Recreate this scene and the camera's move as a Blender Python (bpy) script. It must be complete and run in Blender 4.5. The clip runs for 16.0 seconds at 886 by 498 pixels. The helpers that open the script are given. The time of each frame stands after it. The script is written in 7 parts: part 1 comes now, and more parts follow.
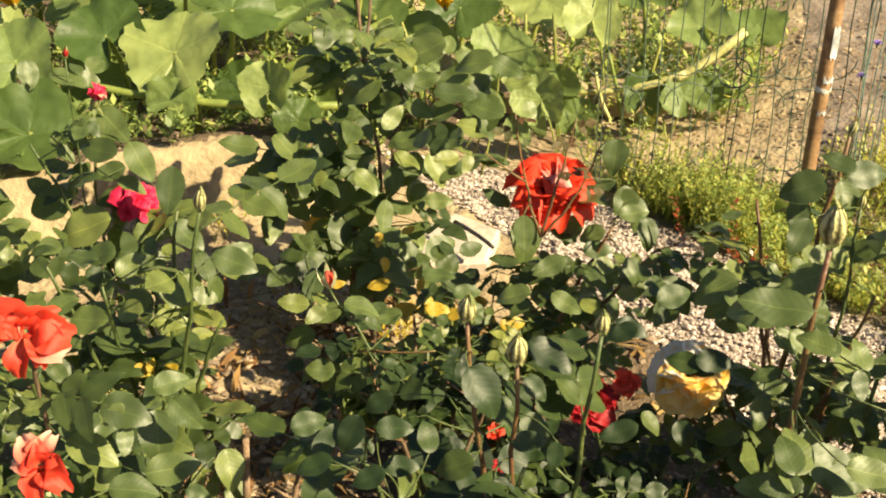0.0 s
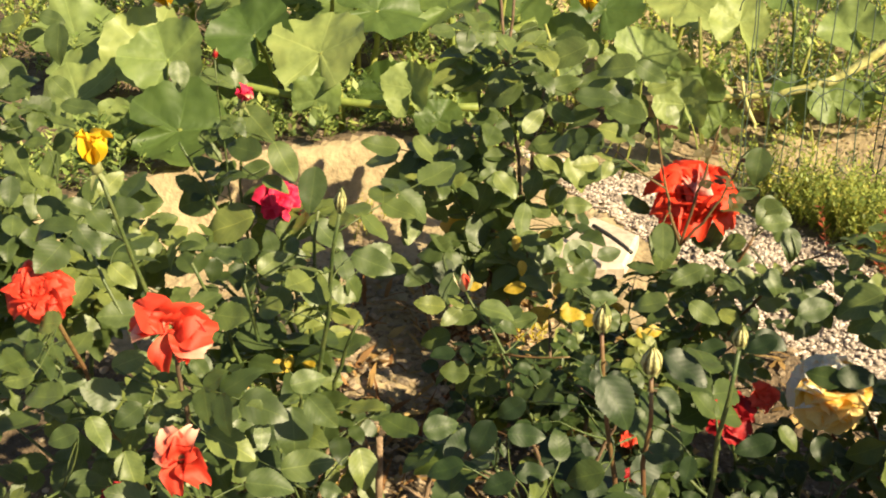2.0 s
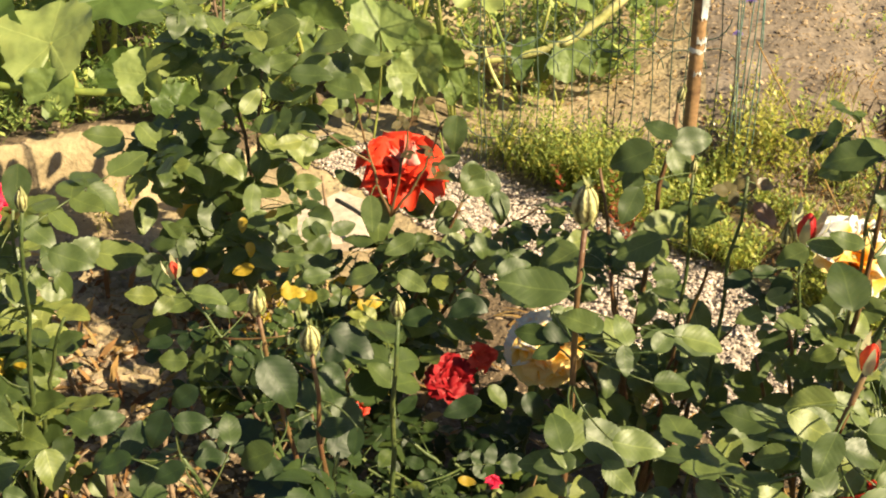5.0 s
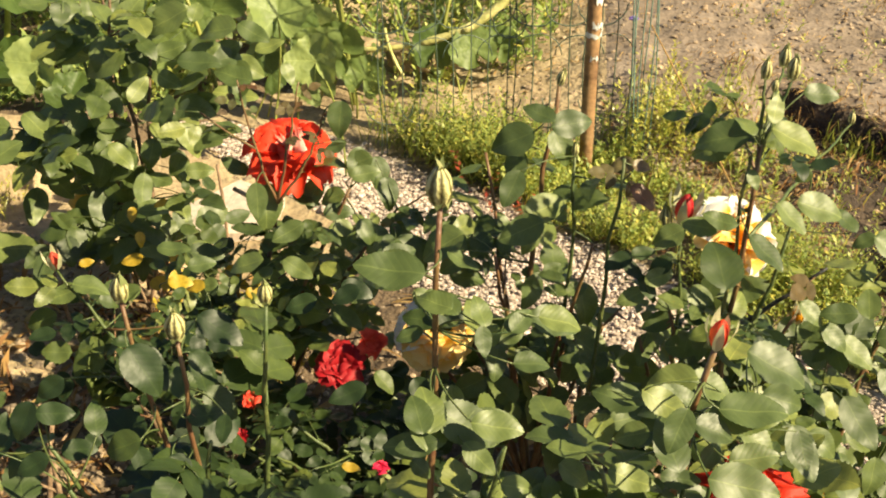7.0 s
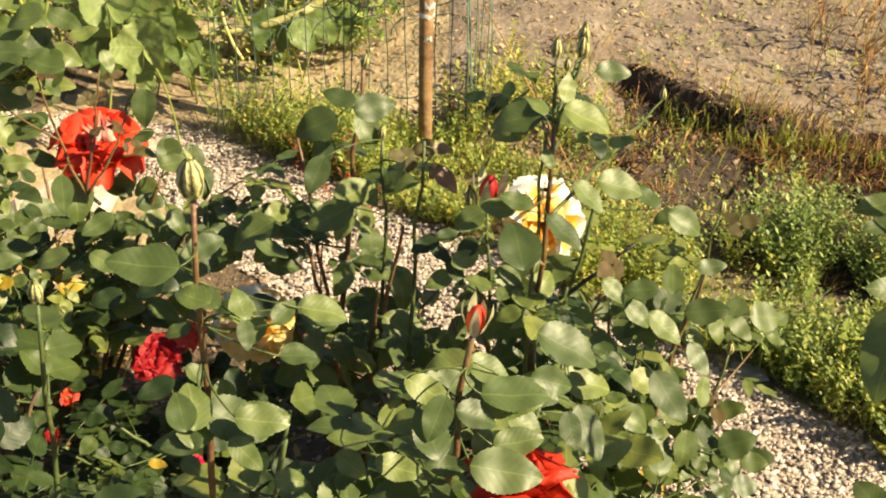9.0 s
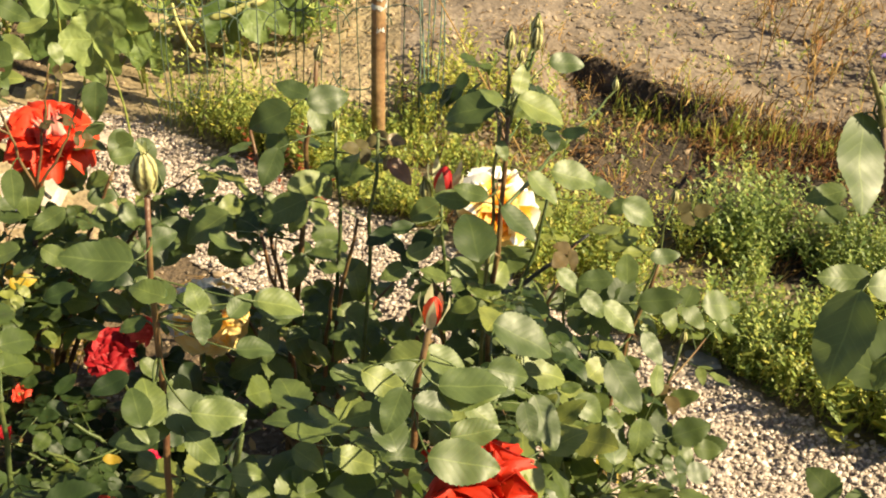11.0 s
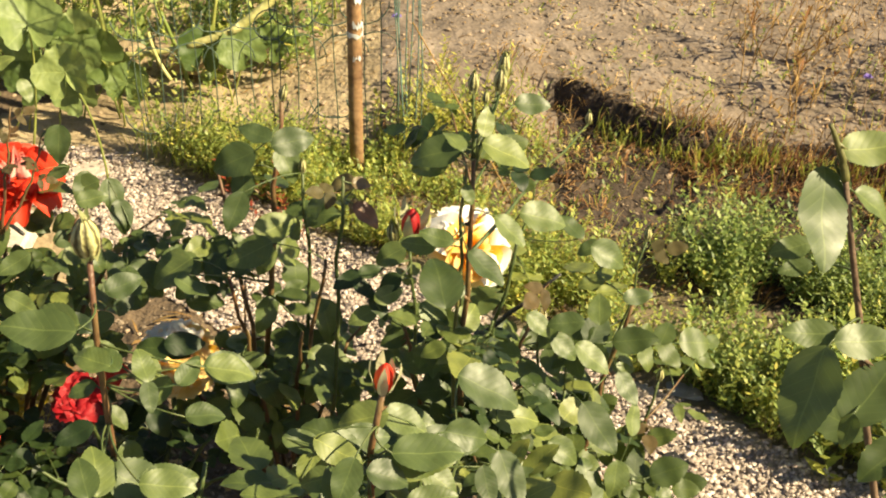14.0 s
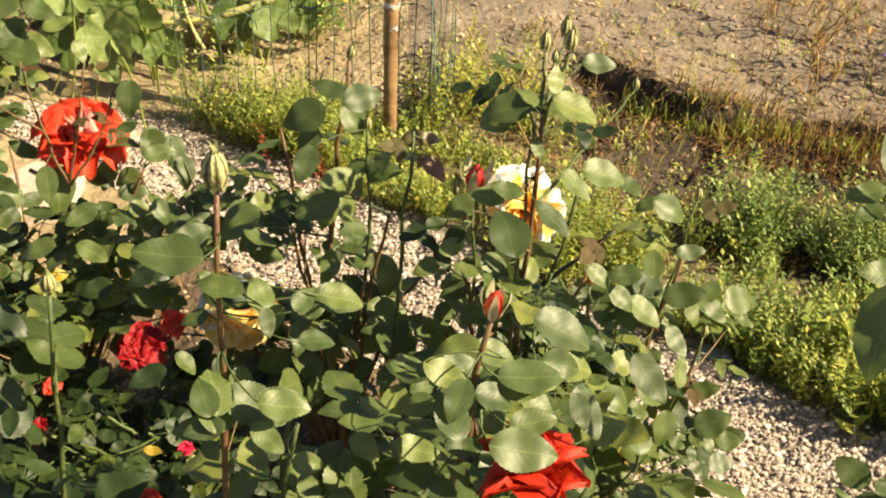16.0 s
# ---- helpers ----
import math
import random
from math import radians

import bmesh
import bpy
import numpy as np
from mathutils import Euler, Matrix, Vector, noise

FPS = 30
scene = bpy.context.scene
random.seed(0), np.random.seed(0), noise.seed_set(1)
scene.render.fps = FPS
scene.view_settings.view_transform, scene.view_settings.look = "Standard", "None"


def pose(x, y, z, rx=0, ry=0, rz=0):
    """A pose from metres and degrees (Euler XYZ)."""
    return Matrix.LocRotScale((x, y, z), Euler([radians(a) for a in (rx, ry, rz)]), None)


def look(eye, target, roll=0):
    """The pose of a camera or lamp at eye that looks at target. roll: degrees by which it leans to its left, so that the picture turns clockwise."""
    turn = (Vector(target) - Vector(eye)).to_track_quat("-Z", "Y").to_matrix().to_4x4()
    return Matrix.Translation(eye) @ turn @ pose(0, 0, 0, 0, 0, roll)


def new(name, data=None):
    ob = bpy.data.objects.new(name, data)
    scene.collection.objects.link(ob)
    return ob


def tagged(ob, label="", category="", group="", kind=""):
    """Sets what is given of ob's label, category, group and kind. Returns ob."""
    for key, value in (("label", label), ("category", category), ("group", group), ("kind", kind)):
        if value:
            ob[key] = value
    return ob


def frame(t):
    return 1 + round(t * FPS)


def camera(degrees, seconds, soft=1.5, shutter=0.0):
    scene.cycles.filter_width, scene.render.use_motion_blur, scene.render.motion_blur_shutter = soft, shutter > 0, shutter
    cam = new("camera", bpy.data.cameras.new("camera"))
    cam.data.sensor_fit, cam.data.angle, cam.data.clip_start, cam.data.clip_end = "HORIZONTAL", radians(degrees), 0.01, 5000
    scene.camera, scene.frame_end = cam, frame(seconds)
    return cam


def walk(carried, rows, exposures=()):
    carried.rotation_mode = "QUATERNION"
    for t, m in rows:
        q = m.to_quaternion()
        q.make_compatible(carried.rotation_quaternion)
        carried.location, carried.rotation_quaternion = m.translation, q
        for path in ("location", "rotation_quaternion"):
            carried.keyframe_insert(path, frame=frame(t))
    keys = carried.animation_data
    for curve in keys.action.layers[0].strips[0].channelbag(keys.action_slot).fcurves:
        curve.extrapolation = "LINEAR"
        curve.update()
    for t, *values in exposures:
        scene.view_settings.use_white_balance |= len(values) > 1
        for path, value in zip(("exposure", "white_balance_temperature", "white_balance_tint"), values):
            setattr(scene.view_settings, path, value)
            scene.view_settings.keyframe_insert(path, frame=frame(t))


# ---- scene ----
cam = camera(36.97, 16.0, soft=2.0)
PATH = [
    (0, pose(-0.2942, -0.0701, 1.2669, 60.948, -0.562, 10.957)),
    (0.5, pose(-0.2876, -0.0692, 1.2608, 60.395, 0.070, 12.535)),
    (1, pose(-0.2798, -0.0700, 1.2637, 60.645, 0.171, 14.349)),
    (1.5, pose(-0.2868, -0.0684, 1.2669, 60.487, 0.241, 15.869)),
    (2, pose(-0.2926, -0.0679, 1.2752, 60.875, 1.072, 16.900)),
    (2.5, pose(-0.2803, -0.0674, 1.2727, 60.179, 1.096, 16.511)),
    (3, pose(-0.2623, -0.0672, 1.2784, 60.392, 0.900, 15.738)),
    (3.5, pose(-0.2251, -0.0610, 1.2792, 59.680, 1.256, 13.983)),
    (4, pose(-0.1838, -0.0456, 1.2820, 59.625, 0.958, 11.080)),
    (4.2, pose(-0.1650, -0.0429, 1.2849, 59.420, 1.091, 10.128)),
    (6.3, pose(-0.1200, -0.0321, 1.2865, 59.397, 0.780, 6.932)),
    (6.5, pose(-0.1104, -0.0307, 1.2844, 59.288, 0.668, 6.326)),
    (7, pose(-0.0828, -0.0312, 1.2785, 58.931, 0.513, 5.430)),
    (7.5, pose(-0.0526, -0.0312, 1.2653, 57.645, -0.069, 4.246)),
    (8, pose(-0.0276, -0.0242, 1.2597, 56.937, -0.111, 2.551)),
    (8.5, pose(-0.0023, -0.0144, 1.2704, 57.746, 0.059, 1.394)),
    (9, pose(0.0169, -0.0078, 1.2753, 58.047, -0.290, 0.569)),
    (9.2, pose(0.0285, -0.0077, 1.2752, 57.866, -0.630, 0.149)),
    (11.3, pose(0.0066, -0.0080, 1.2765, 57.633, -0.967, -1.426)),
    (11.5, pose(-0.0044, -0.0093, 1.2729, 57.600, -1.216, -0.527)),
    (12, pose(-0.0131, -0.0054, 1.2672, 57.800, -1.588, -0.140)),
    (12.5, pose(0.0095, 0.0047, 1.2792, 58.525, -1.269, -1.098)),
    (13, pose(0.0232, 0.0148, 1.3000, 59.144, -0.700, -1.166)),
    (13.5, pose(0.0370, 0.0301, 1.2990, 58.897, -0.606, -1.883)),
    (14, pose(0.0479, 0.0335, 1.2960, 58.038, -0.375, -1.916)),
    (14.5, pose(0.0465, 0.0288, 1.2984, 58.010, -0.399, -1.882)),
    (15, pose(-0.0006, 0.0140, 1.2888, 57.785, -0.904, -0.652)),
    (15.5, pose(-0.0447, -0.0058, 1.2902, 57.856, -1.365, 0.269)),
    (16, pose(-0.0460, -0.0354, 1.2942, 57.492, -1.469, -2.093)),
]
walk(cam, PATH, [(0, 1.18), (16, 1.18)])

# ---- light ----
SUN_TO = Vector((0.84, -0.34, 0.72)).normalized()
world = bpy.data.worlds.new("sky")
scene.world = world
world.use_nodes = True
wn = world.node_tree.nodes
sky = wn.new("ShaderNodeTexSky")
sky.sky_type = "NISHITA"
sky.sun_disc = False
sky.sun_elevation = math.asin(SUN_TO.z)
sky.sun_rotation = math.atan2(SUN_TO.x, SUN_TO.y)
world.node_tree.links.new(sky.outputs[0], wn["Background"].inputs[0])
wn["Background"].inputs[1].default_value = 0.046
sun_data = bpy.data.lights.new("sun", "SUN")
sun_data.energy = 5.6
sun_data.angle = radians(0.6)
sun_data.color = (1.0, 0.84, 0.52)
sun = new("sun", sun_data)
sun.matrix_world = look((0, 0, 0), -SUN_TO)

# ---- helpers of the scene ----


def link(name, mesh, parent=None, label="", m=None):
    ob = new(name, mesh)
    if parent is not None:
        ob.parent = parent
    if m is not None:
        ob.matrix_basis = m
    if label:
        ob["label"] = label
    return ob


def to_mesh(name, verts, faces, material, smooth=True):
    me = bpy.data.meshes.new(name)
    me.from_pydata([tuple(v) for v in verts], [], faces)
    if material is not None:
        me.materials.append(material)
    if smooth:
        me.polygons.foreach_set("use_smooth", [True] * len(me.polygons))
    me.update()
    return me


def thing(name, x, y, z, label, category, group="", kind=""):
    return tagged(link(name, None, m=pose(x, y, z)), label, category, group, kind)


def frame_of(direction, up=(0, 0, 1)):
    """A turn whose +y runs along direction and whose +z leans to up."""
    d = Vector(direction).normalized()
    s = d.cross(Vector(up))
    if s.length < 1e-4:
        s = d.cross(Vector((0, 1, 0.01)))
    s.normalize()
    u = s.cross(d)
    return Matrix((s, d, u)).transposed().to_4x4()


def tube(points, radii, sides=6):
    """Vertices and faces of a round tube along points."""
    pts = [Vector(p) for p in points]
    verts, faces = [], []
    side = None
    for i, p in enumerate(pts):
        t = (pts[min(i + 1, len(pts) - 1)] - pts[max(i - 1, 0)]).normalized()
        if side is None:
            side = t.cross(Vector((0.3, 1, 0.2))).normalized()
        side = (side - t * side.dot(t)).normalized()
        up = t.cross(side)
        for k in range(sides):
            a = 2 * math.pi * k / sides
            verts.append(p + (side * math.cos(a) + up * math.sin(a)) * radii[i])
    for i in range(len(pts) - 1):
        for k in range(sides):
            a, b = i * sides + k, i * sides + (k + 1) % sides
            faces.append((a, b, b + sides, a + sides))
    faces.append(tuple(range(sides))[::-1])
    n = (len(pts) - 1) * sides
    faces.append(tuple(range(n, n + sides)))
    return verts, faces


def arc(a, b, c, n):
    """Points of a quadratic curve from a to c, bent towards b."""
    a, b, c = Vector(a), Vector(b), Vector(c)
    return [a * (1 - t) ** 2 + b * (2 * t * (1 - t)) + c * t * t for t in [i / (n - 1) for i in range(n)]]


class Heap:
    """Collects many pieces into one mesh."""

    def __init__(self):
        self.v, self.f, self.mi, self.blade = [], [], [], []

    def add(self, verts, faces, mi=0, blade=None):
        n = len(self.v)
        self.v.extend(verts)
        self.blade.extend(blade or [(1.0, 0.0, 0.0)] * len(verts))
        self.f.extend(tuple(i + n for i in f) for f in faces)
        self.mi.extend([mi] * len(faces))

    def mesh(self, name, *materials, smooth=True):
        me = to_mesh(name, self.v, self.f, None, smooth)
        for m in materials:
            me.materials.append(m)
        me.polygons.foreach_set("material_index", self.mi)
        keep_blade(me, self.blade)
        return me


def keep_blade(me, blade):
    """Stores where each vertex lies on its leaf: across and along, in leaf lengths."""
    me.attributes.new("blade", "FLOAT_VECTOR", "POINT").data.foreach_set("vector", [c for p in blade for c in p])


# ---- materials ----
def nodes(name):
    m = bpy.data.materials.new(name)
    m.use_nodes = True
    return m, m.node_tree.nodes, m.node_tree.links, m.node_tree.nodes["Principled BSDF"]


def ramp(n, l, source, stops):
    r = n.new("ShaderNodeValToRGB")
    e = r.color_ramp.elements
    while len(e) < len(stops):
        e.new(0.5)
    for s, (p, c) in zip(e, stops):
        s.position, s.color = p, (*c, 1)
    l.new(source, r.inputs[0])
    return r.outputs[0]


def noise_tex(n, l, scale, detail=4, kind="Object"):
    c = n.new("ShaderNodeTexCoord")
    t = n.new("ShaderNodeTexNoise")
    t.inputs["Scale"].default_value, t.inputs["Detail"].default_value = scale, detail
    l.new(c.outputs[kind], t.inputs["Vector"])
    return t


def mix(n, l, a, b, fac, mode="MIX"):
    x = n.new("ShaderNodeMix")
    x.data_type, x.blend_type = "RGBA", mode
    for sock, val in ((x.inputs["A"], a), (x.inputs["B"], b), (x.inputs["Factor"], fac)):
        if isinstance(val, (int, float)):
            sock.default_value = val
        elif isinstance(val, tuple):
            sock.default_value = (*val, 1)
        else:
            l.new(val, sock)
    return x.outputs["Result"]


def bump(n, l, bsdf, height, strength, distance):
    b = n.new("ShaderNodeBump")
    b.inputs["Strength"].default_value, b.inputs["Distance"].default_value = strength, distance
    l.new(height, b.inputs["Height"])
    l.new(b.outputs[0], bsdf.inputs["Normal"])


def calc(n, l, kind, a, b=0.0):
    x = n.new("ShaderNodeMath")
    x.operation = kind
    for sock, val in zip(x.inputs, (a, b)):
        if isinstance(val, (int, float)):
            sock.default_value = val
        else:
            l.new(val, sock)
    return x.outputs[0]


def vein_mask(n, l):
    """A midrib and slanting side veins, from a leaf's own coordinates."""
    c = n.new("ShaderNodeAttribute")
    c.attribute_name = "blade"
    s = n.new("ShaderNodeSeparateXYZ")
    l.new(c.outputs["Vector"], s.inputs[0])
    ax = calc(n, l, "ABSOLUTE", s.outputs[0])
    mid = calc(n, l, "LESS_THAN", ax, 0.010)
    run = calc(n, l, "FRACT", calc(n, l, "MULTIPLY", calc(n, l, "SUBTRACT", s.outputs[1], calc(n, l, "MULTIPLY", ax, 0.9)), 8.0))
    side = calc(n, l, "MULTIPLY", calc(n, l, "LESS_THAN", run, 0.10), 0.3)
    puff = calc(n, l, "SINE", calc(n, l, "MULTIPLY", run, math.pi))
    return calc(n, l, "MAXIMUM", calc(n, l, "MULTIPLY", mid, 0.7), side), calc(n, l, "SUBTRACT", puff, calc(n, l, "MULTIPLY", mid, 0.8))


def round_veins(n, l):
    """Veins that spread from the middle of a round lobed leaf, with side veins."""
    c = n.new("ShaderNodeAttribute")
    c.attribute_name = "blade"
    s = n.new("ShaderNodeSeparateXYZ")
    l.new(c.outputs["Vector"], s.inputs[0])
    ang = calc(n, l, "ARCTAN2", s.outputs[1], s.outputs[0])
    wide = calc(n, l, "ABSOLUTE", calc(n, l, "SINE", calc(n, l, "MULTIPLY", calc(n, l, "SUBTRACT", ang, math.pi / 2), 2.5)))
    gap = calc(n, l, "MULTIPLY", wide, s.outputs[2])
    main = calc(n, l, "MULTIPLY", calc(n, l, "LESS_THAN", gap, 0.03), 0.6)
    run = calc(n, l, "FRACT", calc(n, l, "MULTIPLY", calc(n, l, "SUBTRACT", s.outputs[2], calc(n, l, "MULTIPLY", wide, 0.22)), 5.0))
    side = calc(n, l, "MULTIPLY", calc(n, l, "LESS_THAN", run, 0.08), 0.14)
    puff = calc(n, l, "SINE", calc(n, l, "MULTIPLY", run, math.pi))
    return calc(n, l, "MAXIMUM", main, side), calc(n, l, "ADD", puff, noise_tex(n, l, 9).outputs["Fac"])


def leafy(name, stops, through_colour, rough=0.38, through_share=0.3, per="object", scale=60.0, spec=0.5, mottle=0.35, veins=False, relief=0.00025):
    """A leaf: varied greens from piece to piece, blotches, a waxy sheen and light that comes through."""
    m, n, l, b = nodes(name)
    island = n.new("ShaderNodeNewGeometry").outputs["Random Per Island"]
    src = n.new("ShaderNodeObjectInfo").outputs["Random"] if per == "object" else island
    base = ramp(n, l, src, stops)
    t = noise_tex(n, l, scale)
    blot = ramp(n, l, t.outputs["Fac"], [(0.3, (0.55, 0.6, 0.58)), (0.5, (0.95, 0.97, 0.95)), (0.7, (1.2, 1.15, 1.1))])
    col = mix(n, l, base, blot, mottle * 2, "MULTIPLY")
    if per == "object":
        col = mix(n, l, col, ramp(n, l, island, [(0.0, (0.72, 0.76, 0.76)), (0.6, (1.0, 1.0, 1.0)), (1.0, (1.25, 1.2, 1.1))]), 1.0, "MULTIPLY")
    height_out = noise_tex(n, l, scale * 4, 2).outputs["Fac"]
    if veins == "round":
        rib, height_out = round_veins(n, l)
        col = mix(n, l, col, mix(n, l, col, (1.5, 1.45, 1.5), 1.0, "MULTIPLY"), rib)
    elif veins:
        rib, height_out = vein_mask(n, l)
        col = mix(n, l, col, mix(n, l, col, (1.9, 1.75, 1.6), 1.0, "MULTIPLY"), rib)
    l.new(col, b.inputs["Base Color"])
    worn = noise_tex(n, l, scale * 1.7, 3)
    spread = n.new("ShaderNodeMapRange")
    spread.inputs["From Min"].default_value, spread.inputs["From Max"].default_value = 0.3, 0.7
    spread.inputs["To Min"].default_value, spread.inputs["To Max"].default_value = rough * 0.9, min(1.0, rough * 1.15)
    l.new(worn.outputs["Fac"], spread.inputs["Value"])
    l.new(spread.outputs["Result"], b.inputs["Roughness"])
    b.inputs["Specular IOR Level"].default_value = spec
    bump(n, l, b, height_out, 0.22 if veins else 0.12, relief if veins else 0.001)
    tr = n.new("ShaderNodeBsdfTranslucent")
    l.new(mix(n, l, col, through_colour, 0.6), tr.inputs["Color"])
    sh = n.new("ShaderNodeMixShader")
    sh.inputs[0].default_value = through_share
    l.new(b.outputs[0], sh.inputs[1])
    l.new(tr.outputs[0], sh.inputs[2])
    l.new(sh.outputs[0], n["Material Output"].inputs[0])
    return m


def plain(name, stops, scale, rough, detail=5, relief=0.4, dist=0.004, metal=0.0, per=None, fine=4.0):
    """An opaque surface with variation at two scales and relief."""
    m, n, l, b = nodes(name)
    t = noise_tex(n, l, scale, detail)
    col = ramp(n, l, t.outputs["Fac"], stops)
    f = noise_tex(n, l, scale * fine, 3)
    col = mix(n, l, col, ramp(n, l, f.outputs["Fac"], [(0.3, (0.7, 0.68, 0.66)), (0.7, (1.2, 1.18, 1.15))]), 0.6, "MULTIPLY")
    if per:
        src = n.new("ShaderNodeNewGeometry").outputs["Random Per Island"]
        col = mix(n, l, col, ramp(n, l, src, per), 1.0, "MULTIPLY")
    l.new(col, b.inputs["Base Color"])
    b.inputs["Roughness"].default_value, b.inputs["Metallic"].default_value = rough, metal
    bump(n, l, b, f.outputs["Fac"], relief, dist)
    return m


ROSE_LEAF = leafy("rose_leaf", [(0.0, (0.040, 0.062, 0.018)), (0.4, (0.074, 0.104, 0.029)), (0.8, (0.120, 0.153, 0.041)), (1.0, (0.21, 0.23, 0.055))], (0.22, 0.32, 0.04), rough=0.47, through_share=0.30, spec=0.58, veins=True)
BIG_LEAF = leafy("broad_rose_leaf", [(0.0, (0.050, 0.074, 0.024)), (0.4, (0.080, 0.112, 0.035)), (0.8, (0.120, 0.155, 0.046)), (1.0, (0.19, 0.22, 0.060))], (0.22, 0.31, 0.035), rough=0.47, through_share=0.26, scale=3.5, spec=0.5, veins=True)
# Darker green of two bushes, with the bed's shade worked into the colour.
SHADED_DARK_STOPS = [(0.0, (0.013, 0.026, 0.008)), (0.5, (0.024, 0.044, 0.012)), (0.85, (0.042, 0.066, 0.016)), (1.0, (0.09, 0.115, 0.024))]
SHADED_DARK_LEAF = leafy("shaded_dark_rose_leaf", SHADED_DARK_STOPS, (0.12, 0.18, 0.03), rough=0.50, through_share=0.2, spec=0.42, veins=True)
SHADED_DARK_BIG = leafy("shaded_dark_broad_rose_leaf", SHADED_DARK_STOPS, (0.12, 0.18, 0.03), rough=0.50, through_share=0.18, spec=0.42, scale=3.5, veins=True)
BRONZE = leafy("bronze_rose_leaf", [(0.0, (0.19, 0.085, 0.042)), (0.4, (0.17, 0.11, 0.05)), (1.0, (0.14, 0.14, 0.055))], (0.25, 0.12, 0.03), rough=0.42, through_share=0.26, scale=3.5, spec=0.6, veins=True)
YOUNG_LEAF = leafy("young_rose_leaf", [(0.0, (0.125, 0.055, 0.028)), (0.5, (0.105, 0.085, 0.038)), (1.0, (0.085, 0.11, 0.045))], (0.22, 0.13, 0.035), through_share=0.3, rough=0.55, spec=0.2)
OLD_LEAF = leafy("yellowed_rose_leaf", [(0.0, (0.36, 0.24, 0.02)), (1.0, (0.52, 0.36, 0.03))], (0.6, 0.42, 0.03), rough=0.5, scale=8)
PUMP_LEAF = leafy("squash_leaf", [(0.0, (0.055, 0.095, 0.022)), (0.45, (0.125, 0.178, 0.048)), (0.75, (0.195, 0.250, 0.082)), (1.0, (0.28, 0.325, 0.105))], (0.36, 0.44, 0.07), rough=0.5, through_share=0.3, scale=3, spec=0.4, veins="round", relief=0.0012)
PUMP_STALK = leafy("squash_stalk", [(0.0, (0.22, 0.28, 0.06)), (1.0, (0.36, 0.36, 0.09))], (0.4, 0.42, 0.1), rough=0.55, through_share=0.2)
WEED = leafy("weed_leaf", [(0.0, (0.123, 0.190, 0.045)), (0.5, (0.280, 0.336, 0.073)), (0.85, (0.448, 0.459, 0.101)), (1.0, (0.627, 0.515, 0.112))], (0.5, 0.52, 0.07), rough=0.5, through_share=0.35, per="island", scale=40)
# Second, greener weed tone, with the shade between clumps put into it.
WEED_DARK_SHADED = leafy("dark_shaded_weed_leaf", [(0.0, (0.07, 0.115, 0.030)), (0.6, (0.21, 0.28, 0.068)), (1.0, (0.44, 0.48, 0.14))], (0.34, 0.42, 0.08), rough=0.5, through_share=0.3, per="island", scale=40)
DRY = leafy("dry_grass", [(0.0, (0.16, 0.09, 0.035)), (0.5, (0.33, 0.20, 0.075)), (1.0, (0.50, 0.34, 0.14))], (0.35, 0.2, 0.07), rough=0.75, through_share=0.2, per="island", scale=40, spec=0.2)
RUSSET = leafy("russet_grass", [(0.0, (0.10, 0.045, 0.020)), (0.5, (0.21, 0.10, 0.042)), (1.0, (0.36, 0.21, 0.09))], (0.25, 0.1, 0.04), rough=0.8, through_share=0.2, per="island", scale=40, spec=0.2)
CANE = plain("green_cane", [(0.3, (0.05, 0.085, 0.025)), (0.7, (0.10, 0.12, 0.035))], 40, 0.5)
RED_CANE = plain("reddish_cane", [(0.3, (0.13, 0.055, 0.03)), (0.7, (0.16, 0.11, 0.04))], 30, 0.5)
OLIVE_CANE = plain("olive_cane", [(0.3, (0.10, 0.10, 0.03)), (0.7, (0.17, 0.16, 0.05))], 40, 0.5)
WOODY = plain("woody_cane", [(0.3, (0.09, 0.055, 0.03)), (0.7, (0.2, 0.13, 0.08))], 40, 0.75)
SEPAL = leafy("sepal", [(0.0, (0.16, 0.19, 0.06)), (1.0, (0.30, 0.30, 0.13))], (0.3, 0.34, 0.1), through_share=0.2, rough=0.5)


def striped_bud():
    """A closed bud: cream and dark green stripes along its length."""
    m, n, l, b = nodes("striped_bud")
    c = n.new("ShaderNodeTexCoord")
    s = n.new("ShaderNodeSeparateXYZ")
    l.new(c.outputs["Object"], s.inputs[0])
    ang = calc(n, l, "ARCTAN2", s.outputs[0], s.outputs[1])
    t = noise_tex(n, l, 6)
    w = calc(n, l, "SINE", calc(n, l, "ADD", calc(n, l, "MULTIPLY", ang, 7.0), calc(n, l, "MULTIPLY", t.outputs["Fac"], 5.0)))
    col = ramp(n, l, calc(n, l, "ADD", calc(n, l, "MULTIPLY", w, 0.5), 0.5), [(0.08, (0.09, 0.075, 0.025)), (0.4, (0.26, 0.25, 0.09)), (0.9, (0.50, 0.46, 0.21))])
    l.new(col, b.inputs["Base Color"])
    b.inputs["Roughness"].default_value = 0.55
    bump(n, l, b, w, 0.3, 0.03)
    return m


VINE = plain("pale_vine", [(0.3, (0.34, 0.34, 0.10)), (0.7, (0.58, 0.54, 0.24))], 30, 0.6)
STRIPED = striped_bud()


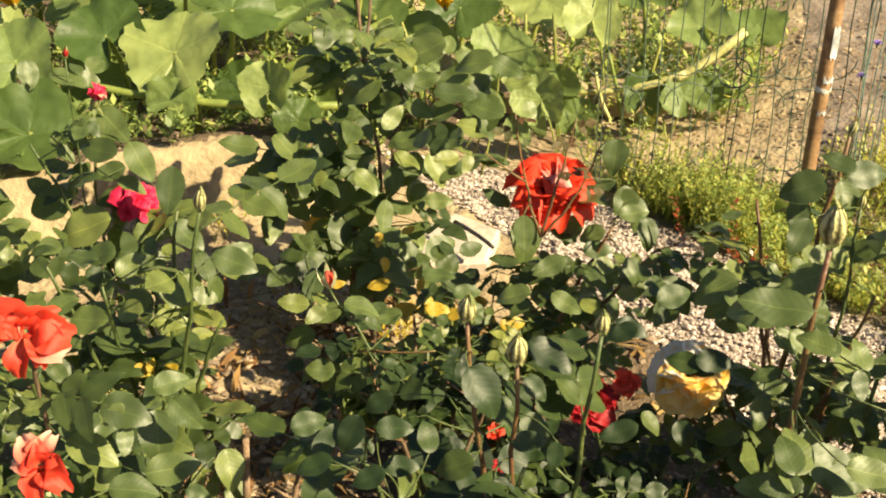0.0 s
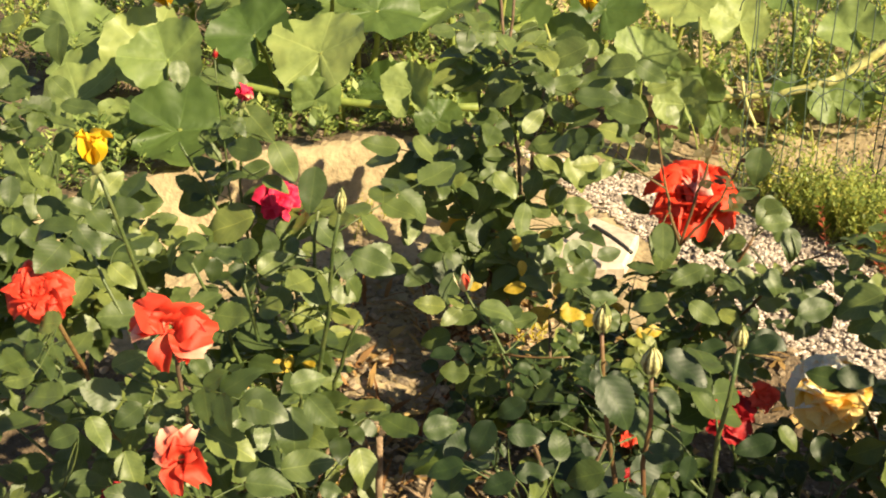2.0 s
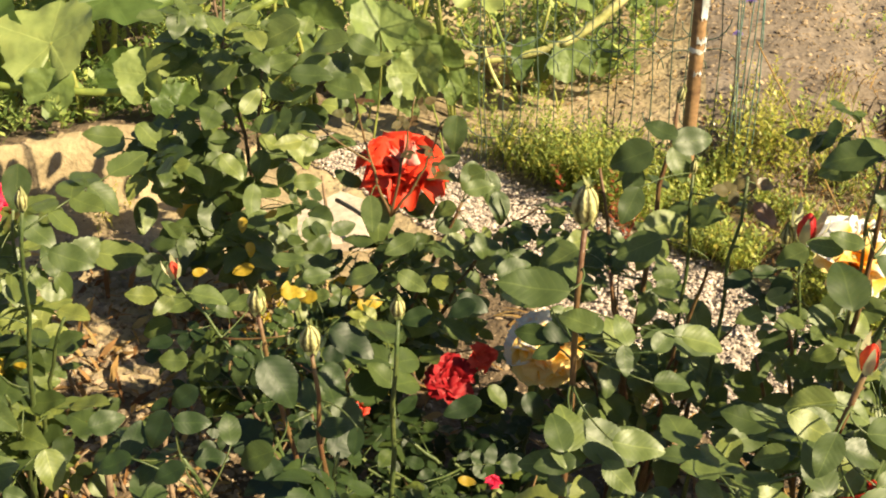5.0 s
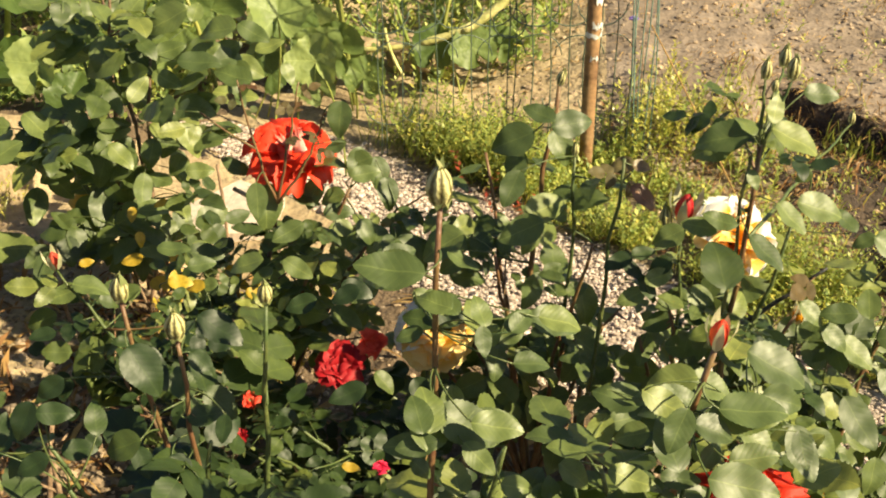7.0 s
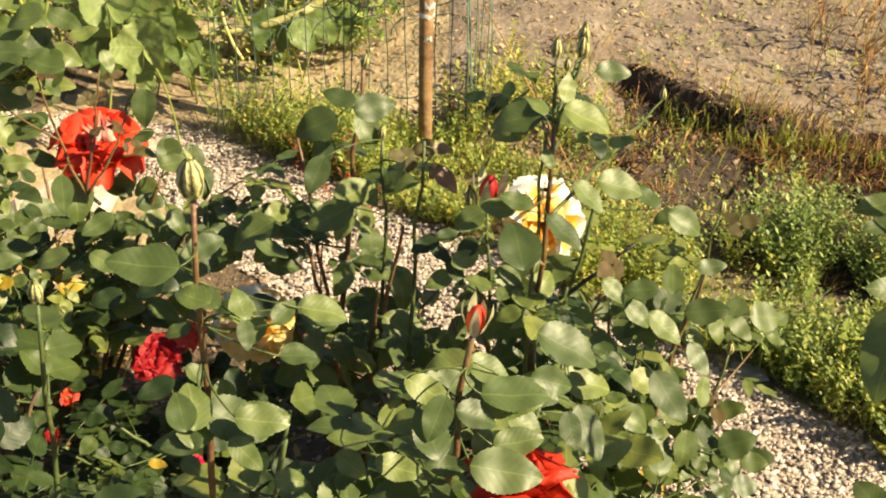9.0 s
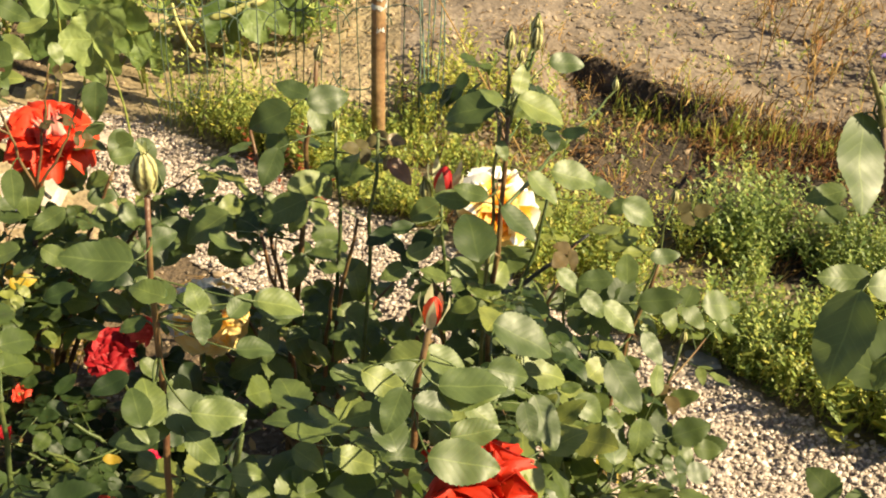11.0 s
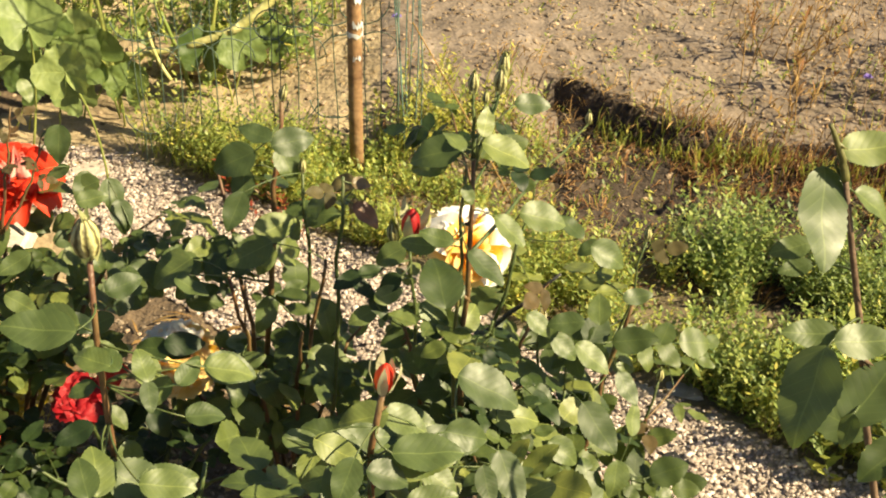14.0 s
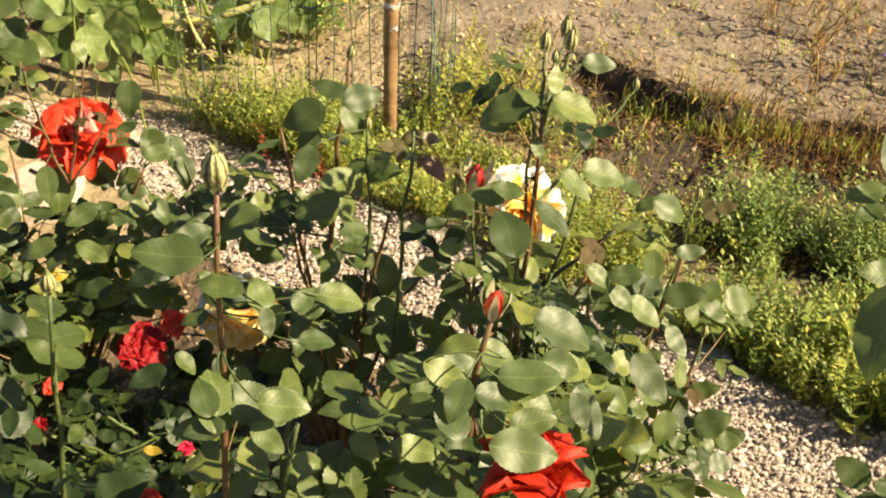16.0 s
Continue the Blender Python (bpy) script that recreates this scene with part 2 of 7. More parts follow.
def petal_mat(name, inner, outer, tip, share=0.3, middle=0.55, rim=1.0):
    """A petal: its colour changes from the foot to the rim, along the generated y."""
    m, n, l, b = nodes(name)
    c = n.new("ShaderNodeTexCoord")
    s = n.new("ShaderNodeSeparateXYZ")
    l.new(c.outputs["Generated"], s.inputs[0])
    col = ramp(n, l, s.outputs[1], [(0.0, inner), (middle, outer), (rim, tip)])
    w = noise_tex(n, l, 90)
    col = mix(n, l, col, ramp(n, l, w.outputs["Fac"], [(0.3, (0.75, 0.7, 0.7)), (0.7, (1.1, 1.1, 1.1))]), 0.7, "MULTIPLY")
    l.new(col, b.inputs["Base Color"])
    b.inputs["Roughness"].default_value = 0.5
    b.inputs["Specular IOR Level"].default_value = 0.35
    tr = n.new("ShaderNodeBsdfTranslucent")
    l.new(col, tr.inputs["Color"])
    sh = n.new("ShaderNodeMixShader")
    sh.inputs[0].default_value = share
    l.new(b.outputs[0], sh.inputs[1])
    l.new(tr.outputs[0], sh.inputs[2])
    l.new(sh.outputs[0], n["Material Output"].inputs[0])
    bump(n, l, b, noise_tex(n, l, 120, 2).outputs["Fac"], 0.2, 0.002)
    return m


RED = petal_mat("red_petal", (0.80, 0.16, 0.06), (0.76, 0.036, 0.012), (0.86, 0.070, 0.024), share=0.30, middle=0.45)
PALE_RED = petal_mat("pale_red_petal", (0.80, 0.62, 0.55), (0.82, 0.60, 0.52), (0.62, 0.08, 0.05), share=0.2, middle=0.6)
CORAL = petal_mat("coral_petal", (0.78, 0.22, 0.13), (0.70, 0.046, 0.022), (0.80, 0.085, 0.045), middle=0.6)
PALE_CORAL = petal_mat("pale_coral_petal", (0.70, 0.10, 0.07), (0.76, 0.16, 0.10), (0.88, 0.55, 0.42), middle=0.68)
ORANGE = petal_mat("orange_red_petal", (0.6, 0.12, 0.03), (0.60, 0.035, 0.010), (0.52, 0.028, 0.010))
PINK = petal_mat("magenta_petal", (0.70, 0.10, 0.16), (0.72, 0.020, 0.085), (0.75, 0.030, 0.10))
YELLOW = petal_mat("yellow_petal", (0.80, 0.28, 0.006), (0.90, 0.48, 0.035), (0.94, 0.76, 0.34), middle=0.55, rim=0.95)
CREAM = petal_mat("cream_yellow_petal", (0.78, 0.24, 0.004), (0.90, 0.52, 0.05), (0.95, 0.94, 0.90), middle=0.44, rim=0.66)
DEEPRED = petal_mat("deep_red_petal", (0.45, 0.03, 0.03), (0.42, 0.014, 0.022), (0.40, 0.02, 0.025))
DARKRED = petal_mat("dark_red_petal", (0.4, 0.03, 0.03), (0.42, 0.01, 0.015), (0.32, 0.01, 0.015))
SQUASH_FLOWER = petal_mat("squash_flower", (0.7, 0.45, 0.02), (0.85, 0.55, 0.02), (0.9, 0.6, 0.03))

SAND = plain("sandy_soil", [(0.3, (0.224, 0.168, 0.099)), (0.55, (0.347, 0.269, 0.162)), (0.75, (0.448, 0.358, 0.224))], 7, 0.95, relief=0.7, dist=0.012, fine=9)
BED = plain("bed_soil", [(0.3, (0.07, 0.048, 0.03)), (0.6, (0.15, 0.105, 0.065)), (0.8, (0.25, 0.18, 0.11))], 14, 0.95, relief=0.9, dist=0.012, fine=6)
GREENISH = plain("weedy_soil", [(0.3, (0.10, 0.08, 0.048)), (0.6, (0.19, 0.15, 0.09)), (0.8, (0.30, 0.235, 0.15))], 12, 0.95, relief=0.8, dist=0.01, fine=7)
PLOT = plain("plot_soil", [(0.3, (0.140, 0.107, 0.080)), (0.55, (0.205, 0.160, 0.123)), (0.75, (0.30, 0.245, 0.198))], 9, 0.95, relief=0.55, dist=0.012, fine=8)
# Dark soil by the plot's edge, with its shade put into the colour.
SHADED_DARK_SOIL = plain("shaded_dark_soil", [(0.3, (0.026, 0.018, 0.013)), (0.6, (0.062, 0.043, 0.030)), (0.82, (0.15, 0.11, 0.078))], 16, 0.95, relief=0.9, dist=0.012, fine=6)
GRIT = plain("path_grit", [(0.3, (0.26, 0.215, 0.18)), (0.7, (0.40, 0.345, 0.30))], 60, 0.9, relief=0.8, dist=0.004, fine=5)
CLOD = plain("clod", [(0.3, (0.19, 0.14, 0.095)), (0.7, (0.38, 0.30, 0.215))], 25, 0.95, per=[(0.0, (0.6, 0.6, 0.6)), (1.0, (1.35, 1.3, 1.25))])
PEBBLE = plain("pebble", [(0.3, (0.40, 0.345, 0.315)), (0.7, (0.53, 0.47, 0.44))], 60, 0.7, per=[(0.0, (0.45, 0.43, 0.42)), (0.35, (0.80, 0.74, 0.68)), (0.7, (1.05, 0.98, 0.92)), (1.0, (1.65, 1.62, 1.56))], relief=0.3, dist=0.002)
SLAB = plain("pale_stone", [(0.3, (0.42, 0.34, 0.28)), (0.7, (0.58, 0.50, 0.43))], 10, 0.85, relief=0.5, dist=0.004, fine=8)
GREY_STONE = plain("grey_stone", [(0.3, (0.22, 0.21, 0.20)), (0.7, (0.36, 0.35, 0.33))], 14, 0.85, relief=0.5, dist=0.004)
RUST = plain("rusty_iron", [(0.3, (0.13, 0.065, 0.03)), (0.55, (0.30, 0.175, 0.08)), (0.75, (0.38, 0.26, 0.14))], 25, 0.8, relief=0.5, dist=0.002)
TAPE = plain("weathered_tape", [(0.35, (0.35, 0.36, 0.36)), (0.6, (0.75, 0.75, 0.73))], 30, 0.5)
WIRE = plain("green_wire", [(0.3, (0.05, 0.08, 0.055)), (0.7, (0.09, 0.13, 0.095))], 50, 0.45)
BLUEWIRE = plain("blue_green_wire", [(0.3, (0.07, 0.14, 0.12)), (0.7, (0.16, 0.24, 0.21))], 50, 0.5)
STICK = plain("dry_stick", [(0.3, (0.16, 0.10, 0.06)), (0.7, (0.33, 0.23, 0.15))], 50, 0.85)
BLACK = plain("black_rod", [(0.3, (0.015, 0.015, 0.016)), (0.7, (0.035, 0.034, 0.033))], 40, 0.5)


# ---- ground ----
def smooth(a, b, v):
    t = min(1.0, max(0.0, (v - a) / (b - a)))
    return t * t * (3 - 2 * t)


def bank_line(x):
    """y of the foot of the earth bank under the squash bed, by x."""
    return 2.15 + 0.62 * (x + 1.0) if x < -0.95 else 2.181 + 1.7 * (x + 0.95)


def edge_line(x):
    """y of the cut edge of the raised plot, by x."""
    return 2.575 - 0.74 * (x - 0.34) if x < 0.60 else 2.383 - 0.28 * (x - 0.60)


def path_axis(y):
    """x of the right-hand and the left-hand rim of the gravel path, by y."""
    right = 0.62 - 1.28 * (y - 1.5) if y > 1.66 else 0.42 - 1.35 * (y - 1.66)
    return right - 0.50 + 0.14 * smooth(1.6, 2.2, y), right


def height(x, y):
    z = 0.06 * smooth(1.45, 2.1, y)
    z += 0.03 * smooth(1.3, 0.6, y)
    left = smooth(-0.62, -0.95, x)
    z += 0.03 * left * smooth(1.2, 1.6, y)
    if -3 < x < -0.35:
        d = y - bank_line(x)
        d += 0.02 * noise.noise((x * 11, 3.3, y * 4)) + 0.01 * noise.noise((x * 31, 1.3, y * 9))
        top = 0.125 + 0.012 * math.sin(9 * x)
        z += (top * smooth(-0.012, 0.016, d) - 0.05 * smooth(0.05, 0.3, d)) * smooth(-0.86, -1.06, x)
    if y > 1.8:
        z += 0.085 * smooth(2.3, 2.65, y) * smooth(-0.3, 0.1, x) * smooth(0.37, 0.28, x)
    if x > 0.2 and y > 1.8:
        d = y - edge_line(x) + 0.03 * math.sin(13 * x)
        f = 0.65 * smooth(0.55, 0.8, x)
        z += 0.066 * ((1 - f) * smooth(-0.012, 0.010, d) + f * smooth(0.0, 0.45, d)) * smooth(0.28, 0.36, x)
    # Rough dip added so that the soil here shades itself.
    shade_dip = smooth(0.40, 0.52, x) * smooth(1.1, 0.95, x) * smooth(2.02, 2.10, y) * smooth(2.30, 2.22, y)
    if shade_dip > 0:
        z += shade_dip * (0.034 * noise.noise((x * 15, y * 15, 7.7)) + 0.022 * noise.noise((x * 36, y * 36, 2.9)) - 0.022)
    r = 0.012 if y > 0.4 else 0.0
    z += r * (noise.noise((x * 7, y * 7, 0.3)) + 0.7 * noise.noise((x * 19, y * 19, 1.7)) + 0.5 * noise.noise((x * 45, y * 45, 4.1)))
    return z


def ground():
    def line(a, b, step, far):
        v = [a + i * step for i in range(int((b - a) / step) + 1)]
        g, lo, hi = step, [], []
        p, q = a, v[-1]
        while g < far:
            g *= 1.6
            p, q = p - g, q + g
            lo.insert(0, p)
            hi.append(q)
        return lo + v + hi
    xs, ys = line(-2.2, 1.7, 0.016, 90), line(0.5, 3.4, 0.016, 90)
    verts = []
    for y in ys:
        for x in xs:
            near = -2.4 < x < 1.9 and 0.3 < y < 3.6
            verts.append((x, y, height(min(max(x, -2.4), 1.9), min(max(y, 0.3), 3.6)) if near else height(min(max(x, -2.4), 1.9), min(max(y, 0.3), 3.6))))
    w = len(xs)
    faces, mats = [], []
    for j in range(len(ys) - 1):
        for i in range(w - 1):
            faces.append((j * w + i, j * w + i + 1, (j + 1) * w + i + 1, (j + 1) * w + i))
            x, y = xs[i], ys[j]
            wob = 0.05 * noise.noise((x * 8, y * 8, 9))
            if x < -0.45 and y > bank_line(x) + 0.05 + wob and y < 2.9:
                k = 1
            elif x < -0.85 + wob and y > 1.55:
                k = 0
            elif x < -0.5 and y > 1.80 + wob and x < path_axis(y)[0]:
                k = 0
            elif x > 0.34 and y > edge_line(x) + 0.03 + 0.2 * wob:
                k = 3
            elif x < 0.36 and y > 2.36 + 2 * wob:
                k = 3 if x > 0.0 else 0
            elif path_axis(y)[0] + wob < x < path_axis(y)[1] + 0.5 * wob and 1.0 < y < 2.45:
                k = 5
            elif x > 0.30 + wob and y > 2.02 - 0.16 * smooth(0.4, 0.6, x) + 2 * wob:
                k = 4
            elif x > path_axis(y)[0] + wob and y > 1.2:
                k = 2
            else:
                k = 1
            mats.append(k)
    me = to_mesh("ground", verts, faces, None)
    for m in (SAND, BED, GREENISH, PLOT, SHADED_DARK_SOIL, GRIT):
        me.materials.append(m)
    me.polygons.foreach_set("material_index", mats)
    return tagged(link("ground", me), "dry garden soil, sandy on the bank and dark in the rose bed", "ground", kind="structure")


ground()

ICO = bmesh.new()
bmesh.ops.create_icosphere(ICO, subdivisions=1, radius=1)
ICO_V = np.array([v.co[:] for v in ICO.verts])
ICO_F = [tuple(v.index for v in f.verts) for f in ICO.faces]
ICO.free()


def stones(name, spots, material, smooth_it=False, flat=0.6):
    """One mesh of many small stones: spots are rows of x, y, z, size."""
    rs = np.random.RandomState(3)
    verts, faces = [], []
    for i, (x, y, z, s) in enumerate(spots):
        a = rs.rand() * 6.28
        sc = s * (0.7 + 0.6 * rs.rand(3)) * (1, 1, flat)
        v = ICO_V * sc * (1 + 0.25 * (rs.rand(12, 1) - 0.5))
        c, d = math.cos(a), math.sin(a)
        v = np.stack([v[:, 0] * c - v[:, 1] * d + x, v[:, 0] * d + v[:, 1] * c + y, v[:, 2] + 0.25 * v[:, 0] * (rs.rand() - 0.5) + z], 1)
        verts.extend(map(tuple, v))
        n = i * 12
        faces.extend((p + n, q + n, r + n) for p, q, r in ICO_F)
    return to_mesh(name, verts, faces, material, smooth_it)


def gravel():
    spots = []
    r = random.Random(5)
    while len(spots) < 34000:
        y = r.uniform(1.05, 2.42)
        a, b = path_axis(y)
        x = r.uniform(a - 0.02, b + 0.03)
        wob = 0.04 * noise.noise((x * 9, y * 9, 2))
        if x > b + wob and r.random() > 0.15:
            continue
        if x > 1.0:
            continue
        spots.append((x, y, height(x, y) + r.uniform(-0.001, 0.006), 0.0018 + 0.0034 * r.random() ** 1.6))
    return tagged(link("gravel", stones("gravel", spots, PEBBLE)), "pale crushed gravel on the garden path", "gravel", kind="stuff")


gravel()


def clods():
    spots = []
    r = random.Random(8)
    while len(spots) < 5000:
        x, y = r.uniform(-1.6, 1.5), r.uniform(0.75, 3.4)
        a, b = path_axis(y)
        if a < x < b + 0.05:
            continue
        if b < x and y < 2.3 and r.random() < 0.8:
            continue
        spots.append((x, y, height(x, y), 0.0016 + 0.009 * r.random() ** 4))
    while len(spots) < 10500:
        x, y = r.uniform(-1.3, 0.3), r.uniform(0.9, 2.0)
        if x > path_axis(y)[0]:
            continue
        spots.append((x, y, height(x, y), 0.0016 + 0.006 * r.random() ** 3))
    while len(spots) < 11700:
        x, y = r.uniform(-1.08, -0.68), r.uniform(1.15, 1.90)
        spots.append((x, y, height(x, y), 0.003 + 0.010 * r.random() ** 2))
    while len(spots) < 16500:
        x, y = r.uniform(-0.2, 1.5), r.uniform(2.15, 3.3)
        if x > 0.3 and y < edge_line(x) and r.random() < 0.5:
            continue
        spots.append((x, y, height(x, y), 0.0014 + 0.007 * r.random() ** 4))
    return tagged(link("soil_clods", stones("soil_clods", spots, CLOD)), "crumbly brown soil clods on the beds", "soil", kind="stuff")


clods()


def slab(x, y, z, sx, sy, sz, turn, material, name, label, n=9):
    """A broken flat stone with chamfered, uneven edges."""
    bm = bmesh.new()
    r = random.Random(int(abs(x * 1000)))
    rim = [((0.82 + 0.36 * r.random()) * sx * math.cos(2 * math.pi * i / n), (0.82 + 0.36 * r.random()) * sy * math.sin(2 * math.pi * i / n)) for i in range(n)]
    low = [bm.verts.new((p[0], p[1], 0)) for p in rim]
    mid = [bm.verts.new((p[0] * 1.02, p[1] * 1.02, sz * 0.8)) for p in rim]
    top = [bm.verts.new((p[0] * 0.94, p[1] * 0.94, sz * (0.95 + 0.1 * r.random()))) for p in rim]
    for a, b in ((low, mid), (mid, top)):
        for i in range(n):
            bm.faces.new((a[i], a[(i + 1) % n], b[(i + 1) % n], b[i]))
    bm.faces.new(top)
    bm.faces.new(low[::-1])
    me = bpy.data.meshes.new(name)
    bm.to_mesh(me)
    bm.free()
    me.materials.append(material)
    return tagged(link(name, me, m=pose(x, y, z, 3, -4, turn)), label, "stone")


slab(-0.672, 2.058, 0.062, 0.108, 0.088, 0.03, 28, SLAB, "stone_slab", "pale flat stone slab at the end of the path", 5)
slab(-0.504, 2.219, 0.035, 0.040, 0.030, 0.03, 70, SLAB, "stone", "pale broken stone beside the gravel")
slab(-0.547, 2.312, 0.040, 0.036, 0.028, 0.028, 10, SLAB, "stone", "pale flat stone beside the gravel")
slab(0.47, 1.66, -0.005, 0.055, 0.022, 0.022, -10, GREY_STONE, "stone", "grey oblong stone on the path's rim")
slab(-0.60, 2.64, 0.12, 0.10, 0.04, 0.05, 15, SAND, "stone", "sandy stone block at the edge of the squash bed")
slab(-0.40, 2.76, 0.08, 0.10, 0.04, 0.06, -10, SAND, "stone", "sandy stone block at the edge of the squash bed")
slab(0.438, 1.500, -0.002, 0.020, 0.016, 0.016, 30, BLACK, "stone", "dark charred lump lying on the gravel")


# ---- post and fence ----
def post():
    t = thing("metal_post", -0.036, 2.30, 0.0, "rusty round steel post with torn white tape", "post")
    v, f = tube([(0, 0, -0.1), (0.002, 0, 0.2), (0.006, 0, 0.5), (0.012, 0, 1.3)], [0.0135] * 4, 14)
    link("pole", to_mesh("pole", v, f, RUST), t, "rusty brown steel pipe")
    r = random.Random(6)
    for z0, z1, a0, a1 in ((0.343, 0.352, 0.0, 6.28), (0.362, 0.372, -1.8, 0.2), (0.410, 0.470, -1.5, -0.5), (0.430, 0.448, -0.4, 0.9), (0.30, 0.305, -1.9, -0.8)):
        verts, faces, n = [], [], 14
        for k in range(n + 1):
            a = a0 + (a1 - a0) * k / n
            lo, hi = z0 + r.uniform(-0.004, 0.004), z1 + r.uniform(-0.006, 0.006)
            for z in (lo, (lo + hi) / 2, hi):
                q = 0.0147 + r.uniform(0, 0.0008)
                verts.append((0.006 + (z - 0.5) * 0.0075 + q * math.cos(a), q * math.sin(a), z))
        for k in range(n):
            for j in range(2):
                i = 3 * k + j
                faces.append((i, i + 3, i + 4, i + 1))
        link("tape", to_mesh("tape", verts, faces, TAPE), t, "torn white tape")
    return t


post()


def fence():
    t = thing("wire_fence", -0.18, 2.36, 0.04, "slack green wire garden fence with hooped mesh", "fence")
    r = random.Random(2)

    def at(u, z):
        """A point of the fence's face, u metres along it."""
        return Vector((u, 0.03 * math.sin(5 * u) - 0.12 * max(0.0, -u - 0.1) + 0.006 * math.sin(17 * u + 9 * z), z))
    u = -0.26
    k = 0
    while u < 0.24:
        lean = r.uniform(-0.008, 0.008)
        pts = [at(u + lean * z + 0.003 * math.sin(20 * z + k), z) for z in (-0.05, 0.1, 0.2, 0.3, 0.4, 0.55, 0.8)]
        v, f = tube(pts, [0.0012] * 7, 4)
        link("upright_wire", to_mesh("upright_wire", v, f, WIRE), t)
        u += r.choice((0.012, 0.03, 0.034, 0.037))
        k += 1
    for row, z in enumerate((0.14, 0.235, 0.335, 0.43)):
        for i in range(7):
            c = -0.25 + i * 0.07 + 0.02 * (row % 2) + r.uniform(-0.008, 0.008)
            rad = 0.047
            pts = [at(c + rad * math.cos(a), z + r.uniform(-0.002, 0.002) + (0.9 if row % 2 else -0.9) * rad * math.sin(a)) for a in [math.pi * j / 9 for j in range(10)]]
            v, f = tube(pts, [0.0013] * 10, 4)
            link("hoop_wire", to_mesh("hoop_wire", v, f, WIRE), t)
    ring = [at(-0.01 + 0.031 * math.cos(a), 0.30 + 0.031 * math.sin(a)) for a in [2 * math.pi * j / 16 for j in range(17)]]
    v, f = tube(ring, [0.0016] * 17, 4)
    link("ring_wire", to_mesh("ring_wire", v, f, WIRE), t)
    for i in range(7):
        uu = 0.222 + 0.008 * i + r.uniform(-0.003, 0.003)
        pts = [Vector((uu + 0.006 * math.sin(9 * z + i), r.uniform(-0.01, 0.01), z)) for z in (-0.05, 0.08, 0.2, 0.3, 0.45, 0.8)]
        v, f = tube(pts, [0.0012] * 6, 4)
        link("upright_wire", to_mesh("upright_wire", v, f, BLUEWIRE), t, "blue-green bundled wire")
    return t


fence()


# ---- leaf and flower shapes ----
def leaflet(length, width, fold, curl, teeth=0.05, rows=14):
    """A toothed oval leaf from the origin along +y, folded on its midrib: vertices, faces and blade coordinates."""
    verts, faces, blade = [], [], []
    for i in range(rows + 1):
        s = i / rows
        w = width * 0.52 * math.sin(math.pi * s ** 0.86) ** 0.66 * (1.08 - 0.24 * s) if 0 < s < 1 else 0.0
        tooth = 1 + teeth * (1 if i % 2 else -1)
        z = -curl * s * s * length + 0.022 * length * math.sin(9 * s + 3 * fold)
        for q in (-1.0, -0.5, 0.0, 0.5, 1.0):
            ww = w * q * (tooth if abs(q) == 1 else 1)
            wave = 0.010 * length * abs(q) * math.sin(15 * s + 2.2 * q + 5 * fold)
            verts.append((ww, s * length - 0.04 * length * abs(q) * (1 - s), z + fold * abs(ww) - 0.5 * fold * w * q * q + wave))
            blade.append((ww / length, s, 0.0))
    for i in range(rows):
        for j in range(4):
            a = i * 5 + j
            faces.append((a, a + 1, a + 6, a + 5))
    return verts, faces, blade


def moved(verts, m):
    return [m @ Vector(v) for v in verts]


def compound(seed, count, size):
    """A rose leaf: a stalk with three, five or seven leaflets, along +y."""
    r = random.Random(seed)
    h = Heap()
    stalk = 0.9 * size * (count + 1) / 3
    droop = r.uniform(0.05, 0.3)
    pts = [(0, 0, 0), (0, stalk * 0.5, -0.02 * stalk), (0, stalk, -droop * stalk)]
    v, f = tube(arc(*pts, 5), [0.0011, 0.001, 0.0009, 0.0008, 0.0007], 4)
    h.add(v, f, 1)
    spots = [(1.0, 0)] + [(1 - 0.9 * (k + 1) / ((count + 1) / 2), s) for k in range((count - 1) // 2) for s in (-1, 1)]
    for along, s in spots:
        p = arc(*pts, 21)[min(20, max(0, int(along * 20)))]
        ln = size * (1.1 if s == 0 else r.uniform(0.8, 1.0)) * (1 if along > 0.5 else 0.85)
        v, f, bl = leaflet(ln, ln * r.uniform(0.60, 0.80), r.uniform(0.1, 0.55), r.uniform(-0.1, 0.5))
        turn = -s * r.uniform(50, 75)
        m = Matrix.Translation(p) @ pose(0, 0, 0, r.uniform(-22, 8), s * r.uniform(-25, 20), turn)
        h.add(moved(v, m), f, 0, bl)
    return h


LEAVES = [(compound(s, n, 0.043), n) for s, n in ((1, 5), (2, 5), (3, 5), (4, 7), (5, 3), (6, 5), (7, 3), (8, 5))]
LEAF_MESH = [h.mesh("leaf", ROSE_LEAF, CANE) for h, n in LEAVES]
SHADED_DARK_MESH = [h.mesh("leaf", SHADED_DARK_LEAF, CANE) for h, n in LEAVES]
YOUNG_MESH = [compound(s, 3, 0.036).mesh("leaf", YOUNG_LEAF, RED_CANE) for s in (11, 12)]
OLD_MESH = [compound(s, 5, 0.042).mesh("leaf", OLD_LEAF, WOODY) for s in (21,)]
SINGLE_MESH, SINGLE_SHADED_DARK, YOUNG_SINGLE, OLD_SINGLE = [], [], [], []
for s in range(4):
    v, f, bl = leaflet(1.0, 0.57 + 0.055 * s, 0.18 + 0.14 * s, -0.05 + 0.14 * s, 0.025, 26)
    for kept, skin in ((SINGLE_MESH, BIG_LEAF), (SINGLE_SHADED_DARK, SHADED_DARK_BIG), (YOUNG_SINGLE, BRONZE), (OLD_SINGLE, OLD_LEAF)):
        kept.append(to_mesh("leaflet", v, f, skin))
        keep_blade(kept[-1], bl)


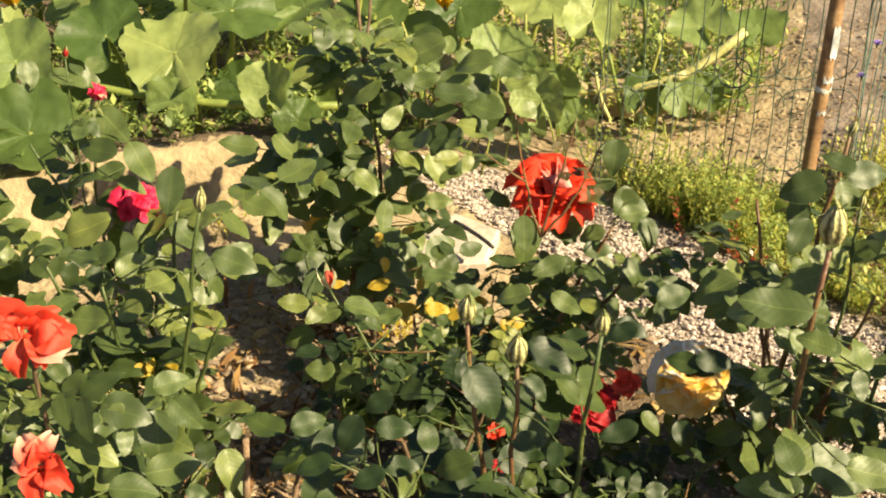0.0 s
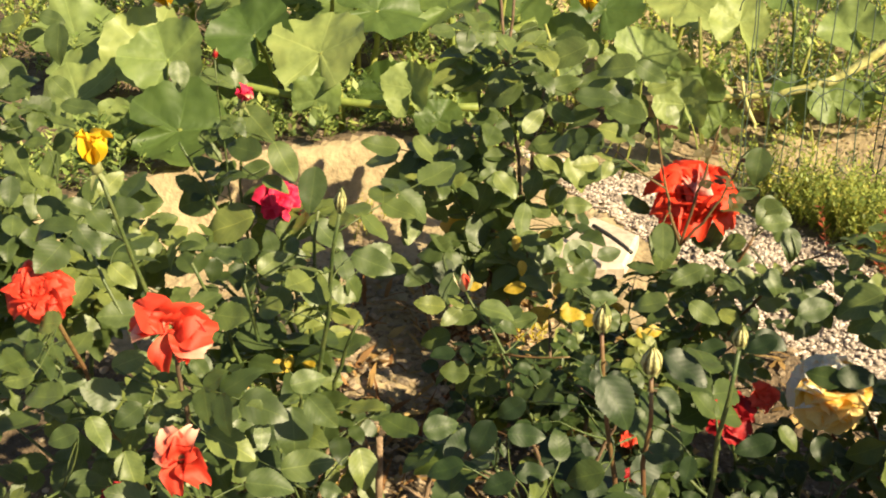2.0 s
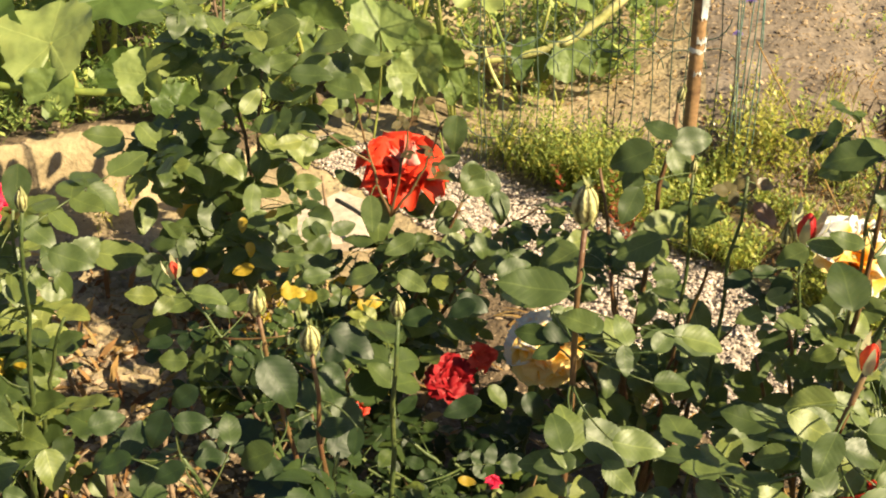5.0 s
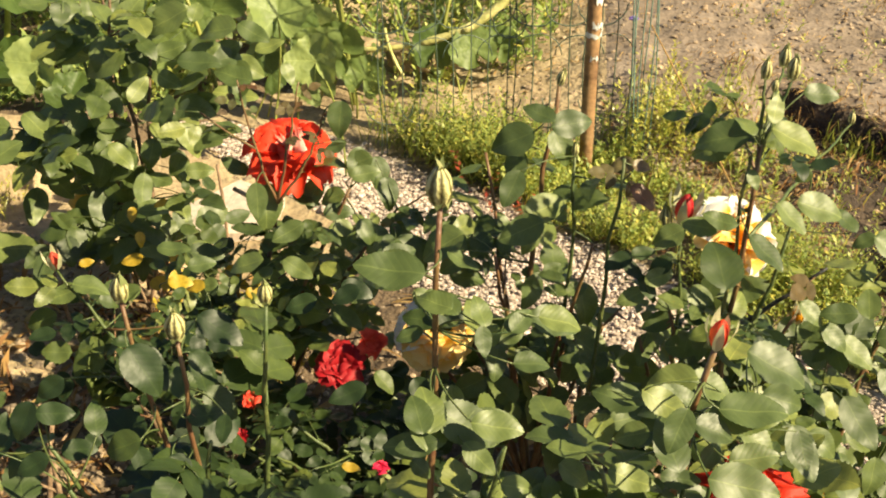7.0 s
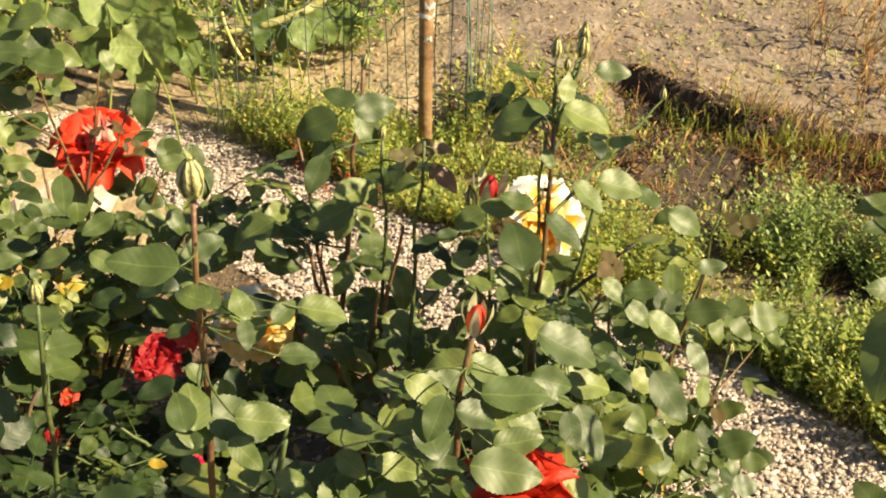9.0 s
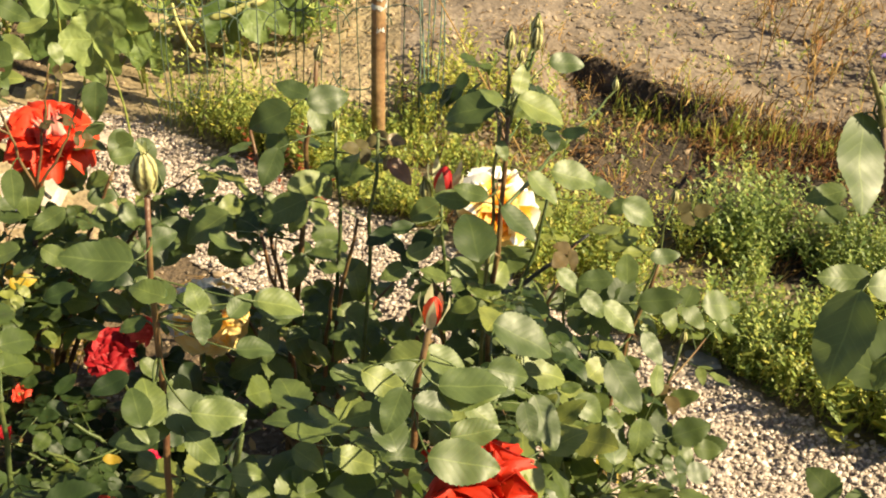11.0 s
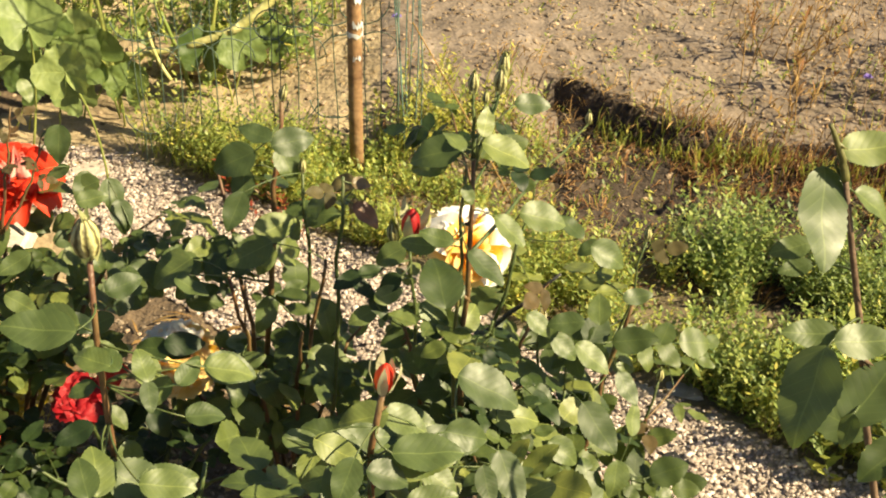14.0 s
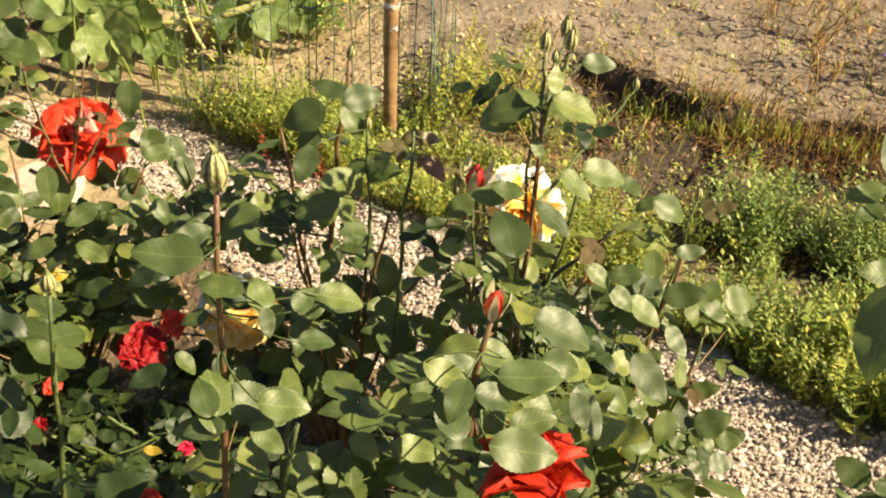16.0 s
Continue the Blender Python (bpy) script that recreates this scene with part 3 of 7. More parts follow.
def petal_mesh(name, material, width, cup, flare, ruffle, seed=0, point=0.0):
    """A petal of unit length along +y with a cupped blade and a turned rim."""
    r = random.Random(seed)
    verts, faces = [], []
    nu, nv = 8, 8
    ph = r.uniform(0, 6)
    for i in range(nv + 1):
        s = i / nv
        w = width * (0.25 + 0.75 * math.sin(min(1.0, s * 1.25) * math.pi / 2)) * (1 - max(0, s - 0.8) * 1.6) * (1 - point * max(0.0, s - 0.55) * 2.0)
        for j in range(nu + 1):
            q = 2 * j / nu - 1
            y = s - 0.10 * q * q * s - 0.05 * s * s * math.exp(-(q * 4) ** 2) + 0.03 * s * s * math.sin(q * 9 + ph)
            z = cup * math.sin(s * 2.2) * 0.5 + cup * 0.55 * q * q * w - flare * max(0, s - 0.6) ** 2 * 4
            z += ruffle * s * s * (math.sin(q * 5 + ph) * 0.5 + 0.22 * math.sin(q * 11 + 2 * ph)) - 0.05 * s * math.exp(-(q * 5) ** 2)
            verts.append((q * w * 0.5, y, z))
    for i in range(nv):
        for j in range(nu):
            a = i * (nu + 1) + j
            faces.append((a, a + 1, a + nu + 2, a + nu + 1))
    return to_mesh(name, verts, faces, material)


PETALS = {}


def petals_of(material):
    if material.name not in PETALS:
        point = 0.85 if material is ORANGE else 0.15
        calm = 0.45 if material in (YELLOW, CREAM) else 1.0
        PETALS[material.name] = [petal_mesh("petal", material, 0.95 + 0.1 * k, 0.35 + 0.08 * k, 0.25 + 0.18 * k, (0.16 + 0.09 * k) * calm, k, point) for k in range(3)]
    return PETALS[material.name]


SEPAL_V, SEPAL_F, _ = leaflet(1.0, 0.24, 0.5, 0.3, 0.0, 6)
SEPAL_MESH = to_mesh("sepal", SEPAL_V, SEPAL_F, SEPAL)
PALE_SEPAL = leafy("pale_sepal", [(0.0, (0.42, 0.42, 0.24)), (1.0, (0.62, 0.58, 0.40))], (0.5, 0.5, 0.3), through_share=0.25, rough=0.5)
PALE_MESH = to_mesh("sepal", SEPAL_V, SEPAL_F, PALE_SEPAL)


def cup_mesh(material):
    v, f = tube([(0, 0, -0.010), (0, 0, -0.004), (0, 0, 0.003), (0, 0, 0.009)], [0.003, 0.0065, 0.006, 0.003], 8)
    return to_mesh("receptacle", v, f, material)


CUP = cup_mesh(SEPAL)


def bloom(bush, origin, p, face, material, size, rings=((5, 78, 0.52), (6, 58, 0.72), (7, 34, 0.9), (7, 10, 1.0)), seed=1, label=""):
    """An open rose: rings of (petals, lift in degrees, length), round the way it faces."""
    r = random.Random(seed)
    up = Vector(face).normalized()
    m = Matrix.Translation(Vector(p) - Vector(origin)) @ frame_of(up.orthogonal(), up)
    head = link("bloom", CUP, bush, label, m)
    HEADS.append((Vector(p), size * 0.5))
    ms = petals_of(material)
    for k, (count, lift, length) in enumerate(rings):
        for i in range(count):
            a = 360 * (i + 0.5 * (k % 2)) / count + r.uniform(-14, 14)
            s = size * 0.5 * length * r.uniform(0.88, 1.1)
            mm = pose(0, 0, 0.001 * k, 0, 0, a) @ pose(0, 0, 0, lift + r.uniform(-10, 10), r.uniform(-10, 10), 0) @ Matrix.Diagonal((s, s, s, 1))
            link("petal", ms[r.randrange(3)], head, m=mm)
    for i in range(5):
        mm = pose(0, 0, -0.004, 0, 0, 72 * i + 10) @ pose(0, 0, 0, -35, 0, 0) @ Matrix.Diagonal((0.022,) * 3 + (1,))
        link("sepal", SEPAL_MESH, head, m=mm)
    return head


def bud_body(material, twist=1.0):
    """A pointed bud with wrapped petals, one unit tall."""
    verts, faces = [], []
    n, rows = 12, 12
    for i in range(rows + 1):
        s = i / rows
        rad = 0.275 * (math.sin(math.pi * min(1, s * 0.92 + 0.06)) ** 0.7)
        for k in range(n):
            a = 2 * math.pi * k / n + twist * s
            g = 1 + 0.10 * math.sin(3 * (a + 1.5 * s))
            verts.append((rad * g * math.cos(a), rad * g * math.sin(a), s))
    for i in range(rows):
        for k in range(n):
            a, b = i * n + k, i * n + (k + 1) % n
            faces.append((a, b, b + n, a + n))
    faces.append(tuple(range(rows * n, rows * n + n)))
    return to_mesh("bud", verts, faces, material)


BUDS = {}
# Spots that leaves must not hide from the camera: centre and radius.
VIEW_SPOTS = [(Vector((-0.242, 1.427, 0.268)), 0.058), (Vector((0.119, 1.375, 0.466)), 0.03), (Vector((-0.362, 1.38, 0.235)), 0.025), (Vector((-0.11, 1.41, 0.06)), 0.02), (Vector((0.13, 1.46, 0.0)), 0.02), (Vector((-0.79, 1.29, 0.06)), 0.055), (Vector((-0.76, 1.21, 0.06)), 0.05)]
HEADS = list(VIEW_SPOTS)
# The way from a spot to the camera.
TO_CAMERA = Vector((0.0, -0.8, 0.6))
# Leafless tubes towards the camera's view or the sun: two ends and a radius.
GAPS = [
    ((-0.672, 2.030, 0.100), (-0.517, 1.347, 0.487), 0.050), ((-0.672, 2.030, 0.100), (-0.236, 1.854, 0.473), 0.050),
    ((0.008, 1.828, 0.000), (-0.002, 1.173, 0.459), 0.030), ((0.056, 1.720, 0.000), (0.028, 1.079, 0.477), 0.025),
    ((-0.025, 1.555, 0.000), (-0.023, 0.937, 0.508), 0.030), ((-0.020, 1.896, -0.000), (-0.020, 1.233, 0.448), 0.025),
    ((-0.189, 1.549, 0.000), (-0.122, 0.934, 0.508), 0.030), ((-0.077, 1.652, -0.000), (-0.055, 1.020, 0.490), 0.020),
    ((-0.970, 1.739, 0.050), (-0.722, 1.110, 0.477), 0.040), ((-0.904, 1.549, 0.050), (-0.661, 0.941, 0.511), 0.050),
    ((-0.972, 1.631, 0.050), (-0.714, 1.017, 0.493), 0.040), ((-1.065, 1.987, 0.090), (-0.807, 1.331, 0.468), 0.060),
    ((-1.121, 2.057, 0.150), (-0.850, 1.392, 0.502), 0.050), ((-1.220, 2.061, 0.220), (-0.919, 1.396, 0.549), 0.050),
    ((-1.060, 1.970, 0.090), (-0.552, 1.764, 0.525), 0.070), ((-1.220, 2.040, 0.200), (-0.712, 1.834, 0.635), 0.060),
    ((-0.950, 1.660, 0.050), (-0.442, 1.454, 0.485), 0.040),
    ((-0.93, 1.55, 0.05), (-0.567, 1.403, 0.361), 0.045), ((-0.88, 1.72, 0.06), (-0.517, 1.573, 0.371), 0.04), ((-0.198, 1.409, 0.307), (0.063, 1.303, 0.531), 0.045),
]


def in_gap(w, gaps=None):
    for a, b, rad in gaps or GAPS:
        a, b = Vector(a), Vector(b)
        t = min(1.0, max(0.0, (w - a).dot(b - a) / (b - a).length_squared))
        if (w - a - (b - a) * t).length < rad + 0.01:
            return True
    return False



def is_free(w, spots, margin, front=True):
    """True where a leaf at w hides no spot from the camera or the sun."""
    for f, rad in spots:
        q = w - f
        along = q.dot(TO_CAMERA)
        if front and -0.03 < along < 0.45 and (q - TO_CAMERA * along).length < rad + margin:
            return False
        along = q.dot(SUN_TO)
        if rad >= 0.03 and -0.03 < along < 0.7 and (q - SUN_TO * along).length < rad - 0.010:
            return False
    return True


def bud(bush, origin, p, up, material, size, open_by=12, seed=1, label="", fat=1.0):
    """A closed or opening bud with five sepals along it; p is its foot."""
    if material.name not in BUDS:
        BUDS[material.name] = bud_body(material)
    up = Vector(up).normalized()
    m = Matrix.Translation(Vector(p) - Vector(origin)) @ frame_of(up.orthogonal(), up) @ Matrix.Diagonal((size * fat, size * fat, size, 1))
    b = link("bud", BUDS[material.name], bush, label, m)
    HEADS.append((Vector(p) + up * size * 0.5, size * 0.4))
    r = random.Random(seed)
    for i in range(5):
        mm = pose(0, 0, 0, 0, 0, 72 * i + r.uniform(-8, 8)) @ pose(0, 0.16, 0.02, 90 - open_by + r.uniform(-6, 6), 0, 0) @ pose(0, 0, 0, 0, 180, 0) @ Matrix.Diagonal((1.3, 1.02 + r.uniform(0.0, 0.28), 1.0, 1))
        link("sepal", PALE_MESH if open_by > 15 else SEPAL_MESH, b, m=mm)
    return b


def set_bloom(bush, origin, p, face, size, petals, seed=1, label=""):
    """A rose whose petals are laid one by one: rows of turn from upright, lift, length, breadth and skin."""
    r = random.Random(seed)
    n = Vector(face).normalized()
    up = (Vector((0, 0, 1)) - n * n.z).normalized()
    m = Matrix((up.cross(n), up, n)).transposed().to_4x4()
    head = link("bloom", CUP, bush, label, Matrix.Translation(Vector(p) - Vector(origin)) @ m)
    HEADS.append((Vector(p), size * 0.5))
    for turn, lift, length, broad, skin in petals:
        s = size * 0.5 * length
        mm = pose(0, 0, 0, 0, 0, turn + r.uniform(-5, 5)) @ pose(0, 0.04 * size, 0.0, lift + r.uniform(-5, 5), r.uniform(-12, 12), 0) @ Matrix.Diagonal((s * broad, s, s, 1))
        link("petal", petals_of(skin)[r.randrange(3)], head, m=mm)
    for i in range(5):
        mm = pose(0, 0, -0.004, 0, 0, 72 * i + 10) @ pose(0, 0, 0, -35, 0, 0) @ Matrix.Diagonal((0.022,) * 3 + (1,))
        link("sepal", SEPAL_MESH, head, m=mm)
    return head


CANES = {}


def cane(bush, origin, base, tip, bend=(0, 0, 0), radius=0.0035, material=None, leaves=7, start=0.25, seed=1, end=1.0, lean=0.0, size=1.0, young=0, old=0):
    """A rose cane from base to tip with leaves set round it."""
    r = random.Random(seed)
    o = Vector(origin)
    a, c = Vector(base), Vector(tip)
    b = (a + c) * 0.5 + Vector(bend)
    pts = arc(a - o, b - o, c - o, 12)
    kink = random.Random(seed + 77)
    for i in range(2, 11):
        pts[i] = pts[i] + Vector((kink.uniform(-1, 1), kink.uniform(-1, 1), 0)) * 0.0035 * min(1.0, (c - a).length / 0.35)
    v, f = tube(pts, [radius * (1.15 - 0.6 * i / 11) for i in range(12)], 7)
    h = Heap()
    h.add(v, f)
    for i in range(int(6 + 10 * (c - a).length)):
        s = r.random()
        p = arc(a - o, b - o, c - o, 41)[int(s * 40)]
        d = Vector((r.uniform(-1, 1), r.uniform(-1, 1), -0.2)).normalized()
        q = radius * 0.8
        sidev = d.cross(Vector((0, 0, 1))).normalized() * q * 0.5
        h.add([p + Vector((0, 0, q)), p - Vector((0, 0, q)), p + sidev, p + d * (q + 0.006)], [(0, 2, 3), (2, 1, 3), (0, 3, 1)])
    link("cane", h.mesh("cane", material or CANE), bush)
    curve = arc(a - o, b - o, c - o, 61)
    if leaves or radius > 0.003:
        CANES.setdefault(bush.name, []).extend(curve[15::3])
    ang = r.uniform(0, 360)
    leaves = int(leaves * 0.7 + 0.5)
    for k in range(leaves):
        s = start + (end - start) * (k + r.uniform(0.1, 0.9)) / max(1, leaves)
        p = curve[min(60, int(s * 60))]
        ang += 137 + r.uniform(-20, 20)
        d = Vector((math.cos(radians(ang)), math.sin(radians(ang)), r.uniform(-0.15, 0.55)))
        u = Vector((SUN_TO.x * 0.5 + r.uniform(-0.5, 0.5), SUN_TO.y * 0.6 - 0.25 + r.uniform(-0.5, 0.5), 0.8))
        sc = size * r.uniform(0.8, 1.2)
        if not is_free(p + o + d.normalized() * 0.05, VIEW_SPOTS, 0.04) or in_gap(p + o + d.normalized() * 0.05 * size):
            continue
        mesh = r.choice(SHADED_DARK_MESH if "dark" in bush["label"] else LEAF_MESH)
        if k >= leaves - young:
            mesh, sc = r.choice(YOUNG_MESH), sc * 0.72
        elif k < old:
            mesh = OLD_MESH[0]
        link("leaf", mesh, bush, m=Matrix.Translation(p) @ frame_of(d, u) @ Matrix.Diagonal((sc,) * 3 + (1,)))
    return pts


def broad_leaves(bush, origin, rows, seed=1, face=(0.32, -0.50, 0.74), loose=0.8, guard=True, skin=None):
    """Single large leaflets: rows of x, y, z of the middle, length, and the way the tip points in degrees."""
    r = random.Random(seed)
    n0 = Vector(face).normalized()
    for x, y, z, length, ang in rows:
        a = radians(ang + r.uniform(-8, 8))
        d = Vector((1, 0, 0)) * math.cos(a) + Vector((0, 0.70, 0.71)) * math.sin(a)
        d = (d + Vector((0, 0, -0.15))).normalized()
        u = n0 + Vector((r.uniform(-0.6, 0.6), r.uniform(-0.5, 0.4), r.uniform(-0.2, 0.3))) * loose
        if not is_free(Vector((x, y, z)), VIEW_SPOTS, 0.02, guard) or (guard and in_gap(Vector((x, y, z)), GAPS[:1])):
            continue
        p = Vector((x, y, z)) - Vector(origin) - d * length * 0.5
        near = min(CANES[bush.name], key=lambda q: (q - p).length + 0.4 * max(0.0, q.z - p.z))
        if (near - p).length < 0.09:
            v, f = tube(arc(near, (near + p) * 0.5 - d * 0.012, p, 7), [0.0010, 0.0010, 0.0009, 0.0009, 0.0008, 0.0008, 0.0007], 4)
            link("leaf_stalk", to_mesh("leaf_stalk", v, f, CANE), bush)
        link("leaflet", r.choice(skin or (SINGLE_SHADED_DARK if "dark" in bush["label"] else SINGLE_MESH)), bush, m=Matrix.Translation(p) @ frame_of(d, u) @ Matrix.Diagonal((length,) * 3 + (1,)))


def bush_at(x, y, label, group="rose bushes"):
    z = height(x, y) - 0.01
    return thing("rose_bush", x, y, z, label, "rose bush", group), (x, y, z)


def side_shoots(bush, count, seed, size=1.0, low=0.0, high=1.0, mesh_set=None, reach=0.09):
    """Short leafy shoots off a bush's canes; none hides flowers from camera or sun."""
    r = random.Random(seed)
    o = Vector(bush.location)
    pts = CANES[bush.name]
    top = max(p.z for p in pts)
    pts = [p for p in pts if low * top <= p.z <= high * top]
    for i in range(count):
        p = r.choice(pts)
        a = r.uniform(0, 6.283)
        d = Vector((math.cos(a), math.sin(a), r.uniform(0.1, 0.9))).normalized()
        e = p + d * reach * r.uniform(0.5, 1.2)
        w = e + o
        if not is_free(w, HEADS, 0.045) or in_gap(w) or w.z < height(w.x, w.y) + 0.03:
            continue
        path = arc(p, (p + e) * 0.5 + Vector((0, 0, -0.006)), e, 5)
        v, f = tube(path, [0.0018, 0.0016, 0.0014, 0.0012, 0.001], 5)
        link("shoot", to_mesh("shoot", v, f, CANE if r.random() < 0.6 else RED_CANE), bush)
        dark = "dark" in bush["label"]
        for k in range(3):
            b = a + (k - 1) * r.uniform(0.7, 1.5)
            dd = Vector((math.cos(b), math.sin(b), r.uniform(-0.25, 0.35)))
            u = Vector((SUN_TO.x * 0.35 + r.uniform(-0.55, 0.55), -0.3 + r.uniform(-0.5, 0.5), 0.9))
            sc = size * r.uniform(0.65, 1.05)
            mesh = r.choice(mesh_set or (SHADED_DARK_MESH if dark else LEAF_MESH))
            link("leaf", mesh, bush, m=Matrix.Translation(path[(2, 4, 3)[k]]) @ frame_of(dd, u) @ Matrix.Diagonal((sc,) * 3 + (1,)))


# ---- rose bushes ----
def coral_bush():
    b, o = bush_at(-0.90, 1.0, "rose bush with coral-red open roses and a yellow bud")
    cane(b, o, (-0.86, 0.98, 0.02), (-0.853, 0.862, 0.600), (-0.03, 0.0, 0.02), 0.0039, WOODY, 9, 0.3, 11)
    set_bloom(b, o, (-0.853, 0.857, 0.612), (0.32, -0.66, 0.66), 0.076, (
        (48, 30, 0.98, 0.95, CORAL), (82, 8, 0.95, 0.75, CORAL), (108, 22, 0.95, 0.6, PALE_CORAL), (66, 52, 0.7, 0.9, CORAL), (166, -4, 1.05, 0.62, CORAL), (196, 14, 0.9, 0.55, CORAL),
        (238, 10, 1.05, 0.95, PALE_CORAL), (262, 20, 1.08, 0.9, CORAL), (292, 48, 0.95, 1.0, CORAL), (318, 66, 0.75, 0.9, CORAL), (20, 70, 0.4, 0.6, PALE_CORAL), (140, 74, 0.34, 0.6, CORAL), (210, 70, 0.36, 0.7, CORAL), (340, 76, 0.42, 0.6, CORAL)), 3, "open coral-red rose with loose petals")
    cane(b, o, (-0.84, 0.95, 0.02), (-0.80, 0.765, 0.52), (0.02, -0.03, 0), 0.0039, CANE, 8, 0.3, 12)
    set_bloom(b, o, (-0.800, 0.762, 0.540), (0.0, -0.6, 0.78), 0.058, (
        (45, 42, 1.15, 0.9, PALE_CORAL), (350, 48, 1.1, 0.8, PALE_CORAL), (92, 30, 0.9, 0.8, PALE_CORAL), (20, 66, 0.9, 0.8, CORAL), (196, 14, 1.15, 0.8, CORAL), (236, 24, 1.15, 0.8, CORAL), (290, 52, 0.9, 0.8, CORAL), (150, 56, 0.8, 0.8, CORAL)), 4, "half-open pale coral rose")
    cane(b, o, (-0.95, 1.05, 0.02), (-1.019, 0.905, 0.585), (-0.02, 0, 0.02), 0.0039, RED_CANE, 9, 0.25, 13)
    bloom(b, o, (-1.019, 0.900, 0.598), (0.1, -0.6, 0.7), CORAL, 0.066, ((7, 70, 0.6), (9, 45, 0.8), (9, 20, 0.95), (9, -5, 1.05)), 5, "full coral-red rose")
    cane(b, o, (-0.95, 1.1, 0.02), (-1.0, 1.0, 0.695), (0.02, 0, 0.02), 0.0039, CANE, 9, 0.25, 14)
    set_bloom(b, o, (-1.0, 1.0, 0.695), (0.03, -0.08, 1), 0.086, ((0, 86, 1.0, 0.42, SQUASH_FLOWER), (130, 87, 0.98, 0.45, SQUASH_FLOWER), (235, 85, 1.02, 0.42, SQUASH_FLOWER), (60, 88, 0.9, 0.4, SQUASH_FLOWER), (180, 84, 0.9, 0.4, SQUASH_FLOWER), (300, 85, 0.86, 0.4, SQUASH_FLOWER)), 2, "yellow opening bud")
    cane(b, o, (-0.92, 1.0, 0.02), (-0.905, 0.80, 0.425), (0, -0.04, 0), 0.0033, CANE, 7, 0.2, 15)
    bloom(b, o, (-0.903, 0.80, 0.437), (0, -0.3, 1), DARKRED, 0.04, seed=6, label="small dark red rose")
    for i, (x, y, z) in enumerate(((-0.72, 0.86, 0.44), (-1.1, 0.95, 0.5), (-0.78, 0.95, 0.40), (-0.98, 0.82, 0.42), (-0.70, 0.78, 0.38), (-1.14, 1.15, 0.55))):
        cane(b, o, (-0.88, 1.0, 0.02), (x, y, z), (0, 0, 0.06), 0.0033, CANE, 4, 0.3, 20 + i)
    for i, (x, y, z) in enumerate(((-0.80, 0.80, 0.34), (-0.95, 0.9, 0.36), (-1.05, 1.0, 0.40), (-0.70, 0.92, 0.32), (-1.15, 1.05, 0.42), (-0.88, 0.78, 0.30), (-1.2, 1.0, 0.35))):
        cane(b, o, (-0.9, 1.0, 0.02), (x, y, z), (0, 0, 0.08), 0.0030, CANE, 9, 0.3, 341 + i)
    broad_leaves(b, o, (
        (-0.842, 0.886, 0.550, 0.032, 330), (-0.830, 0.898, 0.515, 0.043, 180), (-0.774, 0.848, 0.538, 0.026, 240), (-0.765, 0.912, 0.509, 0.023, 20),
        (-0.719, 0.885, 0.521, 0.038, 320), (-0.731, 0.886, 0.555, 0.032, 30), (-0.758, 0.902, 0.474, 0.052, 280), (-0.763, 0.842, 0.514, 0.029, 270),
        (-0.809, 0.866, 0.478, 0.052, 0), (-0.732, 0.874, 0.463, 0.052, 20), (-0.750, 0.822, 0.477, 0.043, 20), (-0.805, 0.876, 0.445, 0.035, 200),
        (-0.845, 0.833, 0.497, 0.026, 140), (-0.699, 0.850, 0.456, 0.023, 0), (-0.683, 0.896, 0.451, 0.040, 300), (-0.853, 0.801, 0.481, 0.032, 160),
        (-0.896, 0.872, 0.494, 0.026, 180), (-0.861, 0.867, 0.520, 0.032, 200),), seed=1)
    broad_leaves(b, o, (
        (-0.926, 0.894, 0.538, 0.037, 30), (-0.901, 0.919, 0.512, 0.034, 10), (-0.840, 0.881, 0.551, 0.024, 320), (-0.846, 0.928, 0.488, 0.049, 180),
        (-0.943, 0.845, 0.478, 0.040, 320), (-0.971, 0.823, 0.485, 0.037, 200), (-0.971, 0.849, 0.406, 0.043, 20), (-0.989, 0.827, 0.530, 0.049, 170),
        (-0.925, 0.876, 0.479, 0.034, 20), (-0.985, 0.877, 0.509, 0.034, 0), (-0.992, 0.861, 0.592, 0.034, 180), (-0.962, 0.960, 0.593, 0.037, 340),
        (-1.012, 0.855, 0.559, 0.030, 200), (-0.908, 0.836, 0.446, 0.040, 300), (-0.962, 0.882, 0.471, 0.027, 330), (-1.009, 0.825, 0.546, 0.034, 190),), seed=2)
    broad_leaves(b, o, (
        (-1.076, 1.025, 0.618, 0.049, 340), (-1.037, 1.081, 0.633, 0.036, 60), (-1.102, 0.989, 0.658, 0.033, 270), (-1.072, 1.047, 0.584, 0.036, 320),
        (-1.080, 1.008, 0.607, 0.043, 200), (-1.106, 0.989, 0.621, 0.030, 100), (-1.052, 1.056, 0.574, 0.036, 20), (-1.027, 1.003, 0.632, 0.030, 0),), seed=3)


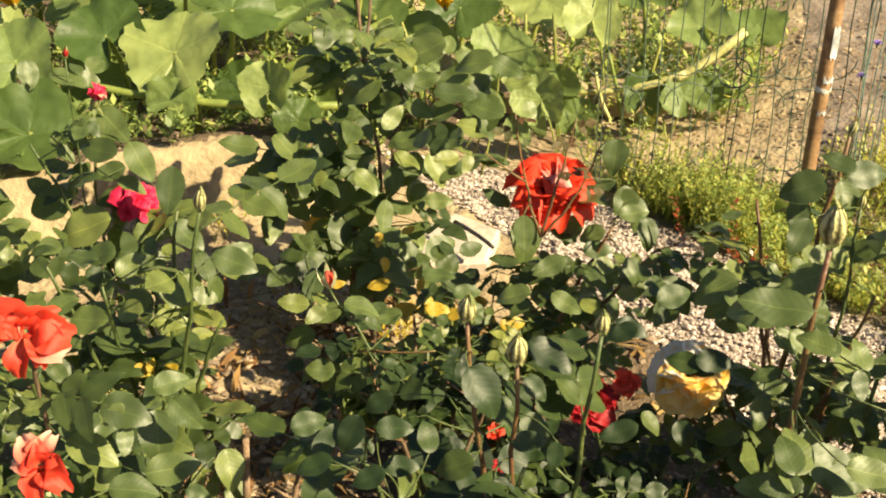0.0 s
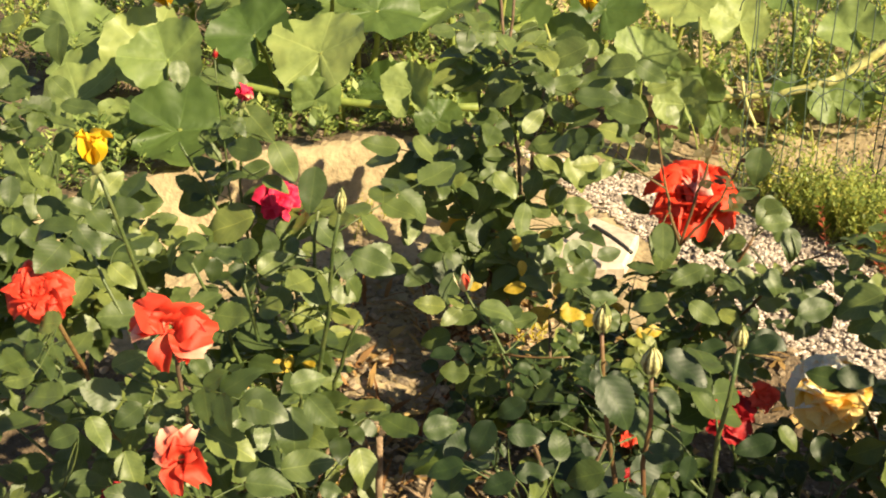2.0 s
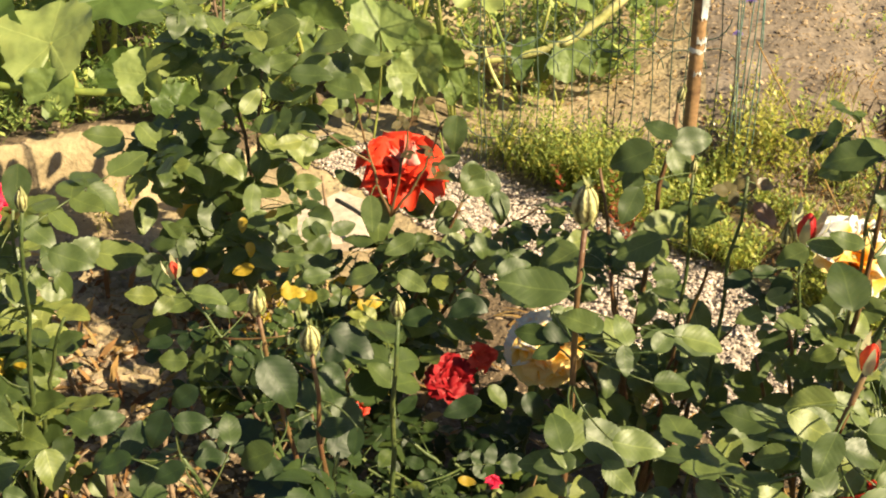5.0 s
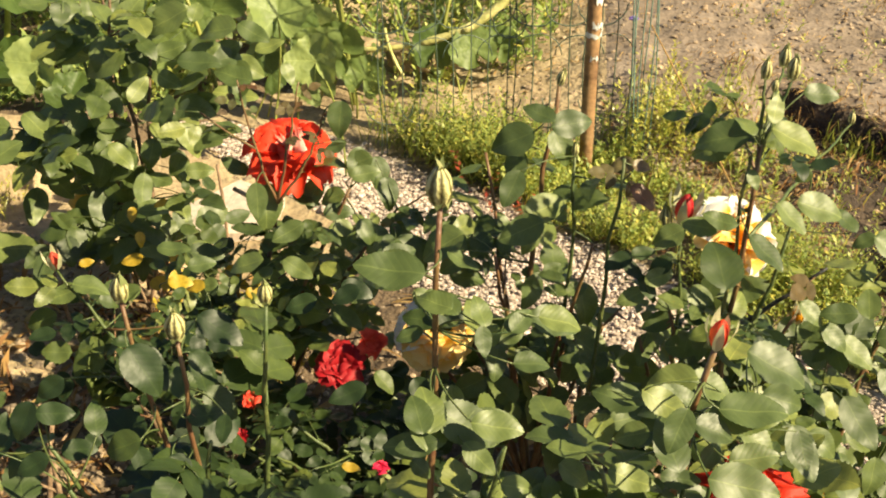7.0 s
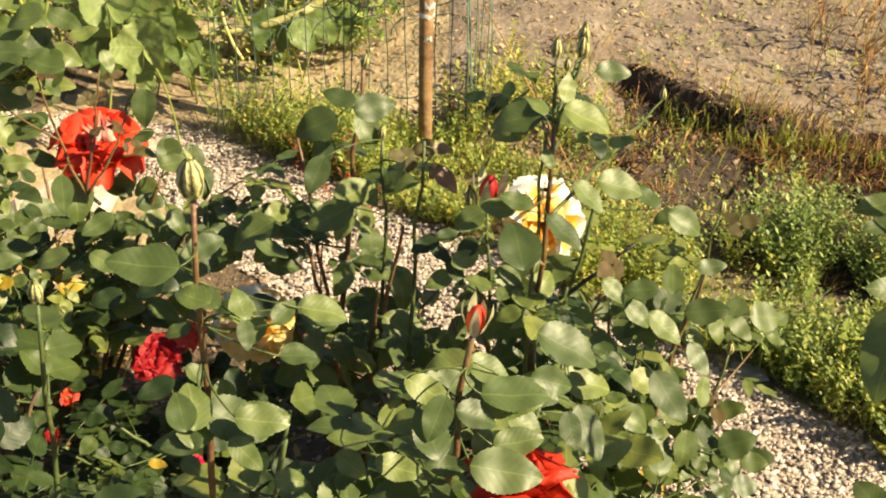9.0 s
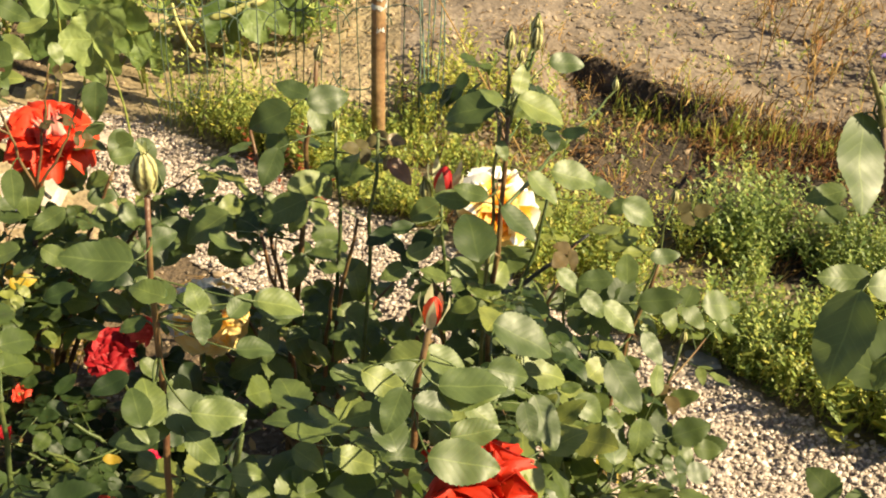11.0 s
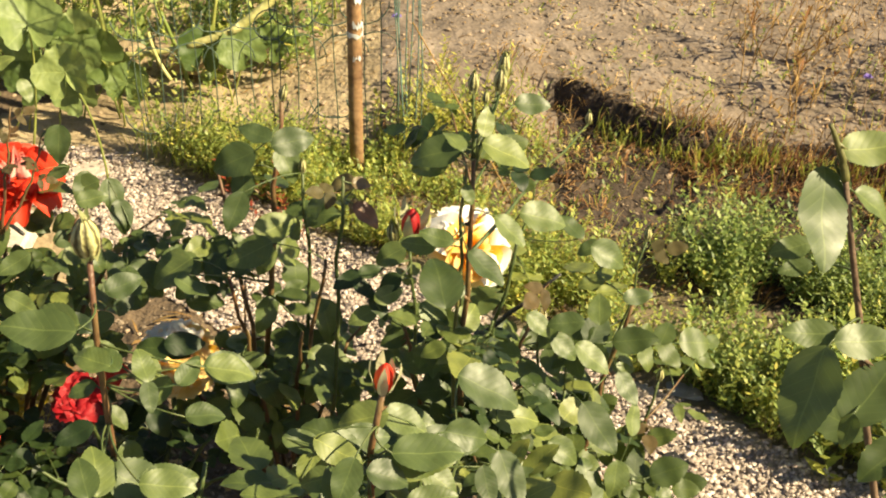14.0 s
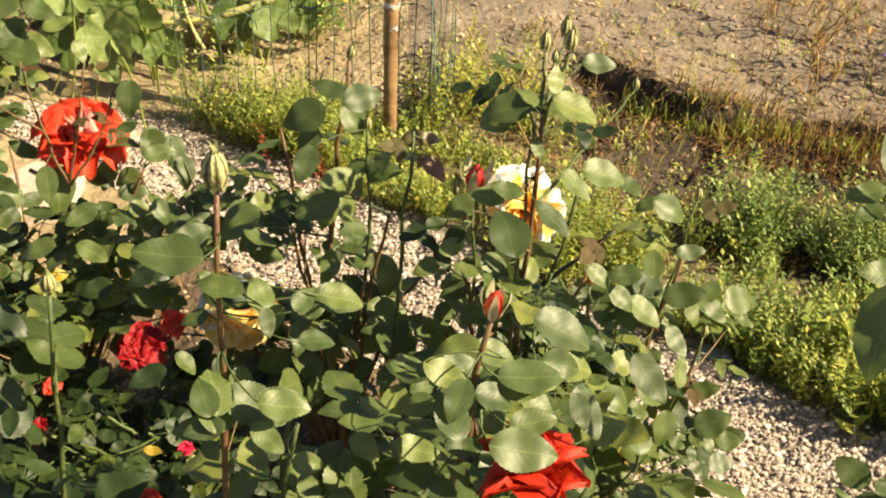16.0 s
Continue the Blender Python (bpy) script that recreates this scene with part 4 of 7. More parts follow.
def pink_bush():
    b, o = bush_at(-1.02, 1.45, "rose bush with a magenta rose and closed pink buds")
    cane(b, o, (-1.0, 1.48, 0.1), (-1.021, 1.47, 0.41), (-0.03, 0, 0), 0.0039, CANE, 8, 0.4, 31, size=0.9)
    bloom(b, o, (-1.021, 1.466, 0.418), (0.45, -0.5, 0.6), PINK, 0.07, ((5, 75, 0.6), (5, 45, 0.9), (5, 12, 1.0)), 7, "magenta-pink open rose")
    cane(b, o, (-1.02, 1.46, 0.1), (-1.048, 1.435, 0.585), (-0.06, 0, 0), 0.0029, CANE, 6, 0.4, 32, size=0.75)
    set_bloom(b, o, (-1.046, 1.435, 0.583), (0.35, -0.25, 0.85), 0.052, ((0, 74, 1.0, 0.7, PINK), (100, 70, 1.0, 0.7, PINK), (180, 66, 0.95, 0.7, PALE_CORAL), (250, 70, 1.0, 0.7, PINK), (310, 76, 0.9, 0.6, PINK)), 5, "small half-open pink bud")
    cane(b, o, (-1.05, 1.46, 0.1), (-1.077, 1.43, 0.645), (-0.03, 0, 0), 0.0018, CANE, 6, 0.35, 33, size=0.75)
    bud(b, o, (-1.077, 1.43, 0.645), (0.2, 0, 1), DARKRED, 0.014, 6, 2, "tiny red bud")
    for i, (x, y, z) in enumerate(((-0.96, 1.36, 0.40), (-1.14, 1.42, 0.52), (-1.02, 1.37, 0.34), (-1.16, 1.4, 0.38))):
        cane(b, o, (-1.0, 1.46, 0.1), (x, y, z), (0, 0, 0.05), 0.0033, CANE, 3, 0.3, 35 + i, size=0.9)
    broad_leaves(b, o, (
        (-1.025, 1.440, 0.549, 0.067, 330), (-0.974, 1.400, 0.518, 0.064, 320), (-1.056, 1.470, 0.464, 0.048, 200), (-1.138, 1.440, 0.420, 0.072, 200),
        (-1.073, 1.400, 0.410, 0.086, 190), (-1.056, 1.470, 0.424, 0.053, 200), (-1.099, 1.440, 0.347, 0.064, 180), (-0.938, 1.400, 0.481, 0.062, 280),
        (-1.100, 1.470, 0.455, 0.035, 260), (-0.986, 1.440, 0.394, 0.052, 20), (-0.918, 1.400, 0.415, 0.059, 330), (-1.062, 1.470, 0.332, 0.054, 250),
        (-1.007, 1.440, 0.351, 0.062, 20), (-1.034, 1.400, 0.532, 0.058, 170), (-1.155, 1.470, 0.598, 0.043, 300), (-1.080, 1.440, 0.613, 0.050, 0),
        (-0.990, 1.400, 0.486, 0.037, 10),), seed=4, loose=0.8, guard=False)
    b, o = bush_at(-0.90, 1.25, "rose bush with a pale green closed bud")
    cane(b, o, (-0.93, 1.25, 0.05), (-0.792, 1.14, 0.60), (0.0, 0, -0.02), 0.0039, CANE, 9, 0.35, 41)
    bud(b, o, (-0.792, 1.14, 0.60), (0.1, 0, 1), STRIPED, 0.026, 3, 1, "closed green bud")
    for i, (x, y, z) in enumerate(((-0.87, 1.26, 0.53), (-0.95, 1.2, 0.45), (-0.80, 1.2, 0.42), (-0.99, 1.15, 0.50), (-0.85, 1.12, 0.36))):
        cane(b, o, (-0.92, 1.25, 0.05), (x, y, z), (0, 0, 0.05), 0.0036, CANE, 4, 0.3, 45 + i)
    for i, (x, y, z) in enumerate(((-0.95, 1.3, 0.30), (-0.86, 1.15, 0.28), (-1.02, 1.2, 0.32), (-0.80, 1.28, 0.24), (-1.08, 1.28, 0.3))):
        cane(b, o, (-0.92, 1.25, 0.05), (x, y, z), (0, 0, 0.06), 0.0030, CANE, 8, 0.3, 351 + i)
    broad_leaves(b, o, (
        (-0.980, 1.219, 0.475, 0.040, 170), (-0.875, 1.246, 0.422, 0.063, 300), (-0.782, 1.212, 0.496, 0.055, 0), (-0.964, 1.237, 0.423, 0.029, 250),
        (-0.919, 1.220, 0.473, 0.040, 60), (-0.949, 1.165, 0.422, 0.044, 200), (-0.938, 1.217, 0.361, 0.070, 0), (-0.904, 1.165, 0.442, 0.040, 180),
        (-0.899, 1.244, 0.458, 0.029, 200), (-0.871, 1.219, 0.401, 0.044, 20), (-0.980, 1.157, 0.455, 0.033, 200),), seed=5)
    broad_leaves(b, o, (
        (-0.908, 1.200, 0.334, 0.026, 10), (-0.872, 1.200, 0.343, 0.019, 170), (-0.898, 1.200, 0.343, 0.018, 80), (-0.917, 1.200, 0.327, 0.017, 240),), seed=50, loose=0.5, guard=False, skin=OLD_SINGLE)


def tall_leafy_bush():
    b, o = bush_at(-0.74, 1.78, "tall leafy rose bush without flowers")
    for i, (x, y, z, n) in enumerate(((-0.765, 1.82, 0.64, 15), (-0.83, 1.81, 0.55, 10), (-0.71, 1.8, 0.50, 9), (-0.90, 1.74, 0.40, 7), (-0.80, 1.84, 0.66, 12), (-0.80, 1.7, 0.26, 6))):
        cane(b, o, (-0.75 + 0.02 * i - 0.05, 1.78, 0.08), (x, y, z), (0, 0, 0.05), 0.0039, CANE if i % 2 else WOODY, n, 0.12, 51 + i, old=1 if i == 4 else 0, size=1.2)
    broad_leaves(b, o, (
        (-0.788, 1.867, 0.538, 0.043, 250), (-0.860, 1.913, 0.556, 0.062, 170), (-0.837, 1.769, 0.509, 0.072, 180), (-0.800, 1.877, 0.457, 0.058, 200),
        (-0.729, 1.829, 0.474, 0.062, 10), (-0.689, 1.850, 0.545, 0.062, 30), (-0.754, 1.916, 0.489, 0.038, 250), (-0.586, 1.801, 0.470, 0.053, 180),
        (-0.598, 1.853, 0.405, 0.072, 0), (-0.656, 1.838, 0.392, 0.058, 340), (-0.700, 1.751, 0.421, 0.048, 200), (-0.838, 1.815, 0.338, 0.058, 200),
        (-0.755, 1.732, 0.353, 0.053, 320), (-0.762, 1.735, 0.324, 0.048, 200), (-0.720, 1.830, 0.343, 0.043, 300), (-0.643, 1.736, 0.386, 0.053, 320),
        (-0.810, 1.750, 0.255, 0.058, 270), (-0.681, 1.768, 0.322, 0.038, 250),), seed=6)
    broad_leaves(b, o, (
        (-0.861, 1.747, 0.381, 0.043, 200), (-0.832, 1.758, 0.305, 0.048, 180), (-0.827, 1.678, 0.377, 0.048, 190), (-0.735, 1.779, 0.294, 0.043, 340),
        (-0.779, 1.739, 0.363, 0.038, 30), (-0.658, 1.751, 0.391, 0.033, 200), (-0.768, 1.864, 0.433, 0.038, 280), (-0.789, 1.771, 0.515, 0.043, 160),
        (-0.858, 1.698, 0.249, 0.043, 200), (-0.748, 1.726, 0.258, 0.038, 310), (-0.694, 1.667, 0.301, 0.043, 20), (-0.682, 1.771, 0.242, 0.048, 300),
        (-0.750, 1.838, 0.569, 0.038, 200), (-0.652, 1.862, 0.543, 0.038, 80),), seed=7)
    broad_leaves(b, o, (
        (-0.645, 1.820, 0.395, 0.052, 190), (-0.650, 1.832, 0.337, 0.056, 170), (-0.597, 1.808, 0.490, 0.051, 30), (-0.587, 1.901, 0.434, 0.051, 350),
        (-0.651, 1.863, 0.486, 0.051, 200), (-0.535, 1.844, 0.495, 0.046, 20), (-0.524, 1.906, 0.422, 0.038, 300), (-0.579, 1.788, 0.446, 0.042, 200),
        (-0.671, 1.865, 0.429, 0.051, 180), (-0.629, 1.909, 0.495, 0.051, 330),), seed=8)
    broad_leaves(b, o, (
        (-0.757, 1.740, 0.588, 0.054, 120), (-0.684, 1.800, 0.561, 0.069, 200), (-0.837, 1.770, 0.512, 0.075, 5), (-0.764, 1.740, 0.514, 0.060, 250),
        (-0.723, 1.800, 0.486, 0.057, 330), (-0.580, 1.770, 0.478, 0.065, 160), (-0.697, 1.740, 0.428, 0.056, 200), (-0.650, 1.800, 0.407, 0.062, 0),
        (-0.824, 1.770, 0.360, 0.073, 300), (-0.878, 1.740, 0.391, 0.072, 330), (-0.772, 1.800, 0.326, 0.054, 290), (-0.722, 1.770, 0.339, 0.048, 260),
        (-0.637, 1.740, 0.383, 0.056, 200), (-0.688, 1.800, 0.304, 0.054, 280), (-0.926, 1.770, 0.235, 0.061, 270), (-0.806, 1.740, 0.255, 0.069, 265),
        (-0.776, 1.800, 0.277, 0.055, 200), (-0.876, 1.770, 0.301, 0.069, 200),), seed=36, loose=0.8)
    broad_leaves(b, o, (
        (-0.653, 1.720, 0.263, 0.048, 330), (-0.700, 1.780, 0.372, 0.048, 330), (-0.799, 1.750, 0.315, 0.049, 250), (-0.726, 1.720, 0.298, 0.058, 270),
        (-0.847, 1.780, 0.226, 0.051, 250), (-0.968, 1.750, 0.167, 0.102, 0), (-0.709, 1.720, 0.473, 0.046, 60), (-0.618, 1.780, 0.513, 0.046, 30),
        (-0.687, 1.750, 0.263, 0.049, 200), (-0.873, 1.720, 0.350, 0.058, 180), (-0.836, 1.780, 0.275, 0.055, 30), (-0.706, 1.750, 0.306, 0.043, 160),
        (-0.773, 1.720, 0.242, 0.049, 200), (-0.648, 1.780, 0.308, 0.044, 20), (-0.743, 1.750, 0.208, 0.045, 300), (-0.849, 1.720, 0.210, 0.050, 190),
        (-0.778, 1.780, 0.383, 0.053, 20), (-0.672, 1.750, 0.474, 0.051, 340),), seed=37, loose=0.9)
    broad_leaves(b, o, (
        (-0.677, 1.780, 0.559, 0.072, 200), (-0.617, 1.740, 0.511, 0.063, 10), (-0.653, 1.820, 0.399, 0.067, 190), (-0.647, 1.780, 0.365, 0.057, 20),
        (-0.695, 1.740, 0.425, 0.051, 160), (-0.693, 1.820, 0.287, 0.059, 300), (-0.773, 1.780, 0.330, 0.058, 250), (-0.767, 1.740, 0.506, 0.072, 200),
        (-0.735, 1.820, 0.473, 0.057, 330), (-0.675, 1.780, 0.510, 0.055, 30), (-0.642, 1.740, 0.474, 0.055, 200), (-0.599, 1.820, 0.496, 0.056, 40),
        (-0.577, 1.780, 0.439, 0.046, 300), (-0.598, 1.740, 0.396, 0.046, 200), (-0.782, 1.820, 0.253, 0.060, 270), (-0.820, 1.780, 0.231, 0.054, 200),
        (-0.713, 1.740, 0.248, 0.058, 330), (-0.707, 1.820, 0.171, 0.051, 180),), seed=41, loose=0.9)
    broad_leaves(b, o, (
        (-0.767, 1.770, 0.186, 0.050, 20), (-0.879, 1.810, 0.157, 0.056, 200), (-0.635, 1.770, 0.192, 0.049, 0), (-0.703, 1.810, 0.343, 0.058, 250),
        (-0.653, 1.770, 0.285, 0.048, 280), (-0.862, 1.810, 0.387, 0.068, 200), (-0.825, 1.770, 0.358, 0.067, 190), (-0.914, 1.810, 0.355, 0.073, 200),
        (-0.930, 1.770, 0.232, 0.059, 270), (-0.893, 1.810, 0.253, 0.055, 330), (-0.724, 1.770, 0.575, 0.063, 60), (-0.550, 1.810, 0.529, 0.055, 340),
        (-0.599, 1.770, 0.552, 0.063, 170), (-0.737, 1.810, 0.430, 0.057, 80), (-0.777, 1.770, 0.379, 0.052, 10),), seed=42, loose=0.9)


def red_bud_bush():
    b, o = bush_at(-0.58, 1.28, "low rose bush with one red bud and yellowed leaves")
    cane(b, o, (-0.55, 1.27, 0.10), (-0.697, 1.306, 0.415), (0.02, 0, 0.04), 0.0029, CANE, 6, 0.5, 61, size=0.85)
    bud(b, o, (-0.697, 1.306, 0.418), (-0.05, -0.1, 1), CORAL, 0.025, 30, 2, "red opening bud")
    for i, (x, y, z) in enumerate(((-0.62, 1.45, 0.30), (-0.54, 1.4, 0.28), (-0.48, 1.3, 0.30), (-0.64, 1.3, 0.28))):
        cane(b, o, (-0.56, 1.3, 0.05), (x, y, z), (0, 0, 0.03), 0.0033, WOODY, 3, 0.3, 65 + i, size=0.85)
    broad_leaves(b, o, (
        (-0.729, 1.337, 0.393, 0.047, 260), (-0.718, 1.353, 0.347, 0.047, 200), (-0.653, 1.297, 0.401, 0.043, 5), (-0.639, 1.372, 0.341, 0.039, 200),
        (-0.531, 1.366, 0.396, 0.035, 20), (-0.474, 1.359, 0.403, 0.047, 190), (-0.438, 1.451, 0.396, 0.047, 200), (-0.403, 1.351, 0.403, 0.043, 330),
        (-0.573, 1.391, 0.400, 0.043, 10),), seed=9)
    broad_leaves(b, o, (
        (-0.687, 1.401, 0.237, 0.042, 200), (-0.729, 1.415, 0.198, 0.050, 240), (-0.683, 1.335, 0.231, 0.055, 300), (-0.573, 1.470, 0.231, 0.034, 95),
        (-0.584, 1.422, 0.258, 0.034, 80), (-0.586, 1.381, 0.228, 0.055, 80), (-0.513, 1.484, 0.216, 0.042, 200), (-0.760, 1.365, 0.296, 0.046, 200),), seed=10)
    broad_leaves(b, o, (
        (-0.697, 1.560, 0.274, 0.033, 200), (-0.650, 1.550, 0.243, 0.040, 10), (-0.620, 1.540, 0.249, 0.036, 150), (-0.546, 1.560, 0.263, 0.029, 30),
        (-0.526, 1.530, 0.258, 0.025, 330), (-0.633, 1.560, 0.283, 0.022, 80), (-0.582, 1.540, 0.247, 0.021, 200), (-0.695, 1.600, 0.286, 0.022, 300),), seed=49, loose=0.7, guard=False, skin=OLD_SINGLE)
    broad_leaves(b, o, (
        (-0.580, 1.420, 0.331, 0.033, 10), (-0.563, 1.420, 0.326, 0.029, 160), (-0.480, 1.440, 0.310, 0.034, 20), (-0.594, 1.430, 0.330, 0.024, 90),
        (-0.710, 1.620, 0.315, 0.023, 280), (-0.740, 1.500, 0.305, 0.021, 30), (-0.665, 1.620, 0.336, 0.021, 200), (-0.302, 1.100, 0.302, 0.021, 350),), seed=51, face=(0.41, -0.55, 0.72), loose=0.4, guard=False, skin=OLD_SINGLE)


def big_red_bush():
    b, o = bush_at(-0.49, 1.5, "rose bush with a large red rose and spent reddish shoots")
    cane(b, o, (-0.50, 1.5, 0.05), (-0.452, 1.54, 0.46), (-0.03, 0, 0), 0.0046, WOODY, 8, 0.3, 71)
    rows = [(a, 16, 1.0, 1.0, RED) for a in (15, 70, 120, 172, 222, 268, 318)] + [(a, 40, 0.95, 1.0, RED) for a in (45, 105, 150, 200, 248, 300)]
    rows += [(a, 60, 0.85, 0.9, RED) for a in (20, 90, 165, 235, 310)] + [(a, 74, 0.6, 0.8, RED) for a in (60, 150, 240, 330)]
    rows += [(352, 84, 0.92, 0.5, PALE_RED), (40, 80, 0.8, 0.4, PALE_RED), (300, 78, 0.85, 0.3, PALE_RED)]
    set_bloom(b, o, (-0.450, 1.545, 0.452), (0.20, -0.42, 0.88), 0.122, rows, 8, "large scarlet rose in full bloom with pale petal backs")
    for x, z, bx in ((-0.494, 0.60, -0.01), (-0.415, 0.60, 0.0), (-0.385, 0.56, 0.02)):
        cane(b, o, (-0.452, 1.47, 0.43), (x, 1.48, z), (bx, 0, 0), 0.0019, RED_CANE, 5, 0.5, 75 + int(x * -100), size=0.6, young=4)
    for i, (x, y, z) in enumerate(((-0.36, 1.5, 0.44), (-0.40, 1.45, 0.36), (-0.52, 1.45, 0.32), (-0.30, 1.52, 0.40))):
        cane(b, o, (-0.49, 1.5, 0.05), (x, y, z), (0, 0, 0.06), 0.0036, RED_CANE, 3, 0.35, 81 + i)
    broad_leaves(b, o, (
        (-0.524, 1.520, 0.511, 0.041, 10), (-0.523, 1.529, 0.451, 0.045, 150), (-0.470, 1.434, 0.450, 0.049, 280), (-0.426, 1.529, 0.407, 0.041, 340),
        (-0.378, 1.544, 0.523, 0.032, 280), (-0.351, 1.501, 0.478, 0.041, 250), (-0.331, 1.569, 0.427, 0.045, 290), (-0.376, 1.490, 0.504, 0.032, 200),
        (-0.539, 1.497, 0.437, 0.032, 30), (-0.389, 1.516, 0.416, 0.036, 200),), seed=11)
    broad_leaves(b, o, (
        (-0.475, 1.500, 0.406, 0.062, 280), (-0.433, 1.530, 0.348, 0.051, 200), (-0.420, 1.470, 0.349, 0.041, 340), (-0.376, 1.500, 0.403, 0.041, 20),
        (-0.386, 1.530, 0.341, 0.038, 330), (-0.364, 1.470, 0.555, 0.044, 270), (-0.349, 1.500, 0.479, 0.040, 200), (-0.313, 1.530, 0.417, 0.045, 280),
        (-0.332, 1.470, 0.479, 0.039, 20), (-0.485, 1.500, 0.308, 0.051, 0), (-0.528, 1.530, 0.353, 0.043, 160), (-0.457, 1.470, 0.307, 0.042, 330),
        (-0.566, 1.500, 0.328, 0.051, 10), (-0.418, 1.530, 0.412, 0.041, 240), (-0.389, 1.470, 0.322, 0.045, 200), (-0.358, 1.500, 0.362, 0.041, 250),
        (-0.446, 1.530, 0.230, 0.048, 30),), seed=38, loose=0.8)
    broad_leaves(b, o, (
        (-0.339, 1.420, 0.325, 0.048, 200), (-0.287, 1.400, 0.396, 0.046, 160), (-0.267, 1.420, 0.392, 0.054, 330), (-0.285, 1.400, 0.376, 0.046, 200),
        (-0.227, 1.420, 0.410, 0.046, 90), (-0.194, 1.400, 0.373, 0.046, 10), (-0.161, 1.420, 0.336, 0.047, 200), (-0.309, 1.400, 0.325, 0.043, 20),
        (-0.358, 1.420, 0.286, 0.048, 340), (-0.217, 1.400, 0.390, 0.038, 200), (-0.326, 1.420, 0.421, 0.035, 300),), seed=39, loose=0.8)


def three_bud_bush():
    b, o = bush_at(-0.43, 0.95, "dense dark green rose bush with three closed buds")
    for i, (p, s) in enumerate((((-0.407, 0.883, 0.622), 0.028), ((-0.452, 0.885, 0.658), 0.025), ((-0.338, 0.931, 0.632), 0.021))):
        cane(b, o, (-0.42 + 0.02 * i, 0.95, 0.05), p, (0.0, 0, 0), 0.0036, RED_CANE if i < 2 else CANE, 7, 0.25, 91 + i, end=0.82)
        bud(b, o, p, (0.02, 0, 1), STRIPED, s, 4, i, "closed cream-green bud", 1.2)
    for i, (x, y, z) in enumerate(((-0.50, 0.82, 0.50), (-0.55, 0.9, 0.48), (-0.36, 0.85, 0.34), (-0.45, 0.80, 0.42), (-0.32, 0.9, 0.26), (-0.58, 0.85, 0.36), (-0.40, 0.92, 0.48), (-0.50, 0.98, 0.40), (-0.36, 0.80, 0.24), (-0.62, 0.95, 0.38))):
        cane(b, o, (-0.44, 0.93, 0.05), (x, y, z), (0, 0, 0.07), 0.0036, CANE, 4, 0.3, 101 + i)
    broad_leaves(b, o, (
        (-0.434, 0.888, 0.585, 0.047, 310), (-0.382, 0.934, 0.599, 0.047, 330), (-0.503, 0.830, 0.577, 0.032, 10), (-0.555, 0.869, 0.533, 0.037, 250),
        (-0.480, 0.855, 0.555, 0.032, 100), (-0.454, 0.836, 0.539, 0.037, 200), (-0.578, 0.867, 0.524, 0.035, 70), (-0.578, 0.821, 0.578, 0.030, 30),
        (-0.443, 0.855, 0.505, 0.030, 300), (-0.410, 0.859, 0.497, 0.030, 310), (-0.523, 0.807, 0.537, 0.032, 200), (-0.506, 0.869, 0.505, 0.032, 20),
        (-0.367, 0.858, 0.546, 0.025, 260), (-0.390, 0.892, 0.592, 0.027, 330), (-0.533, 0.888, 0.558, 0.030, 210), (-0.570, 0.801, 0.548, 0.035, 200),
        (-0.393, 0.893, 0.533, 0.032, 20),), seed=12)
    broad_leaves(b, o, (
        (-0.431, 0.860, 0.605, 0.047, 318),), seed=47, face=(0.41, -0.65, 0.64), loose=0.02, guard=False)


